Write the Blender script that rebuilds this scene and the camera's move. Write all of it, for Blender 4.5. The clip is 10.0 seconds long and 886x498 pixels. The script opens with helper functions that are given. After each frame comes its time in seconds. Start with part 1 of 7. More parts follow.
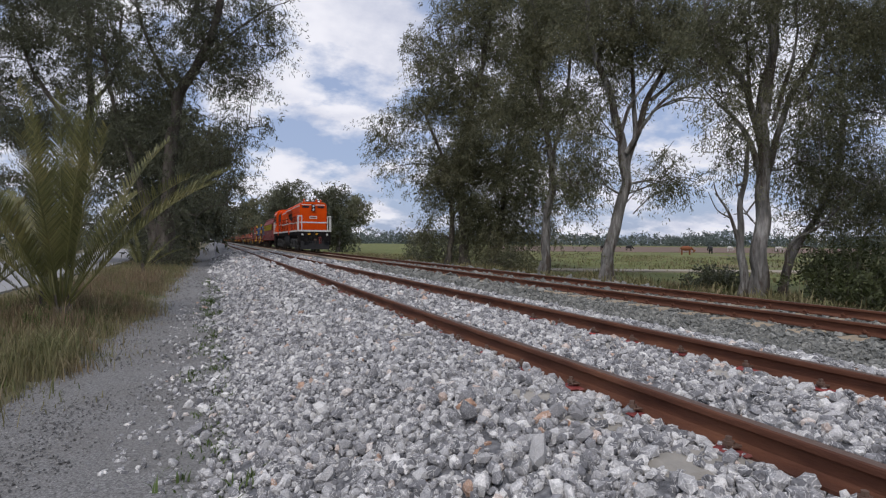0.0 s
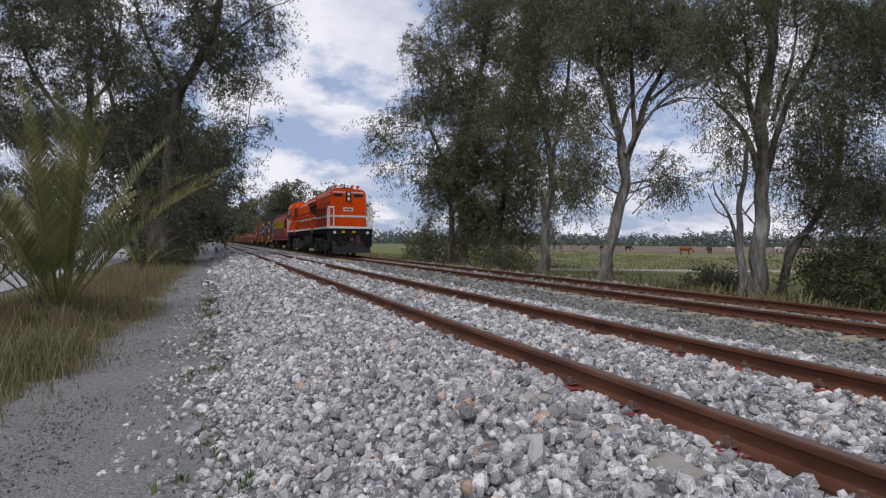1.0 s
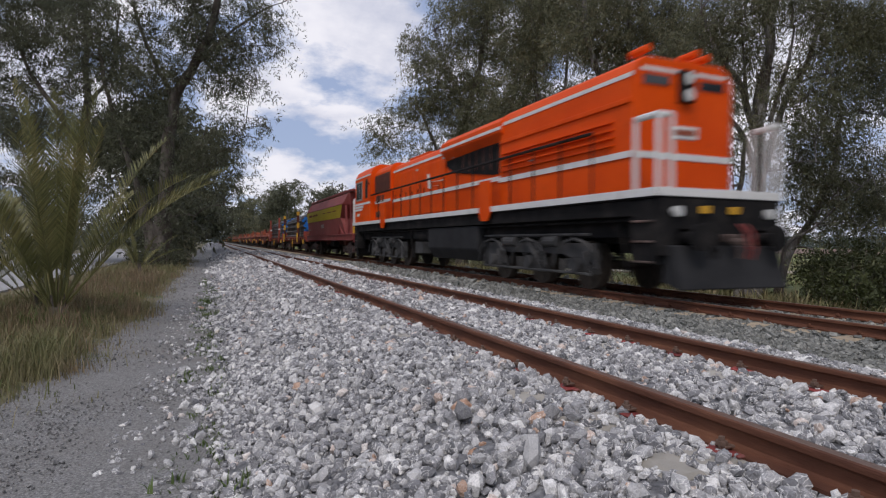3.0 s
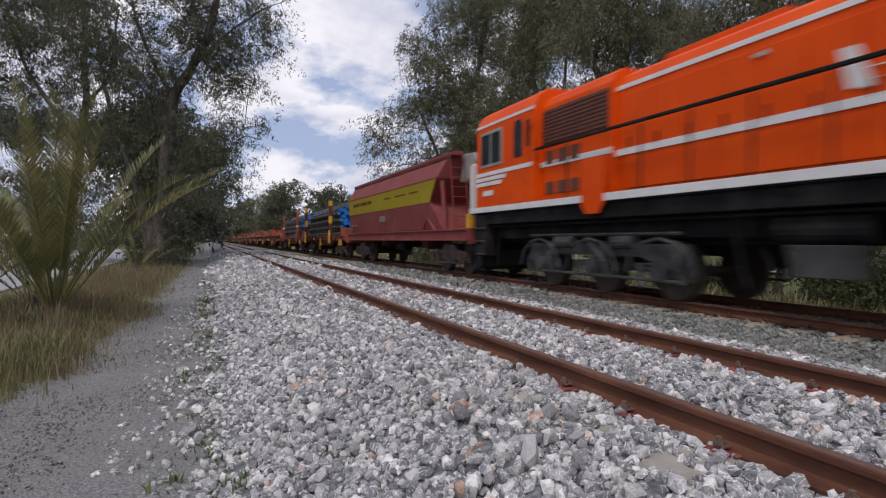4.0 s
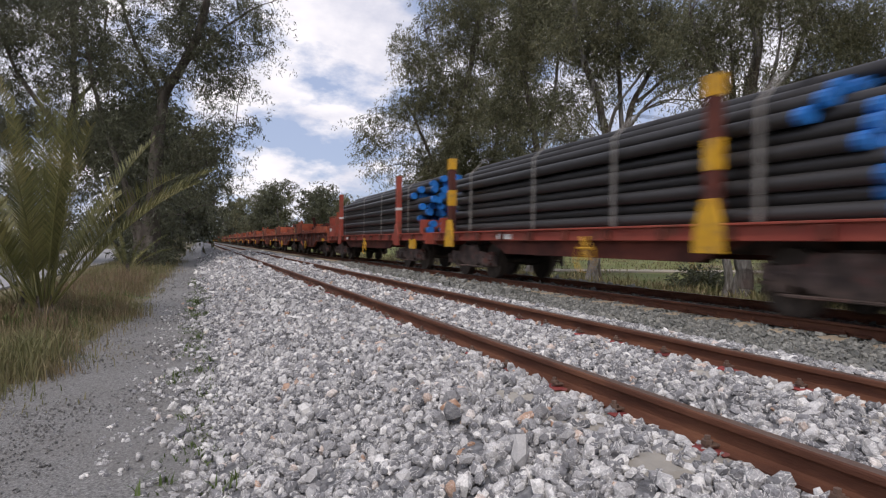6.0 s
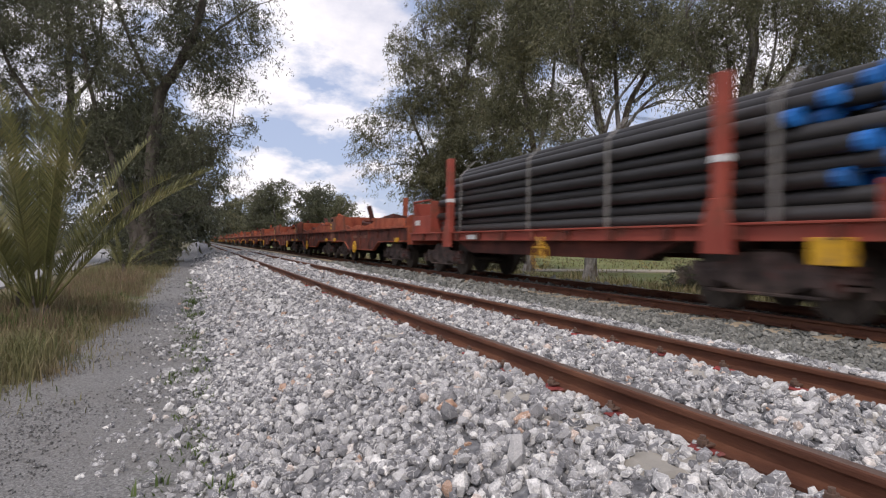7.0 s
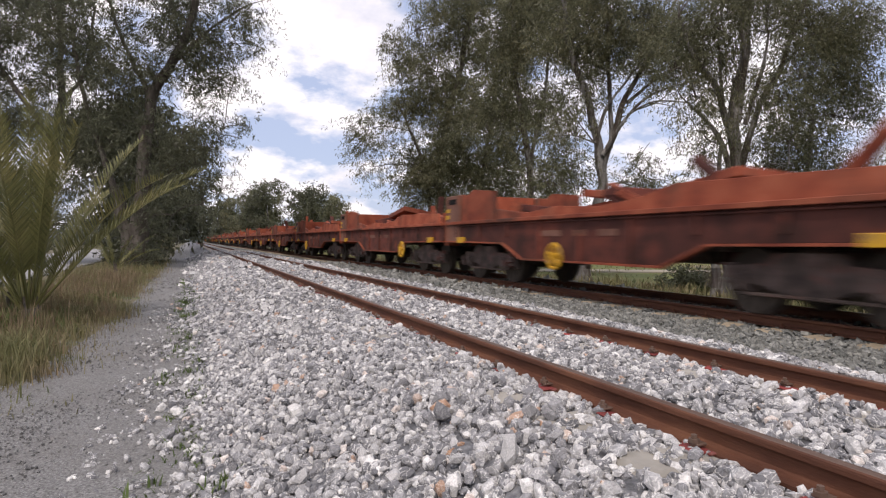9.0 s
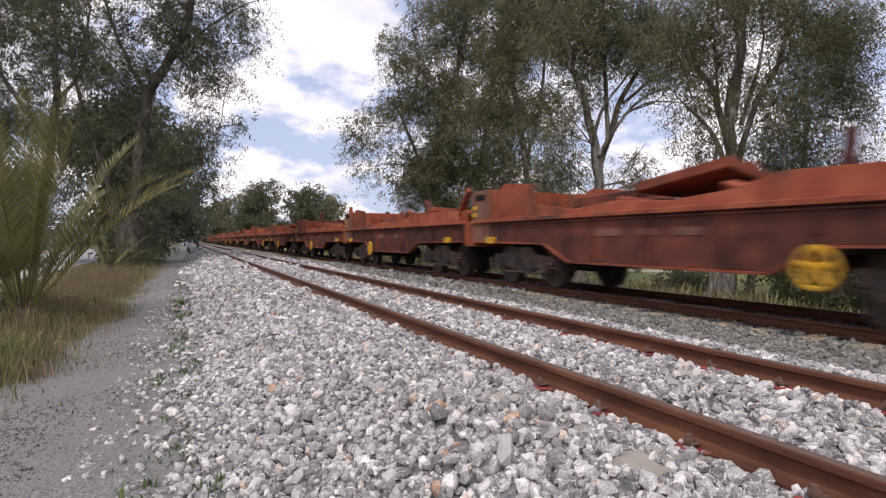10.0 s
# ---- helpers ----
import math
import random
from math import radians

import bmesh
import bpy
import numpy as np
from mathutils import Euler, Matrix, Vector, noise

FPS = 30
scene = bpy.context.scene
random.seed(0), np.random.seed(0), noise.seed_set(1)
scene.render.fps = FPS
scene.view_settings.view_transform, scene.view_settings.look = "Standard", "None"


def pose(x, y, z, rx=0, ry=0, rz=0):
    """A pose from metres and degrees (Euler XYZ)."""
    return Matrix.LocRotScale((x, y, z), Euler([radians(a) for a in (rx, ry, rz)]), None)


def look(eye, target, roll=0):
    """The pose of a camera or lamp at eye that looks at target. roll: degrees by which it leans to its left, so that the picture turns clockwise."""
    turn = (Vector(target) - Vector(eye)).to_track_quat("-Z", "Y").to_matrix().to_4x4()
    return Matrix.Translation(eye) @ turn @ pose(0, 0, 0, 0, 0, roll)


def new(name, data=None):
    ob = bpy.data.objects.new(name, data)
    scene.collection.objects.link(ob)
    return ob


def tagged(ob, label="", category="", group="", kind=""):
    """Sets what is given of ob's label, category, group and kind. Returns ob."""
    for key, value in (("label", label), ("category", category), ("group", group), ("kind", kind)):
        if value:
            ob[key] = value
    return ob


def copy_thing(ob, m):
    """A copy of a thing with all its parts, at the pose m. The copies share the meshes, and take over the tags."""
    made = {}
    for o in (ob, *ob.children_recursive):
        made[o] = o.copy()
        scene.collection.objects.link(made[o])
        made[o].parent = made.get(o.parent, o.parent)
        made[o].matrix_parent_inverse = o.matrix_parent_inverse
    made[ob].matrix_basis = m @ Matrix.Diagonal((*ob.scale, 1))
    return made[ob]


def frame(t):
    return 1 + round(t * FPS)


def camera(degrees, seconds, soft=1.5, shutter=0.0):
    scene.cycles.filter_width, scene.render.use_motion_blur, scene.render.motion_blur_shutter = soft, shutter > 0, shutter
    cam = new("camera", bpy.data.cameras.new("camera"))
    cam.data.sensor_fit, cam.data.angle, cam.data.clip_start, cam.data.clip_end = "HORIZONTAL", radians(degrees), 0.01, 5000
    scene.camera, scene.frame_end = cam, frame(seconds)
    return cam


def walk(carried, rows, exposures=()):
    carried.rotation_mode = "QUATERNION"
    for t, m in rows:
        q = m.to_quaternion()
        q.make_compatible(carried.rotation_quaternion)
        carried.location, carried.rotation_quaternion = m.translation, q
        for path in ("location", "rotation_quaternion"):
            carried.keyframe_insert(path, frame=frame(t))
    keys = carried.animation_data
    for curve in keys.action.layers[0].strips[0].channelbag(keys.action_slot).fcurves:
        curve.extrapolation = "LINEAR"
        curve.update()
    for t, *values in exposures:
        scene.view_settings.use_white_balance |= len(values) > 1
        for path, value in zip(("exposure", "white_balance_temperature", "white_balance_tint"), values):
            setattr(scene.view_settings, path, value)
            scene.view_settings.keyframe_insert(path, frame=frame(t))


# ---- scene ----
# ---- camera ----
YAW, TILT, LEAN = 21.703, 0.711, 0.467
EYE_Z = 1.5
cam = camera(75.1, 10.0, 1.2, 0.5)
PAN = [(0, 0, 0), (0.5, 0.02, 0), (1, 0.06, 0.001), (1.5, 0.1, 0.003), (2, 0.145, 0.006), (2.5, 0.2, 0.008), (3.3, 0.26, 0.011), (4, 0.34, 0.014), (4.5, 0.67, 0.016),
       (5, 0.87, 0.016), (5.5, 1.01, 0.016), (6.2, 1.2, 0.016), (7, 1.45, 0.016), (7.5, 1.6, 0.016), (8, 1.73, 0.016), (8.5, 1.9, 0.015), (9, 2.075, 0.015),
       (9.5, 2.24, 0.015), (10, 2.405, 0.016)]
PATH = [(t, pose(s, -0.004 * t, EYE_Z + 0.0014 * t, 90 - TILT + 0.0055 * t, -LEAN - 0.01 * t, -(YAW + a))) for t, a, s in PAN]
LIGHTING = [(0, -0.29, 6200, 15), (2.0, -0.31, 6200, 16), (2.7, -0.31, 6230, 16), (3.8, -0.25, 6300, 17), (4.5, -0.22, 6350, 17), (5.5, -0.13, 6450, 17), (6.8, 0.0, 6560, 17), (7.5, 0.08, 6640, 18), (8.2, 0.14, 6700, 18), (10, 0.2, 6740, 19)]
walk(cam, PATH, LIGHTING)

# ---- world, sun ----
SUN_EL, SUN_AZ = 52, 215     # azimuth clockwise from +y (down the line)
world = bpy.data.worlds.new("sky")
scene.world = world
world.use_nodes = True
wn, wl = world.node_tree.nodes, world.node_tree.links
wn.clear()
w_out = wn.new("ShaderNodeOutputWorld")
w_bg = wn.new("ShaderNodeBackground")
w_sky = wn.new("ShaderNodeTexSky")
w_sky.sky_type, w_sky.sun_disc = "NISHITA", False
w_sky.sun_elevation, w_sky.sun_rotation = radians(SUN_EL), radians(SUN_AZ)
w_sky.air_density, w_sky.dust_density, w_sky.ozone_density = 1.0, 1.5, 2.0
w_co = wn.new("ShaderNodeTexCoord")
w_sep = wn.new("ShaderNodeSeparateXYZ")
wl.new(w_co.outputs["Generated"], w_sep.inputs[0])


def w_math(op, a, b):
    n = wn.new("ShaderNodeMath")
    n.operation = op
    for i, v in enumerate((a, b)):
        if isinstance(v, (int, float)):
            n.inputs[i].default_value = v
        else:
            wl.new(v, n.inputs[i])
    return n.outputs[0]


# clouds lie on a flat layer: directions divided by their height
w_h = w_math("ADD", w_math("MAXIMUM", w_sep.outputs[2], 0.0), 0.34)
w_vec = wn.new("ShaderNodeCombineXYZ")
wl.new(w_math("DIVIDE", w_sep.outputs[0], w_h), w_vec.inputs[0])
wl.new(w_math("DIVIDE", w_sep.outputs[1], w_h), w_vec.inputs[1])


def w_noise(scale, detail, rough, shift):
    m = wn.new("ShaderNodeMapping")
    m.inputs["Location"].default_value = shift
    wl.new(w_vec.outputs[0], m.inputs[0])
    n = wn.new("ShaderNodeTexNoise")
    n.inputs["Scale"].default_value, n.inputs["Detail"].default_value, n.inputs["Roughness"].default_value = scale, detail, rough
    wl.new(m.outputs[0], n.inputs["Vector"])
    return n.outputs["Fac"]


def w_ramp(fac, *stops):
    r = wn.new("ShaderNodeValToRGB")
    for i, (p, c) in enumerate(stops):
        e = r.color_ramp.elements[i] if i < 2 else r.color_ramp.elements.new(p)
        e.position, e.color = p, (*c, 1)
    wl.new(fac, r.inputs[0])
    return r.outputs[0]


w_cover = w_ramp(w_noise(3.4, 9, 0.56, (3.1, 1.7, 0)), (0.435, (0, 0, 0)), (0.555, (1, 1, 1)))
w_shade = w_ramp(w_noise(3.0, 7, 0.6, (7.3, 4.2, 0)), (0.32, (8.4, 8.9, 10.2)), (0.58, (13.5, 13.5, 13.6)))
w_mix = wn.new("ShaderNodeMix")
w_mix.data_type = "RGBA"
wl.new(w_cover, w_mix.inputs["Factor"])
w_haze = wn.new("ShaderNodeMix")
w_haze.data_type = "RGBA"
w_haze.inputs["Factor"].default_value = 0.6
wl.new(w_sky.outputs[0], w_haze.inputs[6])
w_haze.inputs[7].default_value = (7.4, 9.0, 12.2, 1)
wl.new(w_haze.outputs[2], w_mix.inputs[6])
wl.new(w_shade, w_mix.inputs[7])
wl.new(w_mix.outputs[2], w_bg.inputs[0])
w_bg.inputs[1].default_value = 0.08
wl.new(w_bg.outputs[0], w_out.inputs[0])

sun = new("sun", bpy.data.lights.new("sun", "SUN"))
sun.data.energy, sun.data.angle, sun.data.color = 1.7, radians(8), (1.0, 0.95, 0.87)
sun_dir = Vector((math.sin(radians(SUN_AZ)) * math.cos(radians(SUN_EL)), math.cos(radians(SUN_AZ)) * math.cos(radians(SUN_EL)), math.sin(radians(SUN_EL))))
sun.matrix_world = look(sun_dir * 100, (0, 0, 0))


# ---- materials ----
def material(name, colors, scale=6.0, rough=0.8, metal=0.0, bump=0.3, fine=60.0, random_by="", spread=0.0, stain=None, stain_scale=1.2,
             stain_at=(0.5, 0.68), specular=0.4, stretch=(1, 1, 1), translucent=0.0, bump_dist=0.01):
    """colors: dark to light along a coarse noise; random_by: 'object' or 'island' shifts the brightness piece by piece; stain: a second colour in patches."""
    m = bpy.data.materials.new(name)
    m.use_nodes = True
    n, l = m.node_tree.nodes, m.node_tree.links
    b = n["Principled BSDF"]
    b.inputs["Roughness"].default_value, b.inputs["Metallic"].default_value = rough, metal
    b.inputs["Specular IOR Level"].default_value = specular
    co = n.new("ShaderNodeTexCoord")
    mp = n.new("ShaderNodeMapping")
    mp.inputs["Scale"].default_value = stretch
    l.new(co.outputs["Object"], mp.inputs[0])

    def noise_of(s, d, r=0.6):
        t = n.new("ShaderNodeTexNoise")
        t.inputs["Scale"].default_value, t.inputs["Detail"].default_value, t.inputs["Roughness"].default_value = s, d, r
        l.new(mp.outputs[0], t.inputs["Vector"])
        return t.outputs["Fac"]

    def ramp_of(fac, stops):
        r = n.new("ShaderNodeValToRGB")
        for i, (p, c) in enumerate(stops):
            e = r.color_ramp.elements[i] if i < 2 else r.color_ramp.elements.new(p)
            e.position, e.color = p, (*c, 1)
        l.new(fac, r.inputs[0])
        return r.outputs[0]

    coarse = noise_of(scale, 5)
    k = len(colors) - 1
    stops = [(0.3 + 0.4 * i / max(k, 1), c) for i, c in enumerate(colors)]
    if k == 0:
        stops = [(0.3, tuple(v * 0.85 for v in colors[0])), (0.7, tuple(min(1, v * 1.12) for v in colors[0]))]
    col = ramp_of(coarse, stops)
    if stain:
        mx = n.new("ShaderNodeMix")
        mx.data_type = "RGBA"
        l.new(ramp_of(noise_of(stain_scale, 7, 0.65), [(stain_at[0], (0, 0, 0)), (stain_at[1], (1, 1, 1))]), mx.inputs["Factor"])
        l.new(col, mx.inputs[6])
        mx.inputs[7].default_value = (*stain, 1)
        col = mx.outputs[2]
    if random_by:
        src = n.new("ShaderNodeObjectInfo").outputs["Random"] if random_by == "object" else n.new("ShaderNodeNewGeometry").outputs["Random Per Island"]
        hs = n.new("ShaderNodeHueSaturation")
        mr = n.new("ShaderNodeMapRange")
        mr.inputs[3].default_value, mr.inputs[4].default_value = 1 - spread, 1 + spread
        l.new(src, mr.inputs[0])
        l.new(mr.outputs[0], hs.inputs["Value"])
        l.new(col, hs.inputs["Color"])
        col = hs.outputs[0]
    l.new(col, b.inputs["Base Color"])
    if bump:
        bp = n.new("ShaderNodeBump")
        bp.inputs["Strength"].default_value, bp.inputs["Distance"].default_value = bump, bump_dist
        l.new(noise_of(fine, 4), bp.inputs["Height"])
        l.new(bp.outputs[0], b.inputs["Normal"])
    if translucent:
        tr = n.new("ShaderNodeBsdfTranslucent")
        l.new(col, tr.inputs[0])
        ms = n.new("ShaderNodeMixShader")
        ms.inputs[0].default_value = translucent
        l.new(b.outputs[0], ms.inputs[1])
        l.new(tr.outputs[0], ms.inputs[2])
        l.new(ms.outputs[0], n["Material Output"].inputs[0])
    return m


def island_colors(name, stops, rough=0.85, bump=0.5, fine=25.0, veins=0.35, by="island"):
    """A stone: each piece takes its own colour from stops, with veins of lighter and darker grain."""
    m = bpy.data.materials.new(name)
    m.use_nodes = True
    n, l = m.node_tree.nodes, m.node_tree.links
    b = n["Principled BSDF"]
    b.inputs["Roughness"].default_value, b.inputs["Specular IOR Level"].default_value = rough, 0.35
    r = n.new("ShaderNodeValToRGB")
    for i, (p, c) in enumerate(stops):
        e = r.color_ramp.elements[i] if i < 2 else r.color_ramp.elements.new(p)
        e.position, e.color = p, (*c, 1)
    l.new(n.new("ShaderNodeNewGeometry").outputs["Random Per Island"] if by == "island" else n.new("ShaderNodeObjectInfo").outputs["Random"], r.inputs[0])
    co = n.new("ShaderNodeTexCoord")
    t = n.new("ShaderNodeTexNoise")
    t.inputs["Scale"].default_value, t.inputs["Detail"].default_value = fine, 6
    l.new(co.outputs["Object"], t.inputs["Vector"])
    grain = n.new("ShaderNodeTexNoise")
    grain.inputs["Scale"].default_value, grain.inputs["Detail"].default_value = fine * 5, 3
    l.new(co.outputs["Object"], grain.inputs["Vector"])
    both = n.new("ShaderNodeMath")
    both.operation = "MULTIPLY_ADD"
    both.inputs[1].default_value = 0.5
    half = n.new("ShaderNodeMath")
    half.operation = "MULTIPLY"
    half.inputs[1].default_value = 0.5
    l.new(grain.outputs["Fac"], half.inputs[0])
    l.new(t.outputs["Fac"], both.inputs[0])
    l.new(half.outputs[0], both.inputs[2])
    hs = n.new("ShaderNodeHueSaturation")
    mr = n.new("ShaderNodeMapRange")
    mr.inputs[1].default_value, mr.inputs[2].default_value, mr.inputs[3].default_value, mr.inputs[4].default_value = 0.36, 0.64, 1 - veins, 1 + veins
    l.new(both.outputs[0], mr.inputs[0])
    l.new(mr.outputs[0], hs.inputs["Value"])
    l.new(r.outputs[0], hs.inputs["Color"])
    # pale calcite veins: thin bands where a stretched noise crosses its middle
    v1 = n.new("ShaderNodeTexNoise")
    v1.inputs["Scale"].default_value, v1.inputs["Detail"].default_value, v1.inputs["Distortion"].default_value = fine * 0.7, 2, 1.2
    l.new(co.outputs["Object"], v1.inputs["Vector"])
    vr = n.new("ShaderNodeValToRGB")
    for i, (p, c) in enumerate(((0.475, 0.0), (0.5, 0.75), (0.525, 0.0))):
        e = vr.color_ramp.elements[i] if i < 2 else vr.color_ramp.elements.new(p)
        e.position, e.color = p, (c, c, c, 1)
    l.new(v1.outputs["Fac"], vr.inputs[0])
    vein = n.new("ShaderNodeMix")
    vein.data_type = "RGBA"
    l.new(vr.outputs[0], vein.inputs["Factor"])
    l.new(hs.outputs[0], vein.inputs[6])
    vein.inputs[7].default_value = (*[min(1.0, v * 1.25) for v in stops[-2][1]], 1)
    l.new(vein.outputs[2], b.inputs["Base Color"])
    bp = n.new("ShaderNodeBump")
    bp.inputs["Strength"].default_value, bp.inputs["Distance"].default_value = bump, 0.01
    l.new(both.outputs[0], bp.inputs["Height"])
    l.new(bp.outputs[0], b.inputs["Normal"])
    return m


GREY_STONES = [(0.0, (0.145, 0.144, 0.148)), (0.35, (0.25, 0.246, 0.248)), (0.7, (0.41, 0.40, 0.39)), (0.88, (0.56, 0.545, 0.525)), (0.97, (0.72, 0.70, 0.66)), (1.0, (0.42, 0.25, 0.16))]
M_stone = island_colors("grey limestone", GREY_STONES)
M_stone_piece = island_colors("grey limestone pieces", GREY_STONES, by="object")
M_stone_old = island_colors("weathered green-grey ballast", [(0.0, (0.11, 0.113, 0.10)), (0.5, (0.19, 0.19, 0.172)), (1.0, (0.31, 0.305, 0.27))])
M_pebble = island_colors("path gravel", [(0.0, (0.10, 0.098, 0.094)), (0.6, (0.19, 0.186, 0.178)), (0.93, (0.28, 0.272, 0.26)), (1.0, (0.42, 0.41, 0.39))])
M_bed = material("ballast bed", [(0.06, 0.06, 0.062), (0.15, 0.15, 0.155), (0.28, 0.28, 0.28)], 14, 0.95, 0, 1.0, 16, bump_dist=0.05)
M_bed_old = material("old ballast bed", [(0.08, 0.08, 0.07), (0.17, 0.17, 0.155), (0.24, 0.24, 0.21)], 18, 0.95, 0, 1.0, 22, bump_dist=0.04)
M_path = material("gravel path", [(0.10, 0.098, 0.092), (0.22, 0.215, 0.205), (0.38, 0.37, 0.35)], 60, 0.95, 0, 1.0, 55, stain=(0.20, 0.19, 0.175), stain_scale=0.8, stain_at=(0.45, 0.75), bump_dist=0.02)
M_soil = material("soil and dry grass", [(0.11, 0.095, 0.06), (0.17, 0.145, 0.09), (0.22, 0.185, 0.12)], 0.8, 0.95, 0, 0.8, 20, stain=(0.07, 0.10, 0.03), stain_scale=0.4)
M_field = material("pasture", [(0.085, 0.105, 0.022), (0.13, 0.145, 0.035), (0.19, 0.18, 0.065)], 0.3, 0.95, 0, 0.8, 4, bump_dist=0.1, stain=(0.17, 0.13, 0.08), stain_scale=0.025, stain_at=(0.55, 0.62))
M_lane = material("pale dirt lane", [(0.27, 0.235, 0.175), (0.36, 0.315, 0.24)], 0.6, 0.95, 0, 0.3, 20)
M_road = material("pale asphalt", [(0.30, 0.295, 0.29), (0.37, 0.365, 0.36)], 0.5, 0.9, 0, 0.3, 80)
M_rail = material("rusty rail steel", [(0.085, 0.032, 0.018), (0.13, 0.05, 0.027), (0.19, 0.08, 0.042)], 9, 0.75, 0.15, 0.4, 120, stretch=(1, 0.2, 1))
M_rail_top = material("worn rail head", [(0.14, 0.085, 0.06), (0.22, 0.15, 0.115)], 5, 0.45, 0.5, 0.2, 60, stretch=(1, 0.1, 1))
M_concrete = material("sleeper concrete", [(0.30, 0.28, 0.24), (0.40, 0.37, 0.32)], 7, 0.9, 0, 0.5, 60, random_by="object", spread=0.12)
M_concrete_old = material("sandy old concrete", [(0.30, 0.24, 0.165), (0.42, 0.34, 0.24)], 7, 0.9, 0, 0.5, 60, random_by="object", spread=0.12)
M_red_pad = material("red plastic", [(0.20, 0.035, 0.032), (0.36, 0.07, 0.06)], 20, 0.75, 0, 0.2, 80, random_by="object", spread=0.4, stain=(0.22, 0.17, 0.14), stain_scale=9)
M_bark = material("pale eucalyptus bark", [(0.07, 0.065, 0.058), (0.21, 0.198, 0.182), (0.44, 0.42, 0.39)], 4.5, 0.9, 0, 1.0, 14, stretch=(1, 1, 0.2), bump_dist=0.06, stain=(0.085, 0.068, 0.054), stain_scale=2.6, stain_at=(0.46, 0.55))
M_bark_dark = material("dark brown bark", [(0.05, 0.042, 0.034), (0.10, 0.085, 0.07), (0.17, 0.15, 0.125)], 2.6, 0.95, 0, 0.9, 12, stretch=(1, 1, 0.25), bump_dist=0.04)
M_leaf = material("grey-green eucalyptus leaves", [(0.108, 0.111, 0.061), (0.158, 0.158, 0.088), (0.218, 0.209, 0.122)], 0.35, 0.42, 0, 0, random_by="island", spread=0.4, translucent=0.42, stain=(0.17, 0.15, 0.066), stain_scale=0.22, stain_at=(0.55, 0.75))
M_leaf_dark = material("dark green leaves", [(0.078, 0.084, 0.05), (0.112, 0.118, 0.07), (0.155, 0.155, 0.094)], 0.35, 0.42, 0, 0, random_by="island", spread=0.4, translucent=0.42)
# leaf green paled towards blue-grey: the haze of distance is painted in
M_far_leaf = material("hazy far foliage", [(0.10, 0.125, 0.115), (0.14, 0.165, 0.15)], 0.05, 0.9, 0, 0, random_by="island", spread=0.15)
M_palm = material("palm leaflets", [(0.10, 0.105, 0.036), (0.16, 0.158, 0.056), (0.27, 0.235, 0.09)], 1.2, 0.5, 0, 0, random_by="island", spread=0.3, translucent=0.2)
M_grass = material("mixed grass", [(0.10, 0.125, 0.04), (0.20, 0.18, 0.085), (0.32, 0.235, 0.145)], 1.1, 0.7, 0, 0, random_by="island", spread=0.35, translucent=0.25)
M_dry = material("brown dry stems", [(0.11, 0.085, 0.05), (0.20, 0.14, 0.085), (0.30, 0.22, 0.14)], 0.9, 0.75, 0, 0, random_by="island", spread=0.35, translucent=0.2)
M_weed = material("fresh weeds", [(0.07, 0.11, 0.03), (0.12, 0.16, 0.045)], 2, 0.7, 0, 0, random_by="island", spread=0.35, translucent=0.25)


# ---- mesh helpers ----
def mesh_object(name, verts, faces, mat, smooth=False):
    me = bpy.data.meshes.new(name)
    me.from_pydata([tuple(v) for v in verts], [], [tuple(f) for f in faces])
    for m in (mat if isinstance(mat, (list, tuple)) else [mat]):
        me.materials.append(m)
    if smooth:
        me.polygons.foreach_set("use_smooth", [True] * len(me.polygons))
    me.update()
    return new(name, me)


def quads_mesh(name, verts, faces, mat, smooth=False):
    """Large meshes from numpy arrays: verts (n,3), faces (m,k)."""
    me = bpy.data.meshes.new(name)
    k = faces.shape[1]
    me.vertices.add(len(verts))
    me.vertices.foreach_set("co", np.asarray(verts, dtype=np.float32).ravel())
    me.loops.add(faces.size)
    me.loops.foreach_set("vertex_index", faces.astype(np.int32).ravel())
    me.polygons.add(len(faces))
    me.polygons.foreach_set("loop_start", np.arange(0, faces.size, k, dtype=np.int32))
    me.polygons.foreach_set("use_smooth", np.full(len(faces), smooth))
    me.materials.append(mat)
    me.update(calc_edges=True)
    me.validate()
    return new(name, me)


def part(name, bm, mat, parent, label=""):
    me = bpy.data.meshes.new(name)
    bm.to_mesh(me)
    bm.free()
    for m in (mat if isinstance(mat, (list, tuple)) else [mat]):
        me.materials.append(m)
    ob = new(name, me)
    ob.parent = parent
    return tagged(ob, label)


def empty(name, m=None):
    ob = new(name)
    ob.empty_display_size = 0.2
    if m is not None:
        ob.matrix_basis = m
    return ob


def add_box(bm, x0, x1, y0, y1, z0, z1, bevel=0.0, m=None):
    r = bmesh.ops.create_cube(bm, size=1.0, matrix=Matrix.Translation(((x0 + x1) / 2, (y0 + y1) / 2, (z0 + z1) / 2)) @ Matrix.Diagonal((x1 - x0, y1 - y0, z1 - z0, 1)))
    vs = r["verts"]
    if m is not None:
        bmesh.ops.transform(bm, matrix=m, verts=vs)
    if bevel:
        es = list({e for v in vs for e in v.link_edges})
        bmesh.ops.bevel(bm, geom=es, offset=bevel, segments=1, affect="EDGES", profile=0.5)
    return bm


def add_cyl(bm, a, b, r, seg=12, r2=None, caps=True):
    a, b = Vector(a), Vector(b)
    d = b - a
    q = Vector((0, 0, 1)).rotation_difference(d.normalized())
    bmesh.ops.create_cone(bm, cap_ends=caps, segments=seg, radius1=r, radius2=r if r2 is None else r2, depth=d.length,
                          matrix=Matrix.Translation((a + b) / 2) @ q.to_matrix().to_4x4())
    return bm


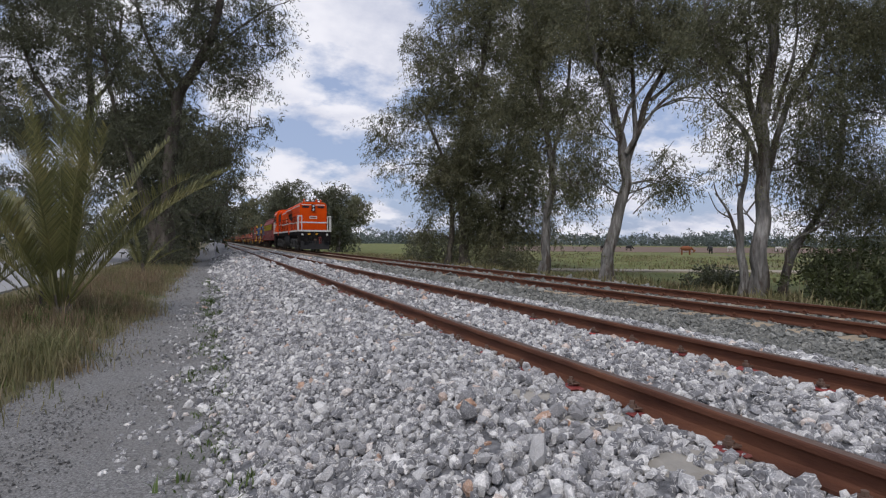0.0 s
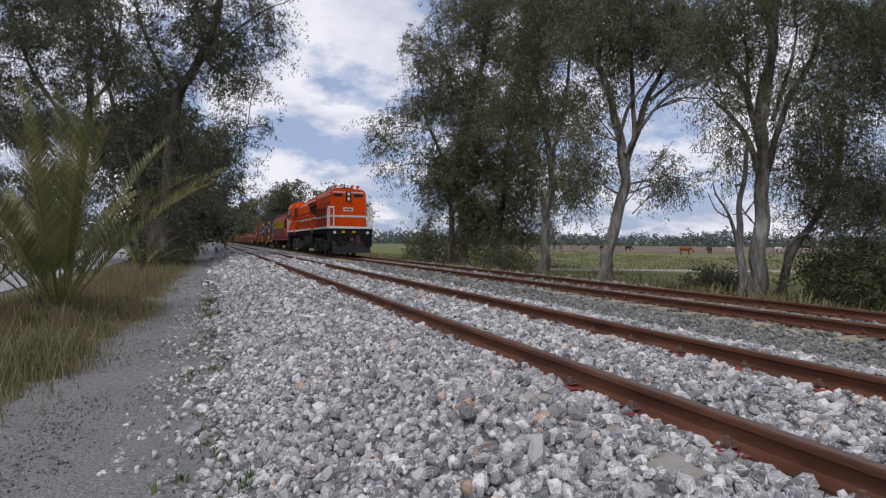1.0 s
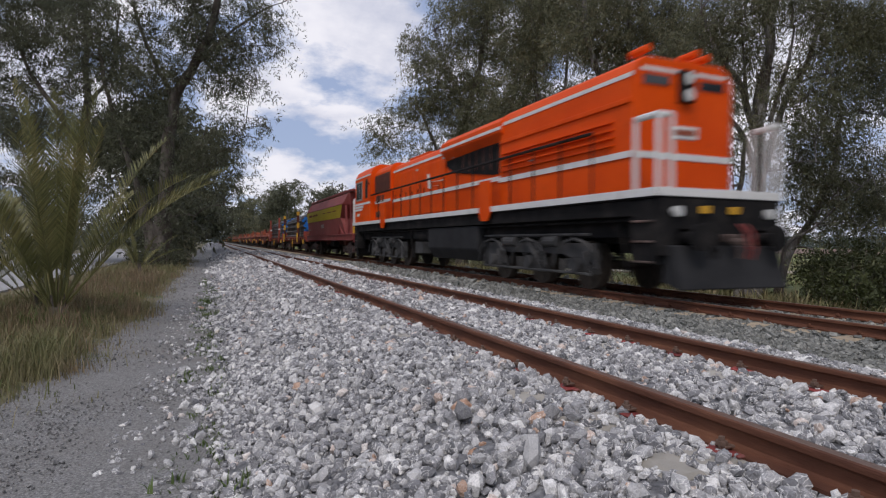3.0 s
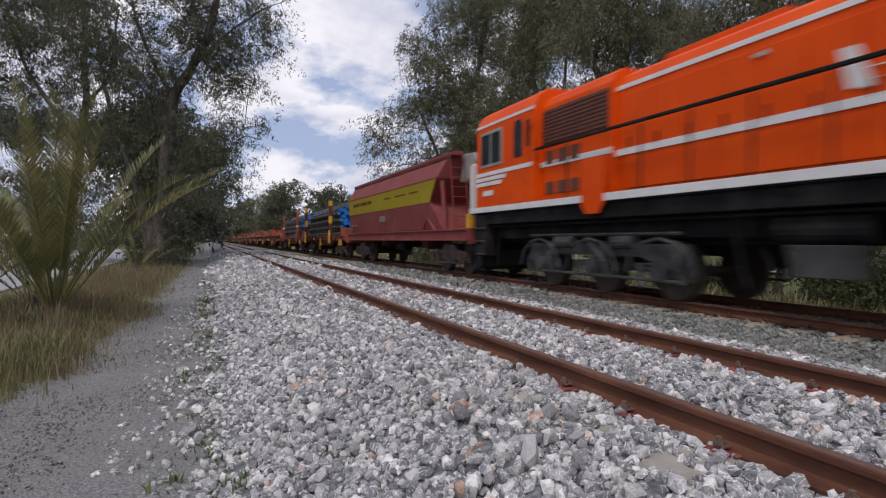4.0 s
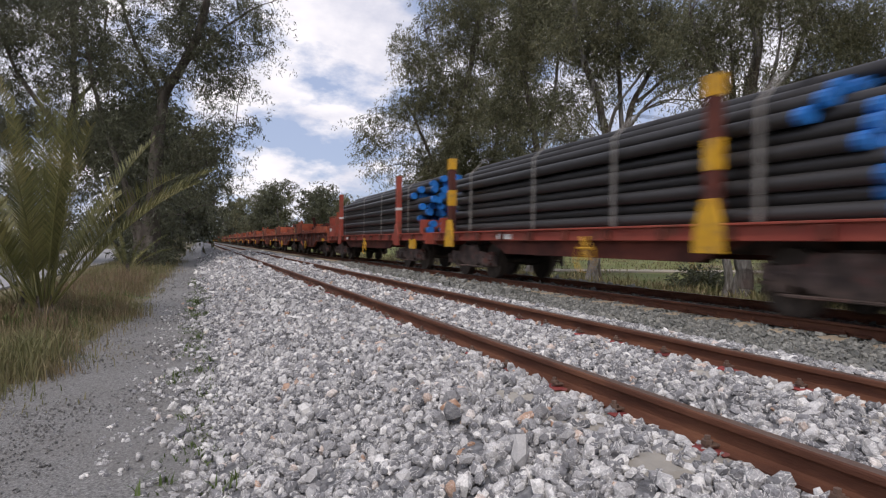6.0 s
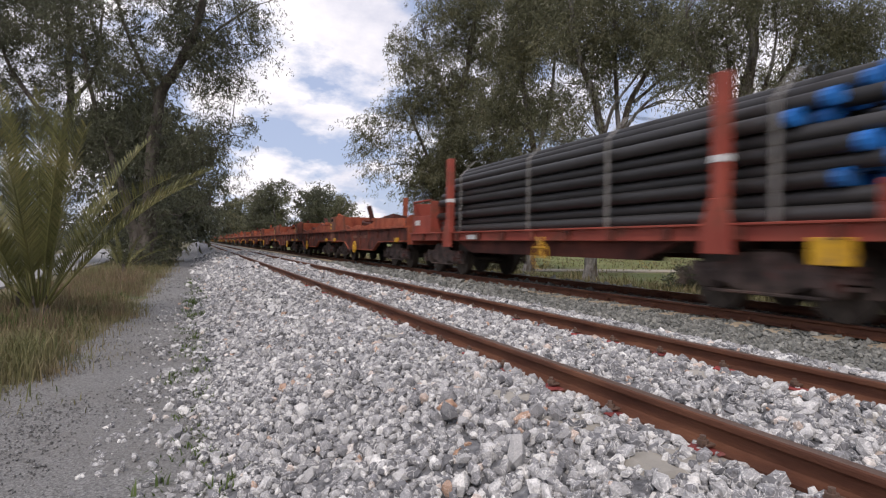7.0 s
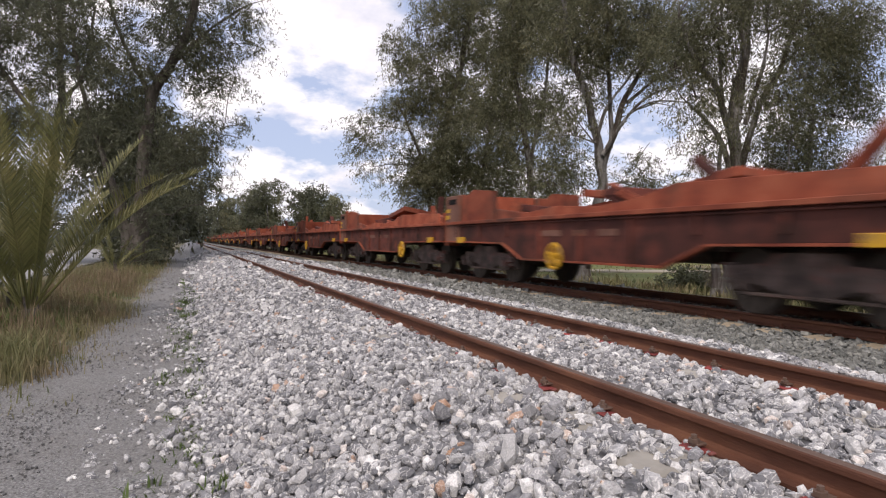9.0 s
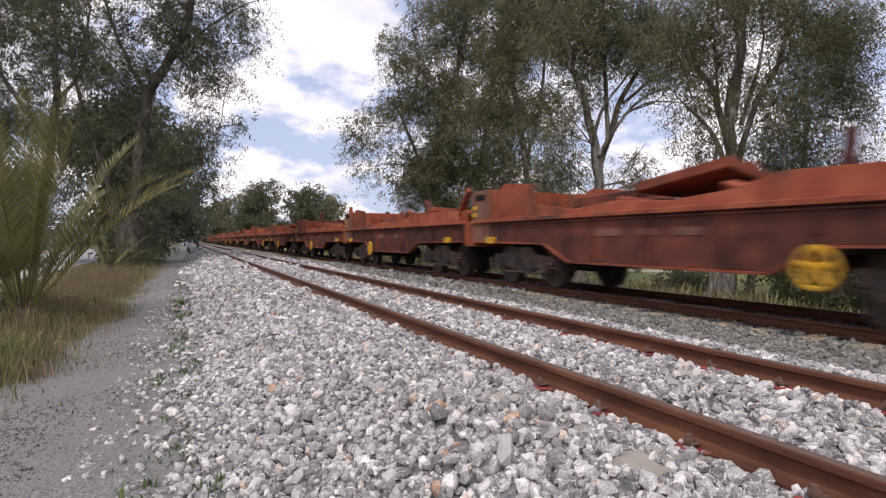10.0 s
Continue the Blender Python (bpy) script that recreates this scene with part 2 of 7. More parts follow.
def add_prism(bm, outline, axis, c0, c1):
    """A closed outline of 2D points, pushed along an axis from c0 to c1. axis 'x': points are (y, z); 'y': (x, z); 'z': (x, y)."""
    def at(p, c):
        return {"x": (c, p[0], p[1]), "y": (p[0], c, p[1]), "z": (p[0], p[1], c)}[axis]
    lo = [bm.verts.new(at(p, c0)) for p in outline]
    hi = [bm.verts.new(at(p, c1)) for p in outline]
    bm.faces.new(lo)
    bm.faces.new(hi[::-1])
    k = len(outline)
    for i in range(k):
        bm.faces.new((lo[i], hi[i], hi[(i + 1) % k], lo[(i + 1) % k]))
    bmesh.ops.recalc_face_normals(bm, faces=bm.faces)
    return bm


def box(name, dims, mat, parent, label="", bevel=0.01):
    bm = bmesh.new()
    add_box(bm, *dims, bevel=bevel)
    return part(name, bm, mat, parent, label)


def rod(name, a, b, r, mat, parent, label="", seg=8):
    bm = bmesh.new()
    add_cyl(bm, a, b, r, seg)
    return part(name, bm, mat, parent, label)


# ---- the plan ----
X1, Z1 = 2.224, 0.714        # near track: left rail, rail top
X3, Z3 = 7.342, 0.558        # far track: left rail, rail top
GAUGE = 1.505
XT = X3 + GAUGE / 2         # centre line of the train
SPEED, FRONT = 14.3, 50.2
LENGTH = 0.962              # lengths of the rolling stock against the drawings below


def section(x):
    """Height of the ground across the line, at x."""
    pts = [(-400, -0.3), (-60, -0.15), (-14, 0.02), (-6, 0.0), (-2.0, 0.02), (-1.6, 0.0), (-0.2, 0.0), (0.15, 0.03), (1.32, 0.51), (1.6, 0.545), (4.55, 0.545), (5.3, 0.385),
           (5.8, 0.375), (10.1, 0.375), (11.4, -0.02), (12.5, -0.1), (20, -0.15), (400, -0.3), (3000, -0.3)]
    return float(np.interp(x, [p[0] for p in pts], [p[1] for p in pts]))


def verge(y):
    """Where the path's grassy edge runs, at y."""
    return float(np.interp(y, [0, 4, 6, 9, 13, 30, 60, 400], [-2.05, -1.95, -1.75, -1.5, -1.22, -1.2, -1.5, -1.7]))


# ---- ground ----
def build_ground():
    xs = [-3000, -400, -60, -30, -14.2, -14, -10, -7, -6, -5, -4, -3, -2.6, -2.3, -1.7]
    bands = [("ground", M_soil, xs, "dry grass and soil verge beside the gravel path"),
             ("path", M_path, [-1.7, -1.1, -0.9, -0.6, -0.3, 0.1], "grey trodden gravel footpath along the line"),
             ("ballast_near", M_bed, [0.1, 0.3, 0.5, 0.7, 0.9, 1.1, 1.3, 1.6, 2.2, 3, 3.8, 4.6, 5.2], "bed of fresh grey limestone ballast"),
             ("ballast_far", M_bed_old, [5.2, 5.6, 6.5, 7.5, 8.5, 9.9, 10.4, 11.2], "bed of old greenish grey ballast"),
             ("field", M_field, [11.2, 12.5, 14, 17, 20, 26, 40, 70, 120, 200, 400, 3000], "green pasture with bare reddish patches")]
    ys = [-3000, -300, -60, -20, -8, -4] + [i * 0.5 for i in range(-4, 40)] + [20, 22, 25, 28, 32, 36, 40, 46, 54, 65, 80, 100, 130, 170, 240, 400, 800, 1600, 3000]
    for name, mat, cols, label in bands:
        verts, faces = [], []
        for y in ys:
            for x in cols:
                z = section(x)
                edge = x in (cols[0], cols[-1])
                dx = 0.0
                if abs(y) < 70 and abs(x) < 30:
                    z += 0.02 * noise.noise((x * 1.3, y * 0.9, 2.0)) * (0 if x > 1.0 and x < 10 else 1)
                    if x == -1.7:
                        dx = verge(y) + 1.7
                    if x in (-1.7, 0.1):
                        dx += 0.10 * noise.noise((x, y * 0.45, 5.0)) + 0.08 * noise.noise((x, y * 1.7, 9.0))
                verts.append((x + dx, y, z))
        k = len(cols)
        for j in range(len(ys) - 1):
            for i in range(k - 1):
                faces.append((j * k + i, j * k + i + 1, (j + 1) * k + i + 1, (j + 1) * k + i))
        ob = mesh_object(name, verts, faces, mat, True)
        tagged(ob, label, name.split("_")[0], kind="structure")


def rail_profile():
    """Half outline of a flat-bottomed rail: (x, z) from the top, z down to -0.16."""
    half = [(0.0, 0.0), (0.026, -0.001), (0.034, -0.006), (0.036, -0.014), (0.036, -0.032), (0.030, -0.040), (0.011, -0.050), (0.009, -0.075), (0.009, -0.105),
            (0.016, -0.117), (0.070, -0.132), (0.072, -0.147)]
    return half + [(-x, z) for x, z in half[:0:-1]]


def build_track(name, x_left, top, label, mat_sleeper, y_end, spacing, fastened):
    track = tagged(empty(name), label, "railway track", kind="structure")
    prof = rail_profile()
    cuts = [-6, 400]
    for x in (x_left, x_left + GAUGE):
        bm = bmesh.new()
        k = len(prof)
        rows = [[bm.verts.new((x + p[0], y, top + p[1])) for p in prof] for y in cuts]
        for a, b in zip(rows, rows[1:]):
            for i in range(k):
                f = bm.faces.new((a[i], b[i], b[(i + 1) % k], a[(i + 1) % k]))
                f.material_index = 1 if i in (0, k - 1) else 0
        bm.faces.new(rows[0])
        bmesh.ops.recalc_face_normals(bm, faces=bm.faces)
        part("rail", bm, [M_rail, M_rail_top], track, "rust-brown steel rail with a worn head")
    # sleepers: waisted concrete blocks
    bm = bmesh.new()
    xc = GAUGE / 2
    add_prism(bm, [(-1.25 + xc, -0.22), (-1.25 + xc, -0.03), (-1.2 + xc, 0.0), (xc - 0.42, 0.0), (xc - 0.3, -0.04), (xc + 0.3, -0.04), (xc + 0.42, 0.0), (1.2 + xc, 0.0), (1.25 + xc, -0.03), (1.25 + xc, -0.22)], "y", -0.13, 0.13)
    bmesh.ops.bevel(bm, geom=[e for e in bm.edges if abs(e.verts[0].co.y - e.verts[1].co.y) < 0.01], offset=0.02, segments=1, affect="EDGES")
    first = part("sleeper", bm, mat_sleeper, track)
    pads = []
    y = -2.3
    rng = random.Random(4)
    first.location = (x_left, y, top - 0.145)
    meshes = first.data
    pad_bm = bmesh.new()
    for s in (-1, 1):
        add_box(pad_bm, s * 0.075 - 0.02, s * 0.075 + 0.02, -0.085, 0.085, -0.142, -0.126, 0.006)
        add_box(pad_bm, s * 0.115 - 0.03, s * 0.115 + 0.03, -0.06, 0.06, -0.142, -0.124, 0.008)
    bolt_bm = bmesh.new()
    for s in (-1, 1):
        add_cyl(bolt_bm, (s * 0.105, 0, -0.12), (s * 0.105, 0, -0.066), 0.014, 6)
        add_cyl(bolt_bm, (s * 0.105, 0, -0.102), (s * 0.105, 0, -0.085), 0.026, 6)
        add_box(bolt_bm, s * 0.085 - 0.03, s * 0.085 + 0.03, -0.03, 0.03, -0.114, -0.102, 0.003)
    pad = part("pad", pad_bm, M_red_pad if fastened else M_rail, first, "faded red plastic rail pad" if fastened else "")
    bolt = part("bolt", bolt_bm, M_rail_top if fastened else M_rail, first)
    pad.location = bolt.location = (0, 0, 0.145)
    n = 1
    while y < y_end:
        y += spacing
        o = new("sleeper", meshes)
        o.parent = track
        o.location = (x_left + rng.uniform(-0.02, 0.02), y + rng.uniform(-0.015, 0.015), top - 0.145 + rng.uniform(-0.006, 0.004))
        o.rotation_euler = (0, rng.uniform(-0.006, 0.006), rng.uniform(-0.01, 0.01))
        n += 1
        if y < 26:
            for src in (pad, bolt):
                for dx in (0, GAUGE):
                    c = new(src.name.split(".")[0], src.data)
                    c.parent = o
                    c.location = (dx, 0, 0.145)
                    if src is pad:
                        tagged(c, "faded red plastic rail pad" if fastened else "")
    return track


build_ground()
build_track("near_track", X1, Z1, "railway track with rusty rails on new pale ballast", M_concrete, 110, 0.6, True)
build_track("far_track", X3, Z3, "railway track with rusty rails on old ballast", M_concrete_old, 110, 0.62, False)


# ---- stones of the ballast ----
def stone_shapes(rng, count):
    """Angular stones: a cube's corners, pulled about and cut."""
    base = np.array([(x, y, z) for x in (-1, 1) for y in (-1, 1) for z in (-1, 1)], float)
    out = []
    for _ in range(count):
        v = base * np.array([rng.uniform(0.75, 1.25), rng.uniform(0.6, 1.0), rng.uniform(0.5, 0.85)])
        v = v * (1 + rng.uniform(-0.38, 0.12, (8, 1))) + rng.uniform(-0.22, 0.22, (8, 3))
        out.append(v * 0.55)
    return np.array(out)


CUBE = np.array([(0, 1, 3, 2), (4, 6, 7, 5), (0, 4, 5, 1), (2, 3, 7, 6), (0, 2, 6, 4), (1, 5, 7, 3)])
TRIS = np.array([t for f in CUBE for t in ((f[0], f[1], f[2]), (f[0], f[2], f[3]))])


G = (1 + 5 ** 0.5) / 2
ICO = np.array([(-1, G, 0), (1, G, 0), (-1, -G, 0), (1, -G, 0), (0, -1, G), (0, 1, G), (0, -1, -G), (0, 1, -G), (G, 0, -1), (G, 0, 1), (-G, 0, -1), (-G, 0, 1)]) / 1.9
ICO_TRIS = np.array([(0, 11, 5), (0, 5, 1), (0, 1, 7), (0, 7, 10), (0, 10, 11), (1, 5, 9), (5, 11, 4), (11, 10, 2), (10, 7, 6), (7, 1, 8),
                     (3, 9, 4), (3, 4, 2), (3, 2, 6), (3, 6, 8), (3, 8, 9), (4, 9, 5), (2, 4, 11), (6, 2, 10), (8, 6, 7), (9, 8, 1)])


def broken_stones(rng, count):
    """Rounder broken stones with many facets: some corners knocked in, some flats."""
    out = []
    for _ in range(count):
        v = ICO * rng.uniform(0.84, 1.08, (12, 1)) + rng.uniform(-0.09, 0.09, (12, 3))
        for _ in range(5):      # cleaved faces
            d = rng.normal(size=3)
            d /= np.linalg.norm(d)
            h = rng.uniform(0.5, 0.78)
            over = v @ d - h
            v = v - np.clip(over, 0, None)[:, None] * d
        out.append(v * np.array([rng.uniform(0.95, 1.35), rng.uniform(0.75, 1.0), rng.uniform(0.55, 0.85)]) * 0.66)
    return np.array(out)


def rotations(rng, n):
    q = rng.normal(size=(n, 4))
    q /= np.linalg.norm(q, axis=1)[:, None]
    w, x, y, z = q.T
    return np.stack([np.stack([1 - 2 * (y * y + z * z), 2 * (x * y - z * w), 2 * (x * z + y * w)], -1),
                     np.stack([2 * (x * y + z * w), 1 - 2 * (x * x + z * z), 2 * (y * z - x * w)], -1),
                     np.stack([2 * (x * z - y * w), 2 * (y * z + x * w), 1 - 2 * (x * x + y * y)], -1)], 1)


RAILS = (X1, X1 + GAUGE, X3, X3 + GAUGE)


def scatter(rng, x0, x1, y0, y1, n, size, lift=0.3, thin=None):
    """Places and sizes of stones on the section, clear of rails and mostly of sleeper tops."""
    x, y = rng.uniform(x0, x1, n), rng.uniform(y0, y1, n)
    s = size * rng.lognormal(0, 0.28, n)
    s = np.clip(s, size * 0.5, size * 2.0)
    keep = np.ones(n, bool)
    for r in RAILS:
        keep &= np.abs(x - r) > 0.05 + s * 0.42
    for start, step, xa in ((-2.3, 0.6, X1), (-2.3, 0.62, X3)):
        ph = np.abs((y - start + step / 2) % step - step / 2)
        top = (np.abs(x - (xa + GAUGE / 2)) < 1.27) & (ph < 0.15)
        keep &= ~(top & (rng.random(n) < np.where(np.abs(x - xa - GAUGE / 2) < 0.45, 0.2, 0.5)))
    if thin is not None:
        keep &= rng.random(n) < thin(x, y)
    x, y, s = x[keep], y[keep], s[keep]
    z = np.interp(x, *SECTION) + s * rng.uniform(-0.1, lift, len(x))
    return np.stack([x, y, z], 1), s


SECTION = (np.linspace(-3, 14, 700), np.array([section(v) for v in np.linspace(-3, 14, 700)]))


def heap(rng, x0, x1, y0, y1, n, size):
    """Stones lying a little higher, against a rail's foot."""
    p, s = scatter(rng, x0, x1, y0, y1, n, size, 0.4)
    p[:, 2] += 0.022
    return p, s


def stone_field(name, mat, parent, label, spots, seed, fine=True):
    rng = np.random.default_rng(seed)
    p = np.concatenate([a for a, b in spots])
    s = np.concatenate([b for a, b in spots])
    shapes, tris = (broken_stones(rng, 90), ICO_TRIS) if fine else (stone_shapes(rng, 60), TRIS)
    k = shapes.shape[1]
    v = shapes[rng.integers(0, len(shapes), len(p))]
    v = np.einsum("nij,nkj->nki", rotations(rng, len(p)), v) * s[:, None, None] + p[:, None, :]
    f = tris[None] + k * np.arange(len(p))[:, None, None]
    ob = quads_mesh(name, v.reshape(-1, 3), f.reshape(-1, 3), mat)
    ob.parent = parent
    return tagged(ob, label, kind="stuff")


def build_stones():
    rng = np.random.default_rng(11)
    near = bpy.data.objects["ballast_near"]
    far = bpy.data.objects["ballast_far"]
    shoulder = lambda x, y: np.clip((x + 0.09 + 0.25 * np.sin(y * 1.9) * np.sin(y * 0.7)) / 0.35, 0.06, 1)
    stone_field("stones", M_stone, near, "loose angular grey limestone ballast", [
        scatter(rng, -0.45, 5.35, 1.3, 6.4, 23500, 0.047, 0.5, shoulder), scatter(rng, -0.7, 0.3, 1.5, 14, 700, 0.035, 0.3),
        heap(rng, X1 - 0.34, X1 - 0.07, 1.2, 9, 1500, 0.046), heap(rng, X1 + 0.07, X1 + 0.3, 1.2, 9, 700, 0.042), heap(rng, X1 + GAUGE - 0.3, X1 + GAUGE - 0.07, 1.2, 9, 900, 0.042)], 5)
    stone_field("stones", M_stone, near, "loose angular grey limestone ballast", [
        scatter(rng, -0.45, 5.35, 6.4, 8.5, 9700, 0.048, 0.5, shoulder), scatter(rng, -0.35, 5.35, 8.5, 20, 17000, 0.058, 0.5, shoulder), scatter(rng, -0.3, 5.3, 20, 50, 9000, 0.11, 0.4, shoulder), scatter(rng, -0.3, 5.3, -6, 1.3, 5000, 0.08, 0.4, shoulder)], 7, False)
    stone_field("stones", M_stone_old, far, "loose old greenish grey ballast", [
        scatter(rng, 5.1, 9.9, 2.8, 11, 19000, 0.037, 0.5), scatter(rng, 5.2, 10.2, 11, 30, 8000, 0.085, 0.4)], 6, False)
    worn = lambda x, y: np.clip(0.3 + 0.9 * np.abs(x + 0.85 + 0.12 * np.sin(y * 0.9)), 0, 1)      # the middle is trodden smooth
    path = bpy.data.objects["path"]
    stone_field("pebbles", M_pebble, path, "fine grey gravel on the path", [scatter(rng, -1.75, 0.2, 1.2, 8, 12000, 0.012, 0.3, worn), scatter(rng, -1.75, 0.2, 8, 16, 4500, 0.018, 0.3, worn), scatter(rng, -1.7, 0.1, 16, 34, 2500, 0.03, 0.25, worn)], 12, False)
    # the nearest stones, one by one
    shapes = broken_stones(np.random.default_rng(3), 14)
    meshes = []
    for v in shapes:
        me = bpy.data.meshes.new("stone")
        me.from_pydata([tuple(q) for q in v], [], [tuple(int(i) for i in t) for t in ICO_TRIS])
        me.materials.append(M_stone_piece)
        meshes.append(me)
    p, s = scatter(rng, 0.25, 2.05, 2.0, 4.6, 300, 0.055, 0.8)
    r = random.Random(8)
    for (x, y, z), k in zip(p, s):
        o = new("stone", r.choice(meshes))
        o.parent = near
        o.location, o.scale = (x, y, z + 0.004), (k, k, k)
        o.rotation_euler = (r.uniform(0, 6.3), r.uniform(0, 6.3), r.uniform(0, 6.3))
    for x, y, k in ((-0.13, 4.78, 0.13), (-0.05, 4.66, 0.1), (-0.22, 4.6, 0.07), (-0.3, 5.3, 0.06), (-0.42, 4.2, 0.05)):      # larger stones rolled onto the path
        o = new("stone", r.choice(meshes))
        o.parent = near
        o.location, o.scale = (x, y, 0.03), (k, k, k)
        o.rotation_euler = (r.uniform(0, 6.3), r.uniform(0, 6.3), r.uniform(0, 6.3))


# ---- trees ----
def bezier_chain(points, steps):
    pts = [Vector(p) for p in points]
    out = []
    for i in range(len(pts) - 1):
        p0, p1, p2, p3 = pts[max(i - 1, 0)], pts[i], pts[i + 1], pts[min(i + 2, len(pts) - 1)]
        for k in range(steps):
            t = k / steps
            out.append(0.5 * ((2 * p1) + (p2 - p0) * t + (2 * p0 - 5 * p1 + 4 * p2 - p3) * t * t + (3 * p1 - p0 - 3 * p2 + p3) * t ** 3))
    return out + [pts[-1]]


class Tubes:
    """Collects tapering tubes into one mesh."""

    def __init__(self):
        self.v, self.f = [], []

    def add(self, pts, r0, r1, seg=8, rough=0.0):
        n = len(pts)
        base = len(self.v)
        side = Vector((0.31, 0.95, 0.05))
        for i, p in enumerate(pts):
            d = (pts[min(i + 1, n - 1)] - pts[max(i - 1, 0)]).normalized()
            a = d.cross(side).normalized()
            b = d.cross(a)
            r = r0 + (r1 - r0) * (i / (n - 1)) ** 0.7
            for k in range(seg):
                g = 2 * math.pi * k / seg
                q = r * (1 + rough * noise.noise((p.x * 2 + math.cos(g) * 1.5, p.y * 2 + math.sin(g) * 1.5, p.z * 1.2)))
                self.v.append(p + (a * math.cos(g) + b * math.sin(g)) * q)
        for i in range(n - 1):
            for k in range(seg):
                self.f.append((base + i * seg + k, base + i * seg + (k + 1) % seg, base + (i + 1) * seg + (k + 1) % seg, base + (i + 1) * seg + k))

    def make(self, name, mat, parent, label=""):
        ob = mesh_object(name, self.v, self.f, mat, True)
        ob.parent = parent
        return tagged(ob, label)


def leaves_mesh(name, centres, radii, per, length, width, droop, mat, parent, seed, label="", strands=6):
    """Leaves on thin hanging strands that spring from each clump's centre; every leaf is one narrow curved blade."""
    rng = np.random.default_rng(seed)
    k = len(centres)
    c = np.asarray(centres, float)[:, None, :]
    r = np.asarray(radii, float)[:, None, None]
    start = rng.normal(size=(k, strands, 3)) * r * np.array([0.52, 0.52, 0.44])
    way = rng.normal(size=(k, strands, 3)) * np.array([1, 1, 0.45]) + start / np.maximum(r, 0.01)
    way /= np.linalg.norm(way, axis=2)[:, :, None]
    reach = r * rng.uniform(0.5, 1.25, (k, strands, 1))
    n = k * per
    which = np.tile(np.arange(per) % strands, k)
    owner = np.repeat(np.arange(k), per)
    u = rng.uniform(0, 1, n)[:, None]
    w, L0 = way[owner, which], reach[owner, which]
    p = c[owner, 0] + start[owner, which] + w * u * L0 + rng.normal(size=(n, 3)) * r[owner, 0] * 0.13
    p[:, 2] -= (u * u * L0 * (0.25 + 0.5 * droop))[:, 0]
    d = rng.normal(size=(n, 3)) * 0.8 + w * 0.5
    d[:, 2] -= droop
    d /= np.linalg.norm(d, axis=1)[:, None]
    s = np.cross(d, rng.normal(size=(n, 3)))
    s /= np.linalg.norm(s, axis=1)[:, None]
    L = length * rng.uniform(0.6, 1.35, n)[:, None]
    W = width * rng.uniform(0.6, 1.3, n)[:, None]
    v = np.stack([p, p + d * L * 0.4 + s * W, p + d * L], 1).reshape(-1, 3)
    f = np.arange(n * 3).reshape(-1, 3)
    ob = quads_mesh(name, v, f, mat)
    ob.parent = parent
    return tagged(ob, label)


def blob_points(rng, blobs, density, gap, seed):
    """Clump centres inside ellipsoids, with holes where a 3D noise is low."""
    out = []
    for x, y, z, rx, rz in blobs:
        n = max(6, int(density * rx * rx * rz * 9.0))
        for _ in range(n):
            while True:
                q = Vector((rng.uniform(-1, 1), rng.uniform(-1, 1), rng.uniform(-1, 1)))
                if q.length <= 1 and rng.random() < 0.35 + q.length:
                    break
            p = Vector((x + q.x * rx, y + q.y * rx, z + q.z * rz))
            if noise.noise((p.x * 0.55 + seed, p.y * 0.55, p.z * 0.55)) > gap:
                out.append(p)
    return out


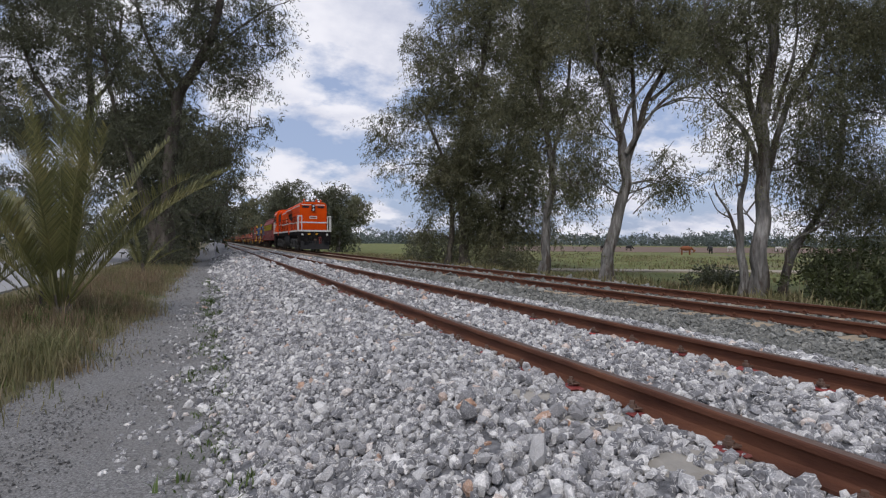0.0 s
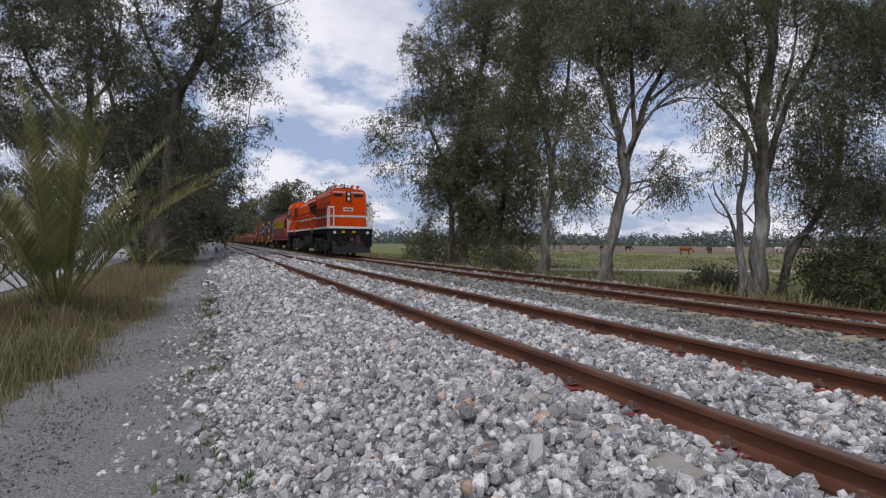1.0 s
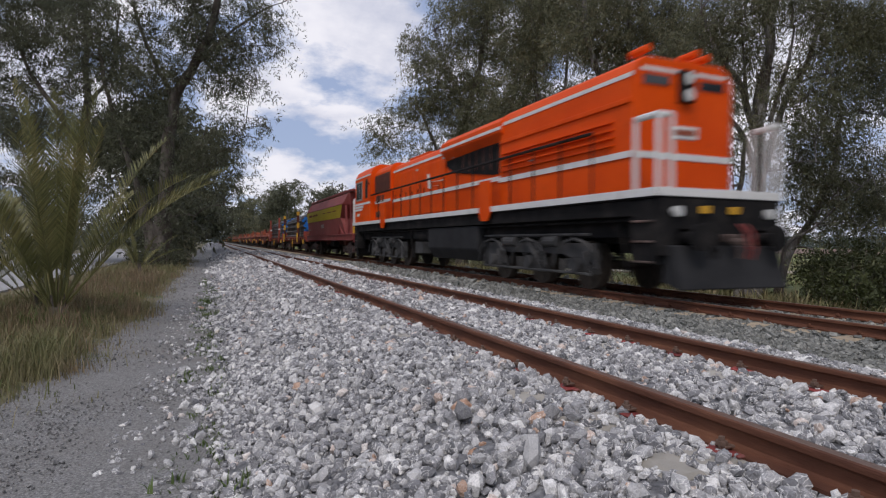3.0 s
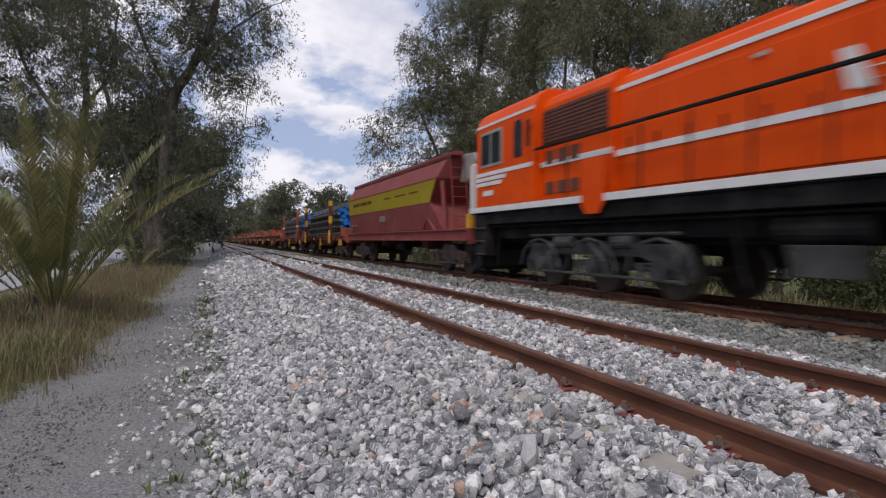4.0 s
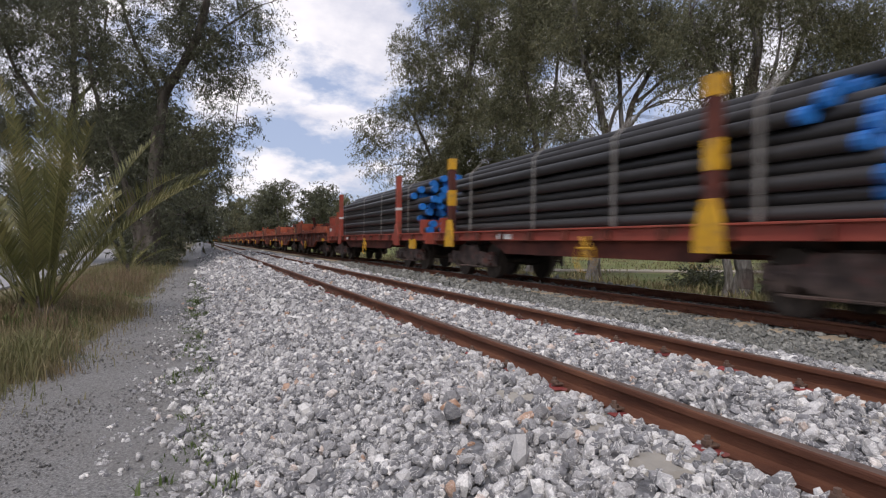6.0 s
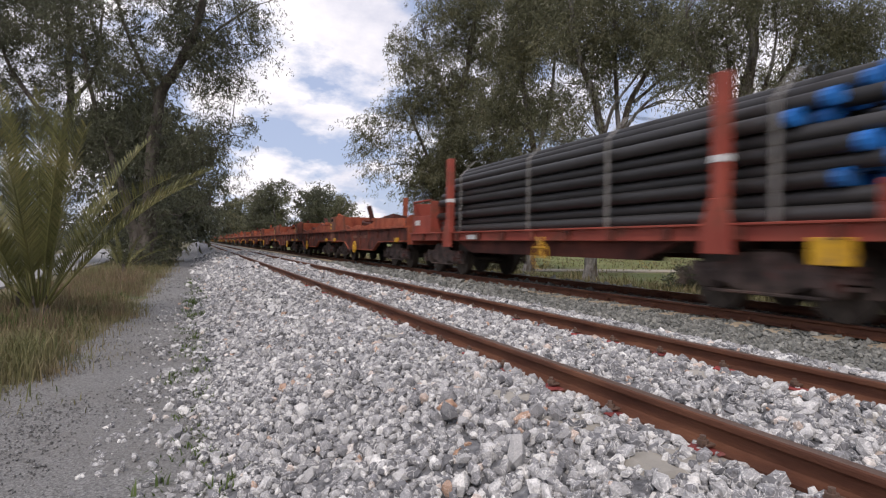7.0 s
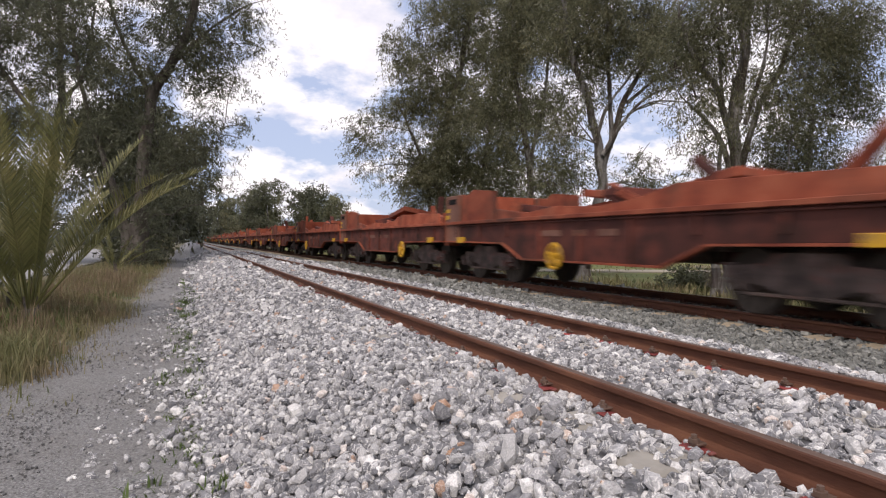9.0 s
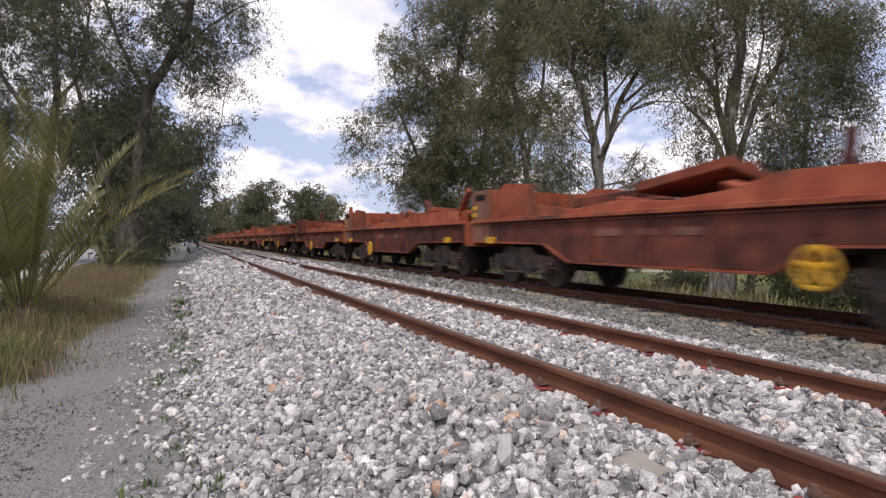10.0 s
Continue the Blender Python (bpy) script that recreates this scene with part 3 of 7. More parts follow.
def build_tree(label, stems, blobs, seed, density=1.0, per=60, leaf=(0.2, 0.042), bark=None, foliage=None, gap=-0.12, clump=0.55, droop=0.9, dead=(), twig=0.022):
    """stems: lists of (points, radius at the foot, radius at the top); dead: bare branches."""
    rng = random.Random(seed)
    tree = tagged(empty("tree", Matrix.Translation(stems[0][0][0])), label, "tree", "trees along the line")
    back = Matrix.Translation(-Vector(stems[0][0][0]))
    wood, nodes = Tubes(), []
    for pts, r0, r1 in stems:
        chain = bezier_chain(pts, 7)
        chain = [p + Vector((noise.noise(p * 0.9), noise.noise(p * 0.9 + Vector((5, 0, 0))), 0)) * min(0.18, r0) for p in chain]
        wood.add([back @ p for p in chain], r0, r1, 12, 0.25)
        nodes += [(p, r0 + (r1 - r0) * i / len(chain)) for i, p in enumerate(chain)]
        if pts[0][2] < 0.4:
            foot = chain[0]
            for k in range(5):
                g = k * 1.256 + rng.random()
                wood.add([back @ (foot + Vector((math.cos(g) * r0 * 1.7, math.sin(g) * r0 * 1.7, -0.15))), back @ (foot + Vector((math.cos(g) * r0 * 0.9, math.sin(g) * r0 * 0.9, 0.12))), back @ (foot + Vector((0, 0, r0 * 3)))], r0 * 0.4, r0 * 0.5, 6)
    wood.make("trunk", bark or M_bark, tree)
    limbs = Tubes()
    for x, y, z, rx, rz in blobs:      # one limb into each mass of leaves
        c = Vector((x, y, z))
        p, r = min(nodes, key=lambda q: (q[0] - c).length + max(0.0, q[0].z - z) * 1.5)
        mid = p.lerp(c, 0.5) + Vector((rng.uniform(-0.3, 0.3), rng.uniform(-0.3, 0.3), 0.25 * (c - p).length * 0.4))
        chain = bezier_chain([p, mid, c], 5)
        limbs.add([back @ q for q in chain], max(0.025, min(r * 0.4, 0.07)), 0.018, 7, 0.15)
        nodes += [(q, 0.04) for q in chain[3:]]
    centres = blob_points(rng, blobs, density, gap, seed)
    if len(nodes) > 1:
        arr = np.array([tuple(q[0]) for q in nodes])
        for c in centres:
            if rng.random() < 0.5:
                i = int(np.argmin(np.sum((arr - np.array(tuple(c))) ** 2, axis=1)))
                p = nodes[i][0]
                if (p - c).length < 3.2:
                    mid = p.lerp(c, 0.55) + Vector((rng.uniform(-0.2, 0.2), rng.uniform(-0.2, 0.2), 0.18))
                    limbs.add([back @ p, back @ mid, back @ (c - Vector((0, 0, 0.1)))], twig, 0.007, 4)
    for pts, r0 in dead:
        limbs.add([back @ p for p in bezier_chain(pts, 5)], r0, 0.012, 6, 0.2)
    tagged(limbs.make("branchwork", bark or M_bark, tree), kind="stuff")
    crown = leaves_mesh("crown", [tuple(back @ c) for c in centres], [clump * rng.uniform(0.7, 1.3) for _ in centres], per, leaf[0], leaf[1], droop, foliage or M_leaf, tree, seed)
    tagged(crown, kind="stuff")
    return tree



def build_trees():
    build_tree('large eucalyptus with dense dark foliage behind the far track',
               [([(14.96, 33.87, -0.22), (14.89, 33.89, 2.68), (14.73, 33.97, 7.03), (15.91, 33.49, 12.84), (16.92, 33.09, 19.37)], 0.38, 0.12), ([(13.88, 34.29, -0.22), (14.22, 34.17, 3.4), (13.55, 34.43, 7.03), (12.2, 34.97, 10.3)], 0.22, 0.06), ([(16.92, 33.09, -0.22), (17.25, 32.95, 3.4), (17.59, 32.82, 8.48), (18.6, 32.42, 15.01)], 0.26, 0.07)],
               [(14.22, 34.17, 12.47, 2.72, 2.54), (17.25, 32.95, 15.74, 3.99, 2.54), (12.53, 34.83, 11.02, 1.81, 2.18), (10.51, 35.64, 8.66, 1.45, 1.31), (9.91, 35.88, 7.76, 0.8, 0.91), (15.91, 33.49, 7.76, 3.26, 2.54), (13.55, 34.43, 7.76, 2.18, 2.18), (13.88, 34.29, 2.68, 2.0, 2.0), (12.87, 34.7, 1.77, 1.27, 1.27), (16.58, 33.23, 1.95, 2.54, 1.63), (18.27, 32.55, 10.66, 2.54, 3.26), (12.03, 35.04, 13.38, 1.45, 1.63), (13.21, 34.57, 15.01, 1.27, 1.45), (15.23, 33.76, 4.86, 2.9, 2.18), (17.93, 32.69, 5.22, 2.18, 2.54), (10.85, 35.5, 6.31, 1.09, 1.45), (12.2, 34.97, 5.22, 1.27, 1.63), (16.24, 33.35, 18.64, 3.99, 2.18), (19.61, 32.02, 1.95, 1.45, 1.45), (19.28, 32.15, 8.12, 1.81, 2.18), (15.91, 33.49, 5.22, 2.54, 2.18), (17.59, 32.82, 2.68, 2.18, 1.81), (15.23, 33.76, 9.93, 2.54, 2.18), (19.28, 32.15, 5.22, 1.45, 2.18), (14.22, 34.17, 5.58, 1.81, 1.81)],
               3, density=1.0, per=125, bark=M_bark_dark, leaf=(0.21, 0.05), clump=0.7)

    build_tree('tall eucalyptus with pale peeling bark and drooping grey-green leaves',
               [([(14.89, 24.21, -0.22), (15.05, 24.15, 2.39), (15.23, 24.07, 5.41), (14.59, 24.33, 9.25), (14.34, 24.43, 13.37)], 0.27, 0.1), ([(15.23, 24.07, 5.41), (15.86, 23.82, 8.43), (16.12, 23.72, 11.73)], 0.12, 0.05)],
               [(14.84, 24.23, 12.0, 2.06, 1.65), (14.08, 24.54, 9.8, 1.51, 1.65), (15.99, 23.78, 8.16, 0.96, 1.37), (16.12, 23.72, 4.31, 1.1, 1.1), (16.63, 23.52, 3.22, 0.82, 0.82), (15.48, 23.98, 10.9, 1.65, 1.65), (15.86, 23.82, 13.37, 2.2, 1.65), (13.32, 24.83, 7.06, 1.37, 1.37), (16.37, 23.62, 5.41, 0.82, 0.82), (14.84, 24.23, 15.02, 2.47, 1.65), (15.48, 23.98, 9.25, 1.37, 1.65), (14.08, 24.54, 7.61, 1.37, 1.65), (14.84, 24.23, 6.24, 1.1, 1.37), (16.63, 23.52, 6.78, 0.96, 1.65)],
               5, density=1.75, leaf=(0.18, 0.041), per=150, clump=0.7)

    build_tree('forked eucalyptus with pale grey bark and bare twigs',
               [([(14.94, 19.35, -0.22), (15.07, 19.3, 1.33), (15.56, 19.1, 4.32), (15.03, 19.32, 7.09), (14.17, 19.65, 10.08), (13.75, 19.82, 12.85)], 0.33, 0.07), ([(15.56, 19.1, 4.32), (16.21, 18.84, 6.86), (17.39, 18.37, 9.39), (18.45, 17.95, 11.93)], 0.17, 0.05), ([(15.88, 18.97, 5.47), (15.84, 18.99, 8.01), (15.71, 19.04, 11.0), (15.88, 18.97, 12.85)], 0.11, 0.05), ([(16.52, 18.71, 7.32), (17.81, 18.2, 8.47), (18.88, 17.78, 8.93)], 0.08, 0.03), ([(15.49, 18.91, 5.14), (16.02, 18.47, 6.4), (16.8, 17.76, 7.44), (17.77, 16.79, 7.86)], 0.1, 0.03), ([(15.22, 19.13, 5.65), (15.56, 18.86, 7.0), (16.18, 18.33, 8.08), (16.8, 17.76, 9.11)], 0.09, 0.03), ([(15.1, 19.23, 6.81), (14.7, 19.54, 8.23), (14.63, 19.59, 10.08)], 0.09, 0.03), ([(16.18, 18.33, 6.72), (16.95, 17.62, 7.2), (17.93, 16.62, 7.01)], 0.05, 0.02)],
               [(15.45, 19.15, 10.54, 1.38, 1.15), (14.38, 19.57, 8.93, 1.15, 1.15), (16.74, 18.63, 10.54, 1.38, 1.15), (14.06, 19.7, 5.94, 0.92, 1.15), (16.85, 18.59, 3.98, 0.83, 0.6), (14.81, 19.4, 3.86, 0.6, 0.78), (17.91, 18.16, 10.77, 1.27, 1.04), (14.71, 19.44, 10.77, 1.27, 1.04), (13.75, 19.82, 8.01, 0.92, 1.15), (17.39, 18.37, 4.78, 0.41, 0.46), (18.45, 17.95, 9.85, 0.92, 0.92), (14.92, 19.36, 1.79, 0.65, 0.51), (15.88, 18.97, 12.85, 2.53, 1.38), (14.38, 19.57, 4.78, 0.69, 0.69), (16.1, 18.88, 8.93, 1.15, 1.15), (17.17, 18.46, 9.16, 1.04, 0.92), (13.75, 19.82, 10.08, 1.15, 1.38), (15.24, 19.23, 7.78, 0.92, 0.92), (13.64, 19.87, 3.86, 0.92, 1.15), (17.59, 18.29, 3.86, 0.37, 0.37), (14.3, 19.09, 9.87, 1.1, 0.9), (15.7, 18.75, 10.18, 1.1, 0.9), (17.06, 18.34, 9.55, 1.1, 0.8), (15.31, 18.29, 8.41, 0.8, 0.6), (17.53, 17.05, 8.66, 1.0, 0.7), (17.59, 17.83, 10.26, 1.1, 0.8), (14.13, 19.22, 7.85, 0.7, 0.8), (13.84, 20.16, 7.12, 0.8, 0.8), (13.88, 20.85, 5.71, 0.7, 0.7), (13.44, 19.7, 3.79, 0.6, 0.7), (16.26, 18.26, 3.9, 0.5, 0.4), (14.74, 20.25, 4.85, 0.6, 0.7), (17.3, 16.42, 7.18, 0.7, 0.5), (16.34, 18.19, 10.76, 1.2, 0.7), (15.47, 19.7, 9.06, 0.8, 0.7), (13.77, 19.47, 9.01, 0.9, 0.9), (16.65, 17.9, 8.02, 0.6, 0.4)],
               7, density=2.0, leaf=(0.17, 0.037), per=138, clump=0.64,
               dead=[([(15.67, 19.05, 3.52), (16.52, 18.71, 3.86), (17.59, 18.29, 4.21), (18.56, 17.91, 4.05)], 0.04), ([(16.95, 18.54, 7.09), (17.91, 18.16, 7.55), (18.77, 17.82, 8.7)], 0.04), ([(15.62, 19.07, 3.17), (16.31, 18.8, 4.09), (17.39, 18.37, 5.7)], 0.03), ([(15.88, 18.97, 2.71), (16.52, 18.71, 3.4), (17.06, 18.5, 3.63)], 0.03), ([(16.52, 18.71, 6.86), (17.39, 18.37, 7.32), (18.35, 17.99, 7.2), (18.92, 17.76, 6.86)], 0.03), ([(17.17, 18.46, 8.7), (18.02, 18.12, 8.01), (18.67, 17.87, 7.09)], 0.025), ([(17.59, 18.29, 4.21), (17.91, 18.16, 3.63), (18.07, 18.1, 2.94)], 0.015), ([(15.24, 19.23, 5.7), (14.38, 19.57, 6.86), (13.95, 19.74, 7.78)], 0.04)])

    build_tree('group of eucalyptus stems with mottled pale bark and ragged drooping crown',
               [([(14.94, 12.35, -0.22), (14.89, 12.37, 1.04), (15.08, 12.29, 3.21), (14.97, 12.34, 5.38), (15.28, 12.22, 7.71), (15.44, 12.16, 10.04)], 0.3, 0.09), ([(15.08, 12.29, 3.21), (15.6, 12.09, 5.38), (16.44, 11.75, 7.38), (17.07, 11.51, 9.38)], 0.12, 0.05), ([(14.97, 12.34, 4.54), (14.43, 12.56, 6.21), (13.81, 12.8, 7.21), (13.35, 12.98, 8.38)], 0.12, 0.05), ([(14.56, 12.5, -0.22), (14.4, 12.57, 1.38), (14.47, 12.54, 3.04), (14.62, 12.48, 4.54)], 0.15, 0.05), ([(15.67, 12.06, -0.22), (15.7, 12.05, 0.71), (16.13, 11.88, 1.71), (16.91, 11.56, 3.21), (17.37, 11.38, 5.38)], 0.16, 0.06), ([(15.04, 12.26, 3.21), (14.72, 12.64, 4.75), (14.44, 12.96, 5.38), (14.14, 13.28, 5.85)], 0.12, 0.03), ([(15.02, 12.28, 5.21), (15.13, 12.15, 6.85), (15.07, 12.21, 8.69)], 0.13, 0.06), ([(15.16, 12.1, 5.11), (15.39, 11.81, 6.46), (15.5, 11.67, 7.73)], 0.08, 0.03), ([(14.93, 12.39, 4.39), (14.74, 12.62, 6.26), (14.7, 12.66, 7.79)], 0.07, 0.03), ([(15.37, 11.83, 0.9), (15.46, 11.72, 1.56), (15.86, 11.17, 2.04), (16.43, 10.31, 3.11)], 0.07, 0.02)],
               [(14.75, 12.43, 7.88, 1.33, 1.08), (16.13, 11.88, 6.71, 1.08, 1.25), (13.89, 12.77, 6.88, 0.83, 1.0), (17.07, 11.51, 4.54, 1.25, 1.25), (17.68, 11.26, 7.21, 1.17, 1.5), (14.2, 12.64, 4.71, 0.5, 0.67), (16.44, 11.75, 3.38, 1.0, 0.67), (17.92, 11.17, 3.21, 0.92, 0.92), (15.67, 12.06, 5.54, 0.75, 1.0), (13.51, 12.93, 8.04, 0.75, 0.67), (14.43, 12.56, 3.54, 0.4, 0.5), (17.37, 11.38, 2.04, 1.0, 0.5), (16.13, 11.88, 2.04, 0.67, 0.42), (18.31, 11.01, 5.38, 0.83, 1.33), (15.52, 12.12, 9.38, 2.17, 1.0), (18.77, 10.83, 7.71, 1.17, 1.33), (19.08, 10.71, 3.71, 1.0, 1.33), (16.6, 11.69, 5.21, 1.0, 0.83), (13.89, 12.77, 5.96, 0.5, 0.67), (15.05, 12.3, 6.54, 1.0, 1.17), (14.43, 12.56, 5.54, 0.67, 0.83), (17.07, 11.51, 6.21, 1.17, 1.17), (16.13, 11.88, 4.21, 0.83, 0.83), (17.37, 11.38, 3.54, 1.17, 1.0), (15.36, 12.19, 3.71, 0.5, 0.67), (18.15, 11.08, 2.04, 1.0, 0.67), (15.83, 12.0, 8.04, 1.33, 1.17), (16.91, 11.56, 8.21, 1.33, 1.17), (13.19, 13.04, 6.71, 0.5, 0.67), (18.0, 11.14, 8.38, 1.17, 1.0), (18.31, 11.01, 2.38, 1.17, 1.0), (17.07, 11.51, 2.38, 1.0, 0.67), (17.84, 11.19, 1.38, 0.83, 0.5), (16.6, 11.69, 1.38, 0.67, 0.42), (18.15, 11.08, 6.54, 1.0, 1.0), (13.63, 12.94, 7.73, 0.8, 0.7), (14.54, 12.85, 7.23, 0.8, 0.7), (14.58, 13.69, 6.69, 0.7, 0.6), (13.94, 12.61, 4.93, 0.6, 0.5), (15.33, 11.89, 7.78, 0.9, 0.7), (16.27, 11.63, 7.75, 0.9, 0.7), (15.18, 11.09, 5.46, 0.8, 0.7), (16.05, 10.9, 6.29, 0.8, 0.7), (15.98, 12.03, 4.32, 0.7, 0.6), (15.41, 10.77, 3.79, 0.8, 0.6), (16.16, 10.74, 2.9, 0.8, 0.6), (17.04, 10.47, 5.19, 0.8, 0.8), (15.92, 9.99, 3.5, 0.8, 0.7), (14.66, 12.71, 3.24, 0.35, 0.5), (15.98, 12.03, 2.9, 0.6, 0.5), (14.37, 12.12, 8.13, 0.9, 0.6), (14.54, 12.85, 4.18, 0.4, 0.4), (16.73, 10.96, 7.51, 0.9, 0.8), (15.44, 10.72, 4.94, 0.8, 0.7), (16.43, 10.31, 2.03, 0.8, 0.6), (16.27, 11.63, 2.06, 0.7, 0.5), (14.18, 12.34, 5.81, 0.5, 0.5), (15.02, 12.28, 6.71, 0.4, 0.5)],
               9, density=2.9, per=145, gap=-0.11, clump=0.62, leaf=(0.14, 0.029),
               dead=[([(14.4, 12.57, 1.54), (14.12, 12.67, 2.38), (13.78, 12.81, 2.96), (13.68, 12.85, 3.34)], 0.07), ([(14.12, 12.67, 2.29), (13.78, 12.81, 2.51), (13.54, 12.91, 3.04)], 0.03), ([(14.75, 12.43, 2.21), (14.56, 12.5, 2.41), (14.25, 12.63, 2.38)], 0.04), ([(14.56, 12.5, 2.38), (14.89, 12.37, 2.88), (15.05, 12.3, 3.21)], 0.04), ([(14.89, 12.37, 2.04), (14.43, 12.56, 2.71), (14.28, 12.61, 3.71)], 0.03)])

    build_tree('large eucalyptus with dark trunk and hanging dense leaves beside the path',
               [([(-2.63, 34.42, -0.22), (-2.91, 34.52, 1.58), (-3.27, 34.67, 3.1), (-3.62, 34.81, 4.31)], 0.5, 0.22), ([(-2.54, 34.37, -0.22), (-2.43, 34.33, 1.88), (-2.2, 34.25, 4.62), (-1.78, 34.08, 8.87), (-0.09, 33.4, 12.52), (0.62, 33.11, 15.86)], 0.58, 0.14), ([(-1.78, 34.08, 8.87), (-2.49, 34.35, 10.39), (-3.19, 34.64, 11.91), (-3.9, 34.91, 14.04)], 0.16, 0.06), ([(-3.62, 34.81, 4.16), (-4.46, 35.15, 6.74), (-5.31, 35.47, 10.09), (-5.59, 35.59, 12.82)], 0.18, 0.07), ([(-0.93, 33.74, 10.69), (1.19, 32.89, 12.82), (2.88, 32.21, 14.04)], 0.1, 0.04)],
               [(-1.36, 33.91, 4.62, 2.13, 1.82), (0.48, 33.18, 5.53, 1.37, 1.82), (-2.2, 34.25, 7.05, 2.28, 1.52), (1.75, 32.67, 7.81, 1.37, 0.85), (2.93, 32.19, 7.5, 0.73, 0.67), (2.6, 32.33, 6.89, 0.76, 0.76), (-0.93, 33.74, 10.09, 2.43, 1.98), (1.75, 32.67, 11.91, 1.82, 1.52), (2.74, 32.28, 13.58, 1.37, 1.37), (0.62, 33.11, 14.04, 2.28, 1.37), (-4.74, 35.25, 8.87, 1.98, 1.82), (-4.18, 35.03, 13.12, 2.43, 1.67), (-1.36, 33.91, 13.43, 2.13, 1.82), (-2.77, 34.47, 4.62, 1.52, 1.37), (-0.79, 33.68, 2.79, 1.22, 1.37), (0.62, 33.11, 3.4, 0.91, 1.22), (2.31, 32.45, 10.09, 1.06, 1.06), (1.33, 32.84, 6.74, 1.06, 1.22), (-1.07, 33.79, 16.16, 3.95, 1.82), (3.44, 31.99, 11.76, 0.67, 0.91), (-4.46, 35.15, 4.62, 1.22, 1.82), (3.73, 31.89, 14.34, 0.73, 0.91), (-3.62, 34.81, 6.44, 1.52, 1.52), (-2.2, 34.25, 2.79, 1.37, 1.22), (-0.23, 33.45, 7.35, 1.82, 1.82), (0.06, 33.35, 11.91, 2.13, 1.82), (-3.05, 34.58, 10.69, 1.82, 1.82), (-5.59, 35.59, 11.3, 1.52, 1.52), (-3.62, 34.81, 8.87, 1.82, 1.52), (-6.44, 35.93, 13.43, 1.82, 1.52)],
               11, density=0.9, foliage=M_leaf_dark, bark=M_bark_dark, leaf=(0.2, 0.046), per=125, gap=-0.04, clump=0.65)

    build_tree('broad eucalyptus with open crown beyond the road',
               [([(-7.99, 39.77, -0.22), (-7.68, 39.65, 2.58), (-7.06, 39.4, 6.58), (-6.75, 39.28, 11.58), (-7.06, 39.4, 16.58)], 0.35, 0.12), ([(-7.06, 39.4, 6.58), (-8.61, 40.02, 9.25), (-10.16, 40.64, 11.92), (-11.09, 41.01, 15.25)], 0.2, 0.06), ([(-6.91, 39.34, 9.25), (-5.35, 38.73, 11.58), (-5.05, 38.6, 14.92)], 0.14, 0.05)],
               [(-7.99, 39.77, 13.25, 2.83, 2.0), (-10.47, 40.76, 14.58, 2.33, 2.17), (-9.85, 40.52, 10.92, 2.0, 1.5), (-11.09, 41.01, 7.92, 1.67, 1.5), (-8.3, 39.9, 8.25, 2.0, 1.33), (-6.75, 39.28, 10.92, 1.67, 1.67), (-6.45, 39.16, 15.25, 2.0, 1.67), (-12.95, 41.74, 11.92, 2.0, 2.67), (-8.92, 40.14, 15.92, 3.0, 1.67), (-10.78, 40.89, 5.25, 1.67, 1.33), (-7.99, 39.77, 4.58, 1.67, 1.33), (-9.85, 40.52, 17.58, 4.0, 1.67), (-6.14, 39.03, 7.25, 1.67, 1.67), (-4.9, 38.55, 6.92, 1.67, 1.67), (-9.85, 40.52, 7.58, 2.0, 1.67), (-11.71, 41.26, 10.25, 2.0, 2.0), (-4.27, 38.29, 11.58, 1.67, 2.0), (-5.51, 38.79, 12.58, 1.67, 1.67), (-7.68, 39.65, 5.92, 2.0, 1.33), (-10.78, 40.89, 12.25, 2.0, 1.67), (-8.92, 40.14, 10.58, 1.67, 1.67), (-11.39, 41.13, 15.25, 2.33, 1.67), (-7.06, 39.4, 9.25, 1.67, 1.33), (-9.54, 40.39, 13.92, 2.0, 1.67), (-9.94, 37.71, 8.65, 1.7, 1.5), (-9.45, 38.87, 6.39, 1.7, 1.4), (-10.83, 39.54, 4.47, 1.6, 1.4), (-7.94, 38.18, 5.43, 1.6, 1.3), (-7.06, 39.37, 4.12, 1.5, 1.2), (-9.69, 39.84, 2.74, 1.5, 1.1), (-7.42, 38.29, 2.09, 1.4, 0.9), (-5.48, 39.62, 4.7, 1.3, 1.3), (-5.92, 40.57, 2.33, 1.2, 1.0), (-10.18, 37.65, 6.78, 1.6, 1.4), (-6.78, 39.42, 6.97, 1.4, 1.3)],
               13, density=0.85, foliage=M_leaf_dark, bark=M_bark_dark, leaf=(0.21, 0.05), gap=0.0, per=110, clump=0.65)

    build_tree('full roadside tree with dense grey-green crown further down the line',
               [([(-3.4, 44, -0.2), (-3.1999999999999997, 44, 3.5999999999999996), (-3.6999999999999997, 44.2, 7.199999999999999), (-4.3, 44, 10.8)], 0.32, 0.06)],
               [(-3.93, 46.11, 1.83, 1.72, 1.45), (-3.09, 45.09, 4.49, 2.46, 2.07), (-4.44, 42.28, 7.15, 2.61, 2.19), (-0.7, 45.26, 2.88, 2.07, 1.74), (-2.5, 45.86, 9.81, 2.08, 1.74), (-3.2, 40.34, 8.82, 2.34, 1.97), (-5.02, 45.44, 8.38, 2.44, 2.05), (-3.75, 46.73, 10.27, 1.93, 1.62), (-3.26, 41.8, 3.21, 2.16, 1.82)],
               21, density=0.51, per=40, leaf=(0.48, 0.17), clump=0.8, twig=0.03, foliage=M_leaf_dark)

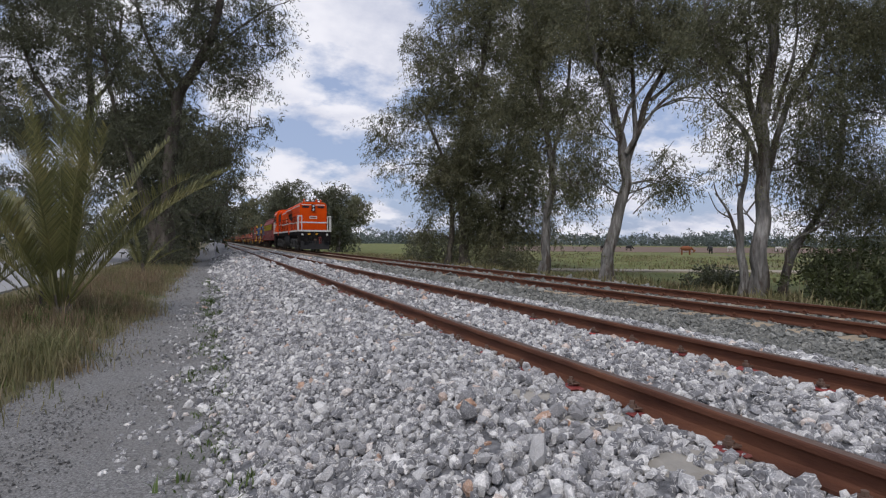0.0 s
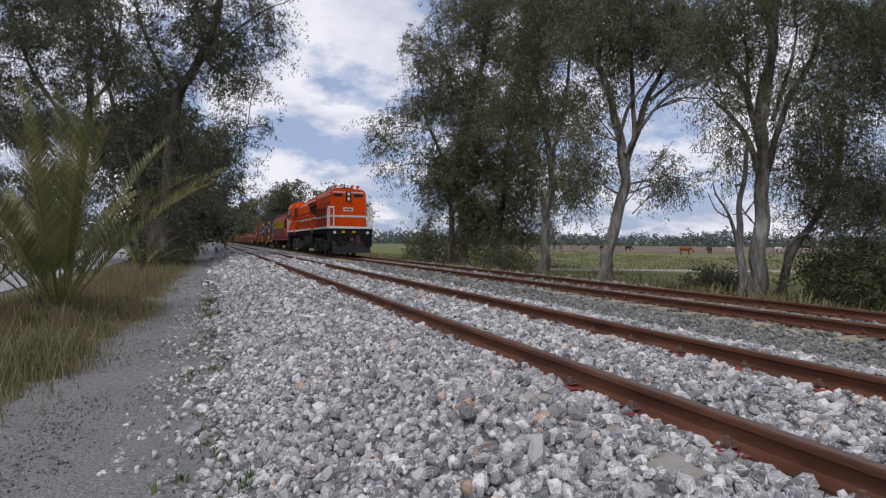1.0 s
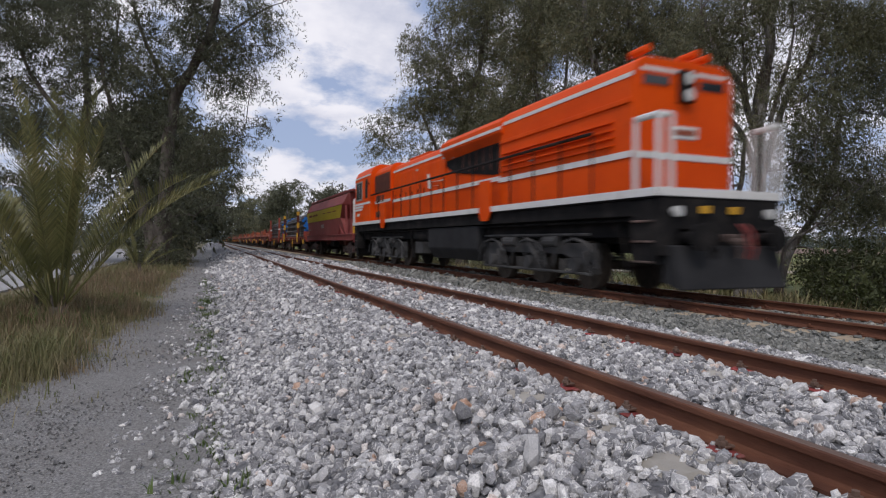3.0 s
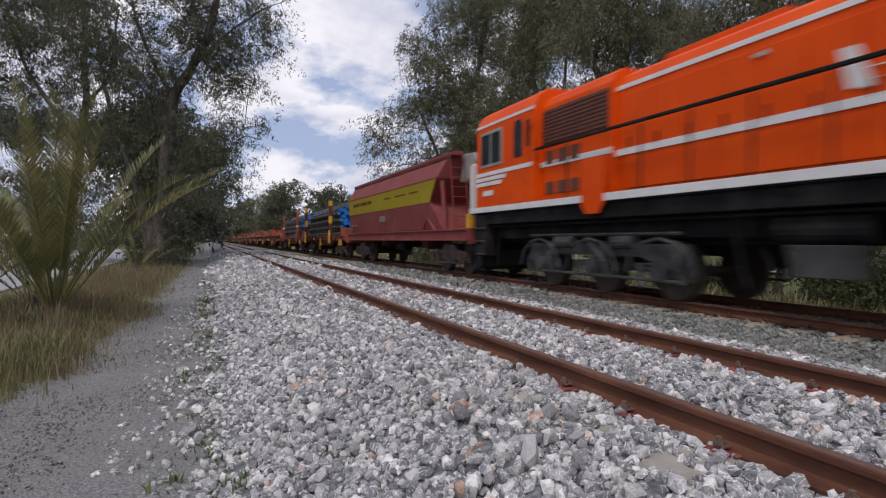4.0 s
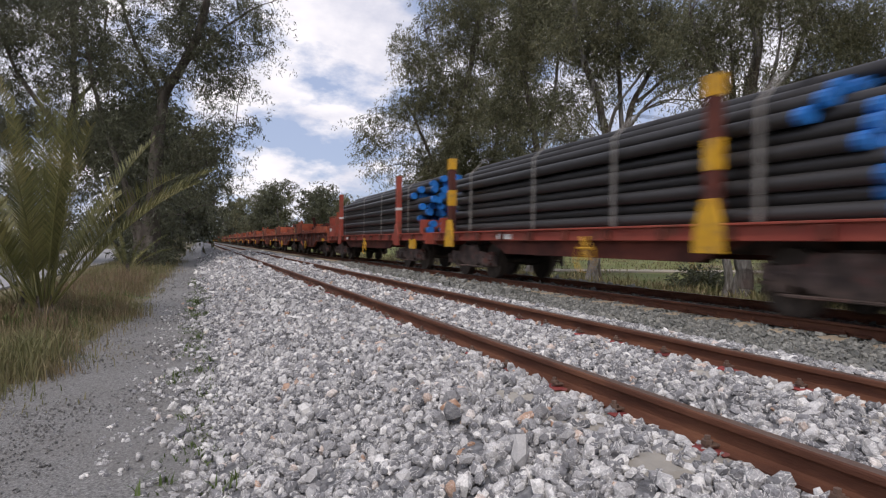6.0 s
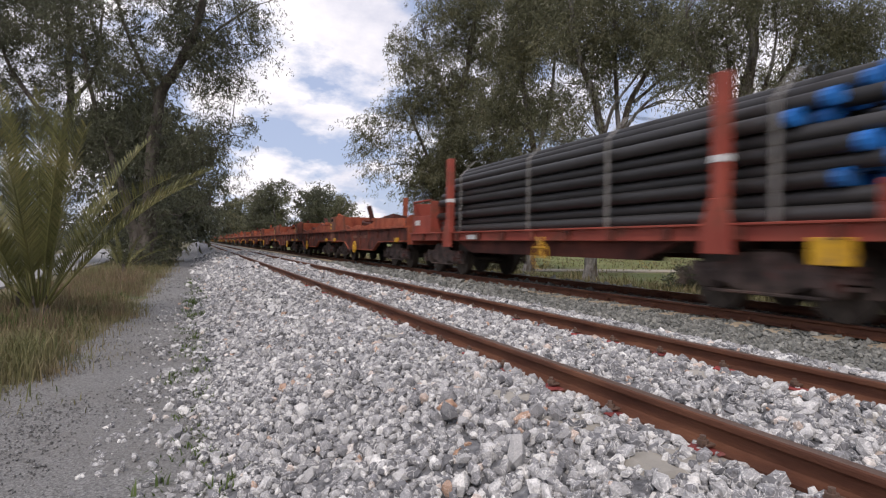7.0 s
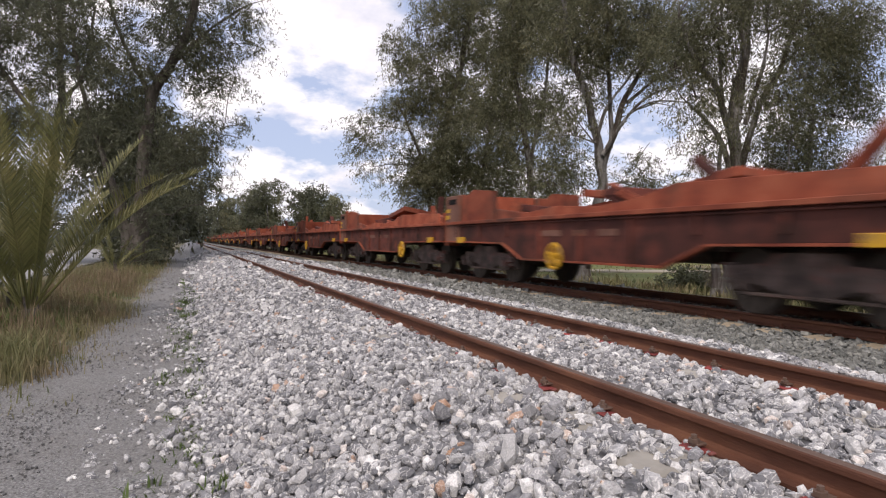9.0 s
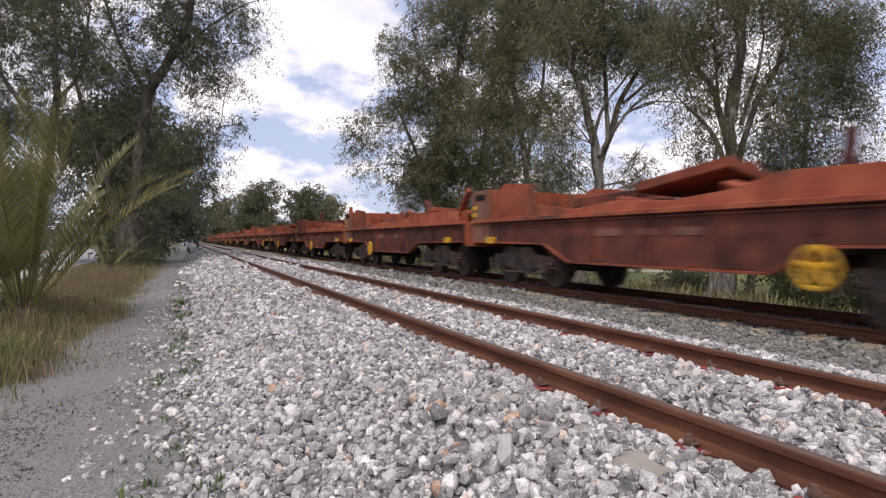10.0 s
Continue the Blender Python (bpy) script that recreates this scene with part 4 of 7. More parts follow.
    build_tree('full roadside tree with dense grey-green crown further down the line',
               [([(-2.9, 57, -0.2), (-2.6999999999999997, 57, 3.9), (-3.1999999999999997, 57.2, 7.8), (-3.48, 57, 11.7)], 0.32, 0.06)],
               [(-4.78, 57.22, 10.58, 2.09, 1.76), (-1.98, 58.71, 4.53, 2.41, 2.02), (-3.44, 55.63, 10.09, 2.22, 1.86), (-0.53, 57.16, 10.11, 2.21, 1.86), (-2.93, 55.95, 1.82, 1.67, 1.4), (-2.38, 53.23, 8.96, 2.46, 2.06), (-3.86, 60.13, 8.82, 2.48, 2.08), (-5.16, 58.94, 6.15, 2.62, 2.2), (-5.05, 55.74, 2.91, 2.01, 1.69)],
               22, density=0.51, per=40, leaf=(0.48, 0.17), clump=0.8, twig=0.03)

    build_tree('full roadside tree with dense grey-green crown further down the line',
               [([(-2.6, 70, -0.2), (-2.4, 70, 3.9), (-2.9, 70.2, 7.8), (-2.57, 70, 11.7)], 0.32, 0.06)],
               [(0.42, 68.94, 4.66, 2.43, 2.04), (-2.12, 72.6, 3.47, 2.16, 1.82), (-4.92, 71.86, 5.99, 2.6, 2.19), (0.34, 70.05, 10.84, 2.02, 1.69), (-3.19, 71.81, 11.8, 1.72, 1.45), (-1.94, 69.03, 4.78, 2.45, 2.06), (-3.44, 73.46, 8.19, 2.57, 2.16), (-2.03, 70.47, 11.43, 1.84, 1.54), (-1.15, 71.78, 5.31, 2.53, 2.13)],
               23, density=0.51, per=40, leaf=(0.48, 0.17), clump=0.8, twig=0.03, foliage=M_leaf_dark)

    build_tree('full roadside tree with dense grey-green crown further down the line',
               [([(-2.6, 86, -0.2), (-2.4, 86, 4.2), (-2.9, 86.2, 8.4), (-1.68, 86, 12.6)], 0.32, 0.06)],
               [(-3.75, 82.51, 4.33, 2.3, 1.93), (-3.97, 87.64, 12.91, 1.66, 1.39), (-3.19, 87.33, 6.14, 2.58, 2.17), (-3.48, 87.85, 9.74, 2.44, 2.05), (-0.62, 84.55, 4.63, 2.36, 1.98), (-3.94, 83.51, 7.89, 2.63, 2.21), (0.13, 83.83, 5.28, 2.47, 2.08), (-4.05, 84.44, 12.62, 1.75, 1.47), (0.45, 83.57, 8.99, 2.55, 2.14)],
               24, density=0.51, per=40, leaf=(0.48, 0.17), clump=0.8, twig=0.03)

    build_tree('full roadside tree with dense grey-green crown further down the line',
               [([(-2.8, 106, -0.2), (-2.5999999999999996, 106, 4.2), (-3.0999999999999996, 106.2, 8.4), (-2.06, 106, 12.6)], 0.32, 0.06)],
               [(-4.21, 105.2, 3.95, 2.21, 1.86), (-3.94, 106.71, 9.46, 2.49, 2.09), (-5.32, 107.05, 5.95, 2.56, 2.15), (-3.95, 106.81, 6.83, 2.63, 2.21), (-4.15, 105.2, 7.65, 2.64, 2.22), (-4.26, 108.82, 5.94, 2.56, 2.15), (-1.47, 103.79, 7.6, 2.64, 2.22), (-5.92, 108.83, 7.58, 2.64, 2.22), (-3.8, 105.61, 9.85, 2.42, 2.04)],
               25, density=0.51, per=40, leaf=(0.48, 0.17), clump=0.8, twig=0.03, foliage=M_leaf_dark)

    build_tree('full roadside tree with dense grey-green crown further down the line',
               [([(-3, 132, -0.2), (-2.8, 132, 4.5), (-3.3, 132.2, 9.0), (-3.38, 132, 13.5)], 0.32, 0.06)],
               [(-5.98, 131.64, 11.38, 2.27, 1.91), (-1.97, 130.9, 5.22, 2.4, 2.02), (-5.88, 132.07, 4.34, 2.23, 1.88), (-1.91, 134.3, 5.38, 2.43, 2.04), (-2.88, 130.23, 5.5, 2.45, 2.06), (0.81, 131.07, 8.76, 2.62, 2.2), (-6.11, 132.29, 8.38, 2.63, 2.21), (-2.01, 131.97, 13.58, 1.73, 1.45), (-5.27, 129.89, 5.52, 2.45, 2.06)],
               26, density=0.51, per=40, leaf=(0.48, 0.17), clump=0.8, twig=0.03)

    build_tree('full roadside tree with dense grey-green crown further down the line',
               [([(-3, 168, -0.2), (-2.8, 168, 4.5), (-3.3, 168.2, 9.0), (-3.15, 168, 13.5)], 0.32, 0.06)],
               [(-1.96, 165.56, 12.31, 2.06, 1.73), (-5.33, 170.1, 12.61, 1.99, 1.67), (-2.18, 171.15, 9.88, 2.52, 2.12), (-0.45, 165.79, 10.9, 2.36, 1.99), (-1.93, 166.86, 5.88, 2.5, 2.1), (-5.0, 170.05, 3.82, 2.12, 1.78), (-2.41, 169.08, 5.64, 2.47, 2.07), (-2.77, 166.9, 2.86, 1.88, 1.58), (-3.49, 166.47, 9.12, 2.6, 2.18)],
               27, density=0.51, per=40, leaf=(0.48, 0.17), clump=0.8, twig=0.03, foliage=M_leaf_dark)

    build_tree('full roadside tree with dense grey-green crown further down the line',
               [([(-3, 215, -0.2), (-2.8, 215, 4.5), (-3.3, 215.2, 9.0), (-2.54, 215, 13.5)], 0.32, 0.06)],
               [(-4.32, 214.47, 6.74, 2.59, 2.18), (-2.57, 212.81, 4.19, 2.2, 1.85), (-1.41, 212.9, 13.69, 1.7, 1.43), (-1.71, 218.41, 4.81, 2.33, 1.96), (-0.12, 215.48, 12.94, 1.9, 1.6), (-3.42, 216.49, 6.71, 2.59, 2.18), (-5.01, 214.87, 7.12, 2.62, 2.2), (-1.88, 212.96, 11.87, 2.17, 1.82), (-1.45, 214.97, 3.11, 1.94, 1.63)],
               28, density=0.51, per=40, leaf=(0.48, 0.17), clump=0.8, twig=0.03)

    build_tree('rounded tree behind the far track in the distance',
               [([(16.83, 83.65, -0.2), (17.03, 83.65, 3.3), (16.54, 83.86, 6.6), (16.33, 83.66, 9.9)], 0.32, 0.06)],
               [(18.54, 84.12, 1.77, 1.47, 1.23), (18.38, 84.99, 3.06, 1.82, 1.53), (15.19, 80.9, 5.06, 2.14, 1.79), (16.2, 84.83, 3.02, 1.81, 1.52), (16.25, 85.03, 2.0, 1.53, 1.29), (16.38, 82.21, 7.93, 1.94, 1.63), (15.08, 85.02, 7.78, 1.97, 1.65), (15.39, 84.47, 3.42, 1.9, 1.6), (15.16, 84.34, 6.51, 2.13, 1.79)],
               41, density=0.75, per=40, leaf=(0.48, 0.17), clump=0.8, twig=0.03, foliage=M_leaf_dark)

    build_tree('rounded tree behind the far track in the distance',
               [([(19.05, 93.61, -0.2), (19.25, 93.6, 3.0), (18.76, 93.81, 6.0), (18.8, 93.61, 9.0)], 0.32, 0.06)],
               [(21.61, 92.71, 6.04, 2.12, 1.78), (19.56, 94.32, 1.72, 1.51, 1.26), (20.5, 91.89, 6.91, 2.0, 1.68), (21.81, 93.91, 7.9, 1.77, 1.49), (19.34, 94.68, 2.72, 1.8, 1.52), (18.36, 95.7, 4.71, 2.14, 1.8), (18.6, 95.49, 2.37, 1.71, 1.43), (18.62, 95.36, 4.9, 2.15, 1.81), (19.32, 92.25, 5.36, 2.16, 1.81)],
               42, density=0.75, per=40, leaf=(0.48, 0.17), clump=0.8, twig=0.03)

    build_tree('rounded tree behind the far track in the distance',
               [([(15.4, 127.69, -0.2), (15.6, 127.69, 4.35), (15.1, 127.9, 8.7), (14.63, 127.71, 13.05)], 0.32, 0.06)],
               [(14.22, 126.78, 4.61, 2.66, 2.24), (13.58, 131.35, 9.53, 2.86, 2.4), (14.24, 127.42, 10.32, 2.72, 2.29), (12.55, 130.02, 4.77, 2.7, 2.26), (18.94, 128.94, 4.38, 2.61, 2.19), (14.03, 128.67, 2.71, 2.16, 1.81), (16.89, 125.31, 13.07, 1.98, 1.66), (12.0, 130.82, 6.98, 2.98, 2.51), (14.83, 126.73, 12.21, 2.25, 1.89)],
               43, density=0.37, per=40, leaf=(0.55, 0.19), clump=0.8, twig=0.03, foliage=M_leaf_dark)

    build_tree('rounded tree behind the far track in the distance',
               [([(16.12, 151.68, -0.2), (16.32, 151.68, 5.1), (15.83, 151.89, 10.2), (16.79, 151.67, 15.3)], 0.32, 0.06)],
               [(19.14, 153.91, 7.03, 2.9, 2.44), (14.07, 154.31, 7.48, 2.94, 2.47), (13.79, 153.25, 11.78, 2.78, 2.33), (18.83, 150.92, 7.94, 2.97, 2.5), (17.16, 152.54, 15.13, 2.03, 1.71), (20.03, 150.12, 10.91, 2.89, 2.43), (16.8, 154.36, 4.03, 2.37, 1.99), (12.35, 152.78, 5.65, 2.71, 2.27), (14.3, 148.76, 4.16, 2.4, 2.02)],
               44, density=0.37, per=40, leaf=(0.55, 0.19), clump=0.8, twig=0.03)

    build_tree('rounded tree behind the far track in the distance',
               [([(16.95, 189.67, -0.2), (17.15, 189.67, 5.7), (16.66, 189.88, 11.4), (17.93, 189.65, 17.1)], 0.32, 0.06)],
               [(15.12, 189.13, 3.57, 2.59, 2.18), (14.73, 190.54, 3.13, 2.47, 2.07), (17.97, 191.26, 11.91, 3.5, 2.94), (18.57, 187.51, 17.42, 2.29, 1.92), (13.25, 190.47, 6.68, 3.31, 2.78), (21.21, 188.92, 9.07, 3.58, 3.01), (16.33, 192.37, 4.1, 2.74, 2.3), (17.47, 192.75, 6.07, 3.2, 2.69), (14.28, 192.04, 3.52, 2.58, 2.17)],
               45, density=0.23, per=40, leaf=(0.65, 0.23), clump=0.8, twig=0.03, foliage=M_leaf_dark)

    build_tree('rounded tree behind the far track in the distance',
               [([(17.25, 239.68, -0.2), (17.45, 239.68, 6.3), (16.95, 239.89, 12.6), (17.82, 239.67, 18.9)], 0.32, 0.06)],
               [(15.47, 237.77, 15.35, 3.73, 3.13), (15.66, 243.73, 3.36, 2.85, 2.39), (11.47, 242.09, 10.27, 4.19, 3.52), (15.15, 239.63, 9.79, 4.16, 3.49), (16.95, 233.96, 8.07, 3.98, 3.34), (21.78, 242.99, 9.26, 4.12, 3.46), (16.01, 238.46, 7.67, 3.91, 3.29), (20.34, 240.56, 7.04, 3.8, 3.19), (20.67, 239.39, 7.8, 3.93, 3.31)],
               46, density=0.15, per=40, leaf=(0.76, 0.27), clump=0.8, twig=0.03)

    build_tree('rounded tree behind the far track in the distance',
               [([(17.0, 319.7, -0.2), (17.2, 319.7, 6.6), (16.7, 319.91, 13.2), (16.23, 319.72, 19.8)], 0.32, 0.06)],
               [(23.5, 318.48, 8.94, 5.2, 4.36), (14.97, 312.93, 14.11, 5.2, 4.37), (11.9, 322.9, 7.1, 4.82, 4.05), (16.97, 321.43, 4.51, 4.02, 3.38), (15.26, 325.42, 8.43, 5.11, 4.29), (20.06, 326.43, 7.53, 4.92, 4.13), (16.19, 326.13, 5.0, 4.19, 3.52), (16.93, 317.97, 17.81, 4.29, 3.6), (15.55, 315.93, 19.19, 3.81, 3.2)],
               47, density=0.08, per=40, leaf=(0.98, 0.35), clump=0.8, twig=0.03, foliage=M_leaf_dark)

    build_tree('eucalyptus beside the line',
               [([(15.08, 3.67, -0.2), (15.28, 3.67, 4.2), (14.79, 3.88, 8.4), (15.73, 3.66, 12.6)], 0.32, 0.06)],
               [(16.38, 6.33, 10.15, 2.04, 1.71), (15.66, 3.53, 12.89, 1.47, 1.23), (14.03, 2.61, 9.12, 1.95, 1.64), (16.09, 4.84, 12.61, 1.57, 1.32), (13.64, 4.14, 12.62, 1.56, 1.31), (14.74, 3.1, 7.1, 1.35, 1.13), (14.72, 1.99, 7.17, 1.38, 1.16), (13.44, 4.07, 10.79, 2.01, 1.68), (14.85, 2.41, 10.33, 2.04, 1.71)],
               61, density=0.75, per=40, leaf=(0.48, 0.17), clump=0.8, twig=0.03, foliage=M_leaf_dark)

    build_tree('eucalyptus beside the line',
               [([(15.37, -6.34, -0.2), (15.57, -6.34, 4.2), (15.07, -6.13, 8.4), (14.44, -6.32, 12.6)], 0.32, 0.06)],
               [(12.53, -6.08, 9.58, 2.01, 1.69), (14.3, -7.43, 10.43, 2.03, 1.71), (15.52, -5.39, 13.08, 1.39, 1.17), (15.03, -6.76, 13.36, 1.28, 1.08), (15.07, -8.87, 9.57, 2.01, 1.69), (16.21, -3.71, 8.37, 1.78, 1.5), (17.54, -5.71, 12.67, 1.55, 1.3), (16.8, -6.72, 13.29, 1.31, 1.1), (14.41, -5.64, 10.72, 2.01, 1.69)],
               62, density=0.75, per=40, leaf=(0.48, 0.17), clump=0.8, twig=0.03)


build_trees()


# ---- train ----
# A vehicle's own space: y runs back from its front end, z up from the rail tops, x across; it travels towards -y.
M_orange = material("orange loco paint", [(0.66, 0.062, 0.001), (0.77, 0.086, 0.002)], 0.9, 0.5, 0, 0.06, 30, stain=(0.44, 0.055, 0.006), stain_scale=1.4, stain_at=(0.58, 0.8), specular=0.12)
M_white = material("white paint", [(0.62, 0.61, 0.58), (0.74, 0.73, 0.70)], 2.5, 0.5, 0, 0.1, 40, stain=(0.42, 0.38, 0.33), stain_scale=3, stain_at=(0.6, 0.8))
M_black = material("dirty black running gear", [(0.007, 0.007, 0.007), (0.014, 0.013, 0.013), (0.034, 0.03, 0.027)], 2.5, 0.9, 0, 0.4, 25, specular=0.15)
M_gear = material("dusty brown running gear", [(0.03, 0.023, 0.02), (0.085, 0.06, 0.05), (0.2, 0.14, 0.12)], 3.0, 0.85, 0.05, 0.4, 25, stain=(0.17, 0.06, 0.045), stain_scale=1.6, stain_at=(0.55, 0.65))
M_tank = material("dark grey fuel tank", [(0.016, 0.016, 0.017), (0.034, 0.034, 0.035)], 1.5, 0.75, 0, 0.15, 20, specular=0.2)
M_loco_gear = material("grey dusty locomotive bogies", [(0.022, 0.022, 0.023), (0.055, 0.054, 0.053), (0.105, 0.10, 0.094)], 2.5, 0.7, 0.15, 0.4, 25)
M_wheel = material("wheel steel", [(0.05, 0.038, 0.03), (0.10, 0.08, 0.065)], 6, 0.6, 0.4, 0.2, 40)
M_glass = material("dark cab glass", [(0.02, 0.024, 0.03), (0.035, 0.04, 0.048)], 1.5, 0.08, 0, 0, specular=0.6)
M_grille = material("rusty brown grille", [(0.10, 0.035, 0.022), (0.16, 0.055, 0.033)], 4, 0.7, 0.1, 0.2, 40)
M_maroon = material("maroon wagon paint", [(0.19, 0.04, 0.036), (0.25, 0.06, 0.052)], 0.8, 0.65, 0, 0.15, 30, stain=(0.26, 0.10, 0.085), stain_scale=1.1, stain_at=(0.5, 0.85), specular=0.25)
M_yellow = material("yellow band paint", [(0.60, 0.47, 0.03), (0.68, 0.54, 0.045)], 0.9, 0.55, 0, 0.1, 30, stain=(0.36, 0.27, 0.05), stain_scale=1.2, stain_at=(0.6, 0.85))
M_yellow_mark = material("yellow marking paint", [(0.60, 0.31, 0.015), (0.68, 0.38, 0.025)], 3, 0.6, 0, 0.1, 30, stain=(0.3, 0.17, 0.06), stain_scale=5)
M_red_frame = material("faded red wagon paint", [(0.27, 0.05, 0.032), (0.37, 0.08, 0.05)], 1.5, 0.65, 0, 0.2, 30, stain=(0.17, 0.06, 0.035), stain_scale=1.6)
M_rust = material("rusted orange-brown steel", [(0.17, 0.037, 0.02), (0.29, 0.072, 0.035), (0.39, 0.118, 0.06)], 1.6, 0.85, 0.05, 0.4, 25, stain=(0.10, 0.04, 0.026), stain_scale=0.9, random_by="object", spread=0.22)
M_rust_dark = material("dark rusted steel", [(0.045, 0.017, 0.012), (0.09, 0.028, 0.02), (0.15, 0.046, 0.031)], 1.6, 0.85, 0.05, 0.4, 25, stain=(0.2, 0.052, 0.032), stain_scale=1.1, random_by="object", spread=0.25)
M_bracket = material("brown weathered bracket steel", [(0.13, 0.06, 0.042), (0.19, 0.09, 0.062), (0.25, 0.125, 0.09)], 1.8, 0.8, 0.05, 0.3, 25, stain=(0.24, 0.085, 0.045), stain_scale=1.3)
M_pipe = material("black coated steel pipe", [(0.022, 0.021, 0.021), (0.045, 0.042, 0.04)], 2, 0.45, 0.1, 0.15, 20, random_by="object", spread=0.4, stretch=(1, 0.3, 1), stain=(0.09, 0.065, 0.05), stain_scale=1.1, stain_at=(0.58, 0.75))
M_cap = material("blue plastic pipe cap", [(0.01, 0.10, 0.36), (0.025, 0.20, 0.55)], 4, 0.4, 0, 0.1, 30, random_by="object", spread=0.25)
M_strap = material("grey woven strap", [(0.34, 0.32, 0.29), (0.46, 0.43, 0.39)], 6, 0.8, 0, 0.2, 60)
M_hood_grey = material("grey hopper hatch steel", [(0.24, 0.23, 0.20), (0.33, 0.31, 0.28)], 2, 0.7, 0, 0.2, 30)
M_lens = material("lamp glass", [(0.55, 0.55, 0.52), (0.7, 0.7, 0.68)], 8, 0.15, 0, 0)
M_bars = material("dark red lettering", [(0.24, 0.06, 0.03), (0.30, 0.08, 0.04)], 5, 0.6, 0, 0)

MOVERS = []      # (vehicle, distance behind the train's front)
WHEELS = []      # (wheelset, wheel radius)


def to_scale(vehicle, rise=None):
    """Bring a vehicle's drawing to its true length (its bogies keep their shape), and its height through rise(z)."""
    done = set()
    for ob in vehicle.children:
        ob.location.y *= LENGTH
        if ob.name.startswith(("bogie", "pipe")):
            continue
        for q in [ob] + list(ob.children):
            if q.data in done or q.type != "MESH":
                continue
            done.add(q.data)
            for v in q.data.vertices:
                v.co.y *= LENGTH
                if rise:
                    v.co.z = rise(v.co.z)


def wheelset(parent, y, radius):
    bm = bmesh.new()
    add_cyl(bm, (-0.95, 0, 0), (0.95, 0, 0), 0.08, 10)
    for s in (-1, 1):
        add_cyl(bm, (s * 0.70, 0, 0), (s * 0.83, 0, 0), radius, 28)
        add_cyl(bm, (s * 0.66, 0, 0), (s * 0.70, 0, 0), radius + 0.028, 28)
        add_cyl(bm, (s * 0.83, 0, 0), (s * 0.90, 0, 0), 0.15, 12)
        for k in range(4):
            g = k * math.pi / 2 + 0.4
            add_cyl(bm, (s * 0.825, math.cos(g) * radius * 0.6, math.sin(g) * radius * 0.6), (s * 0.838, math.cos(g) * radius * 0.6, math.sin(g) * radius * 0.6), 0.05, 8)
    ob = part("wheelset", bm, M_wheel, parent, "steel wheels on a dark axle")
    ob.location = (0, y, radius)
    return ob


def bogie(parent, y, axles, radius, mat, heavy=False):
    """A frame with side beams, springs, axle boxes and brake blocks; the wheelsets are its parts."""
    bm = bmesh.new()
    span = axles[-1] - axles[0]
    xs = 1.0 if not heavy else 1.06
    for s in (-1, 1):
        x0, x1 = sorted((s * (xs - 0.06), s * (xs + 0.08)))
        hw = span / 2
        if heavy:
            add_prism(bm, [(-hw - 0.6, 0.62), (-hw - 0.5, 0.95), (hw + 0.5, 0.95), (hw + 0.6, 0.62), (hw + 0.3, 0.5), (hw - 0.5, 0.72), (-hw + 0.5, 0.72), (-hw - 0.3, 0.5)], "x", x0, x1)
        else:
            add_prism(bm, [(-hw - 0.32, 0.52), (-hw - 0.3, 0.66), (-hw + 0.35, 0.72), (-0.4, 0.86), (0.4, 0.86), (hw - 0.35, 0.72), (hw + 0.3, 0.66), (hw + 0.32, 0.52), (hw - 0.3, 0.42), (0.35, 0.32), (-0.35, 0.32), (-hw + 0.3, 0.42)], "x", x0, x1)
        for a in axles:
            add_box(bm, x0 - 0.03, x1 + 0.03, a - 0.15, a + 0.15, radius - 0.15, radius + 0.15, 0.03)
            add_cyl(bm, (s * (xs + 0.06), a, radius), (s * (xs + 0.15), a, radius), 0.11, 12)
            for d in ((-0.33, 0.33) if heavy else (-0.28, 0.28)):
                for k in range(4):
                    add_cyl(bm, (s * xs, a + d, 0.42 + k * 0.08), (s * xs, a + d, 0.47 + k * 0.08), 0.085, 10)
            add_box(bm, x0 - 0.02, x1 - 0.02, a - radius - 0.11, a - radius - 0.03, 0.33, 0.62, 0.02)
            add_box(bm, x0 - 0.02, x1 - 0.02, a + radius + 0.03, a + radius + 0.11, 0.33, 0.62, 0.02)
        if heavy:
            for a, b in zip(axles, axles[1:]):
                m = (a + b) / 2
                add_cyl(bm, (s * (xs + 0.1), m - 0.3, 0.98), (s * (xs + 0.1), m + 0.28, 0.98), 0.12, 12)
                add_cyl(bm, (s * (xs + 0.1), m + 0.28, 0.96), (s * (xs + 0.1), m + 0.62, 0.72), 0.035, 8)
            for a in axles:
                arc = [(s * (xs + 0.17), a + 0.78 * math.cos(g), 0.42 + 0.62 * math.sin(g)) for g in (0.05, 0.55, 1.05, 1.57, 2.1, 2.6, 3.1)]
                for q0, q1 in zip(arc, arc[1:]):
                    add_cyl(bm, q0, q1, 0.028, 7)
                add_cyl(bm, (s * (xs + 0.1), a, radius), (s * (xs + 0.2), a, radius), 0.16, 14)
                add_cyl(bm, (s * (xs + 0.14), a - 0.5, 0.3), (s * (xs + 0.14), a - 0.34, 0.78), 0.04, 6)
            add_cyl(bm, (s * (xs + 0.14), -hw - 0.5, 0.34), (s * (xs + 0.14), hw + 0.5, 0.34), 0.03, 6)
            add_cyl(bm, (s * (xs + 0.12), -hw - 0.45, 1.12), (s * (xs + 0.12), hw + 0.45, 1.12), 0.03, 8)
            add_cyl(bm, (s * (xs + 0.12), -0.35, 0.62), (s * (xs + 0.12), 0.15, 1.05), 0.055, 8)
        else:
            add_cyl(bm, (s * (xs + 0.1), -hw, 0.3), (s * (xs + 0.1), hw, 0.3), 0.025, 6)
    add_box(bm, -1.0, 1.0, -0.25, 0.25, 0.5, 0.9, 0.03)
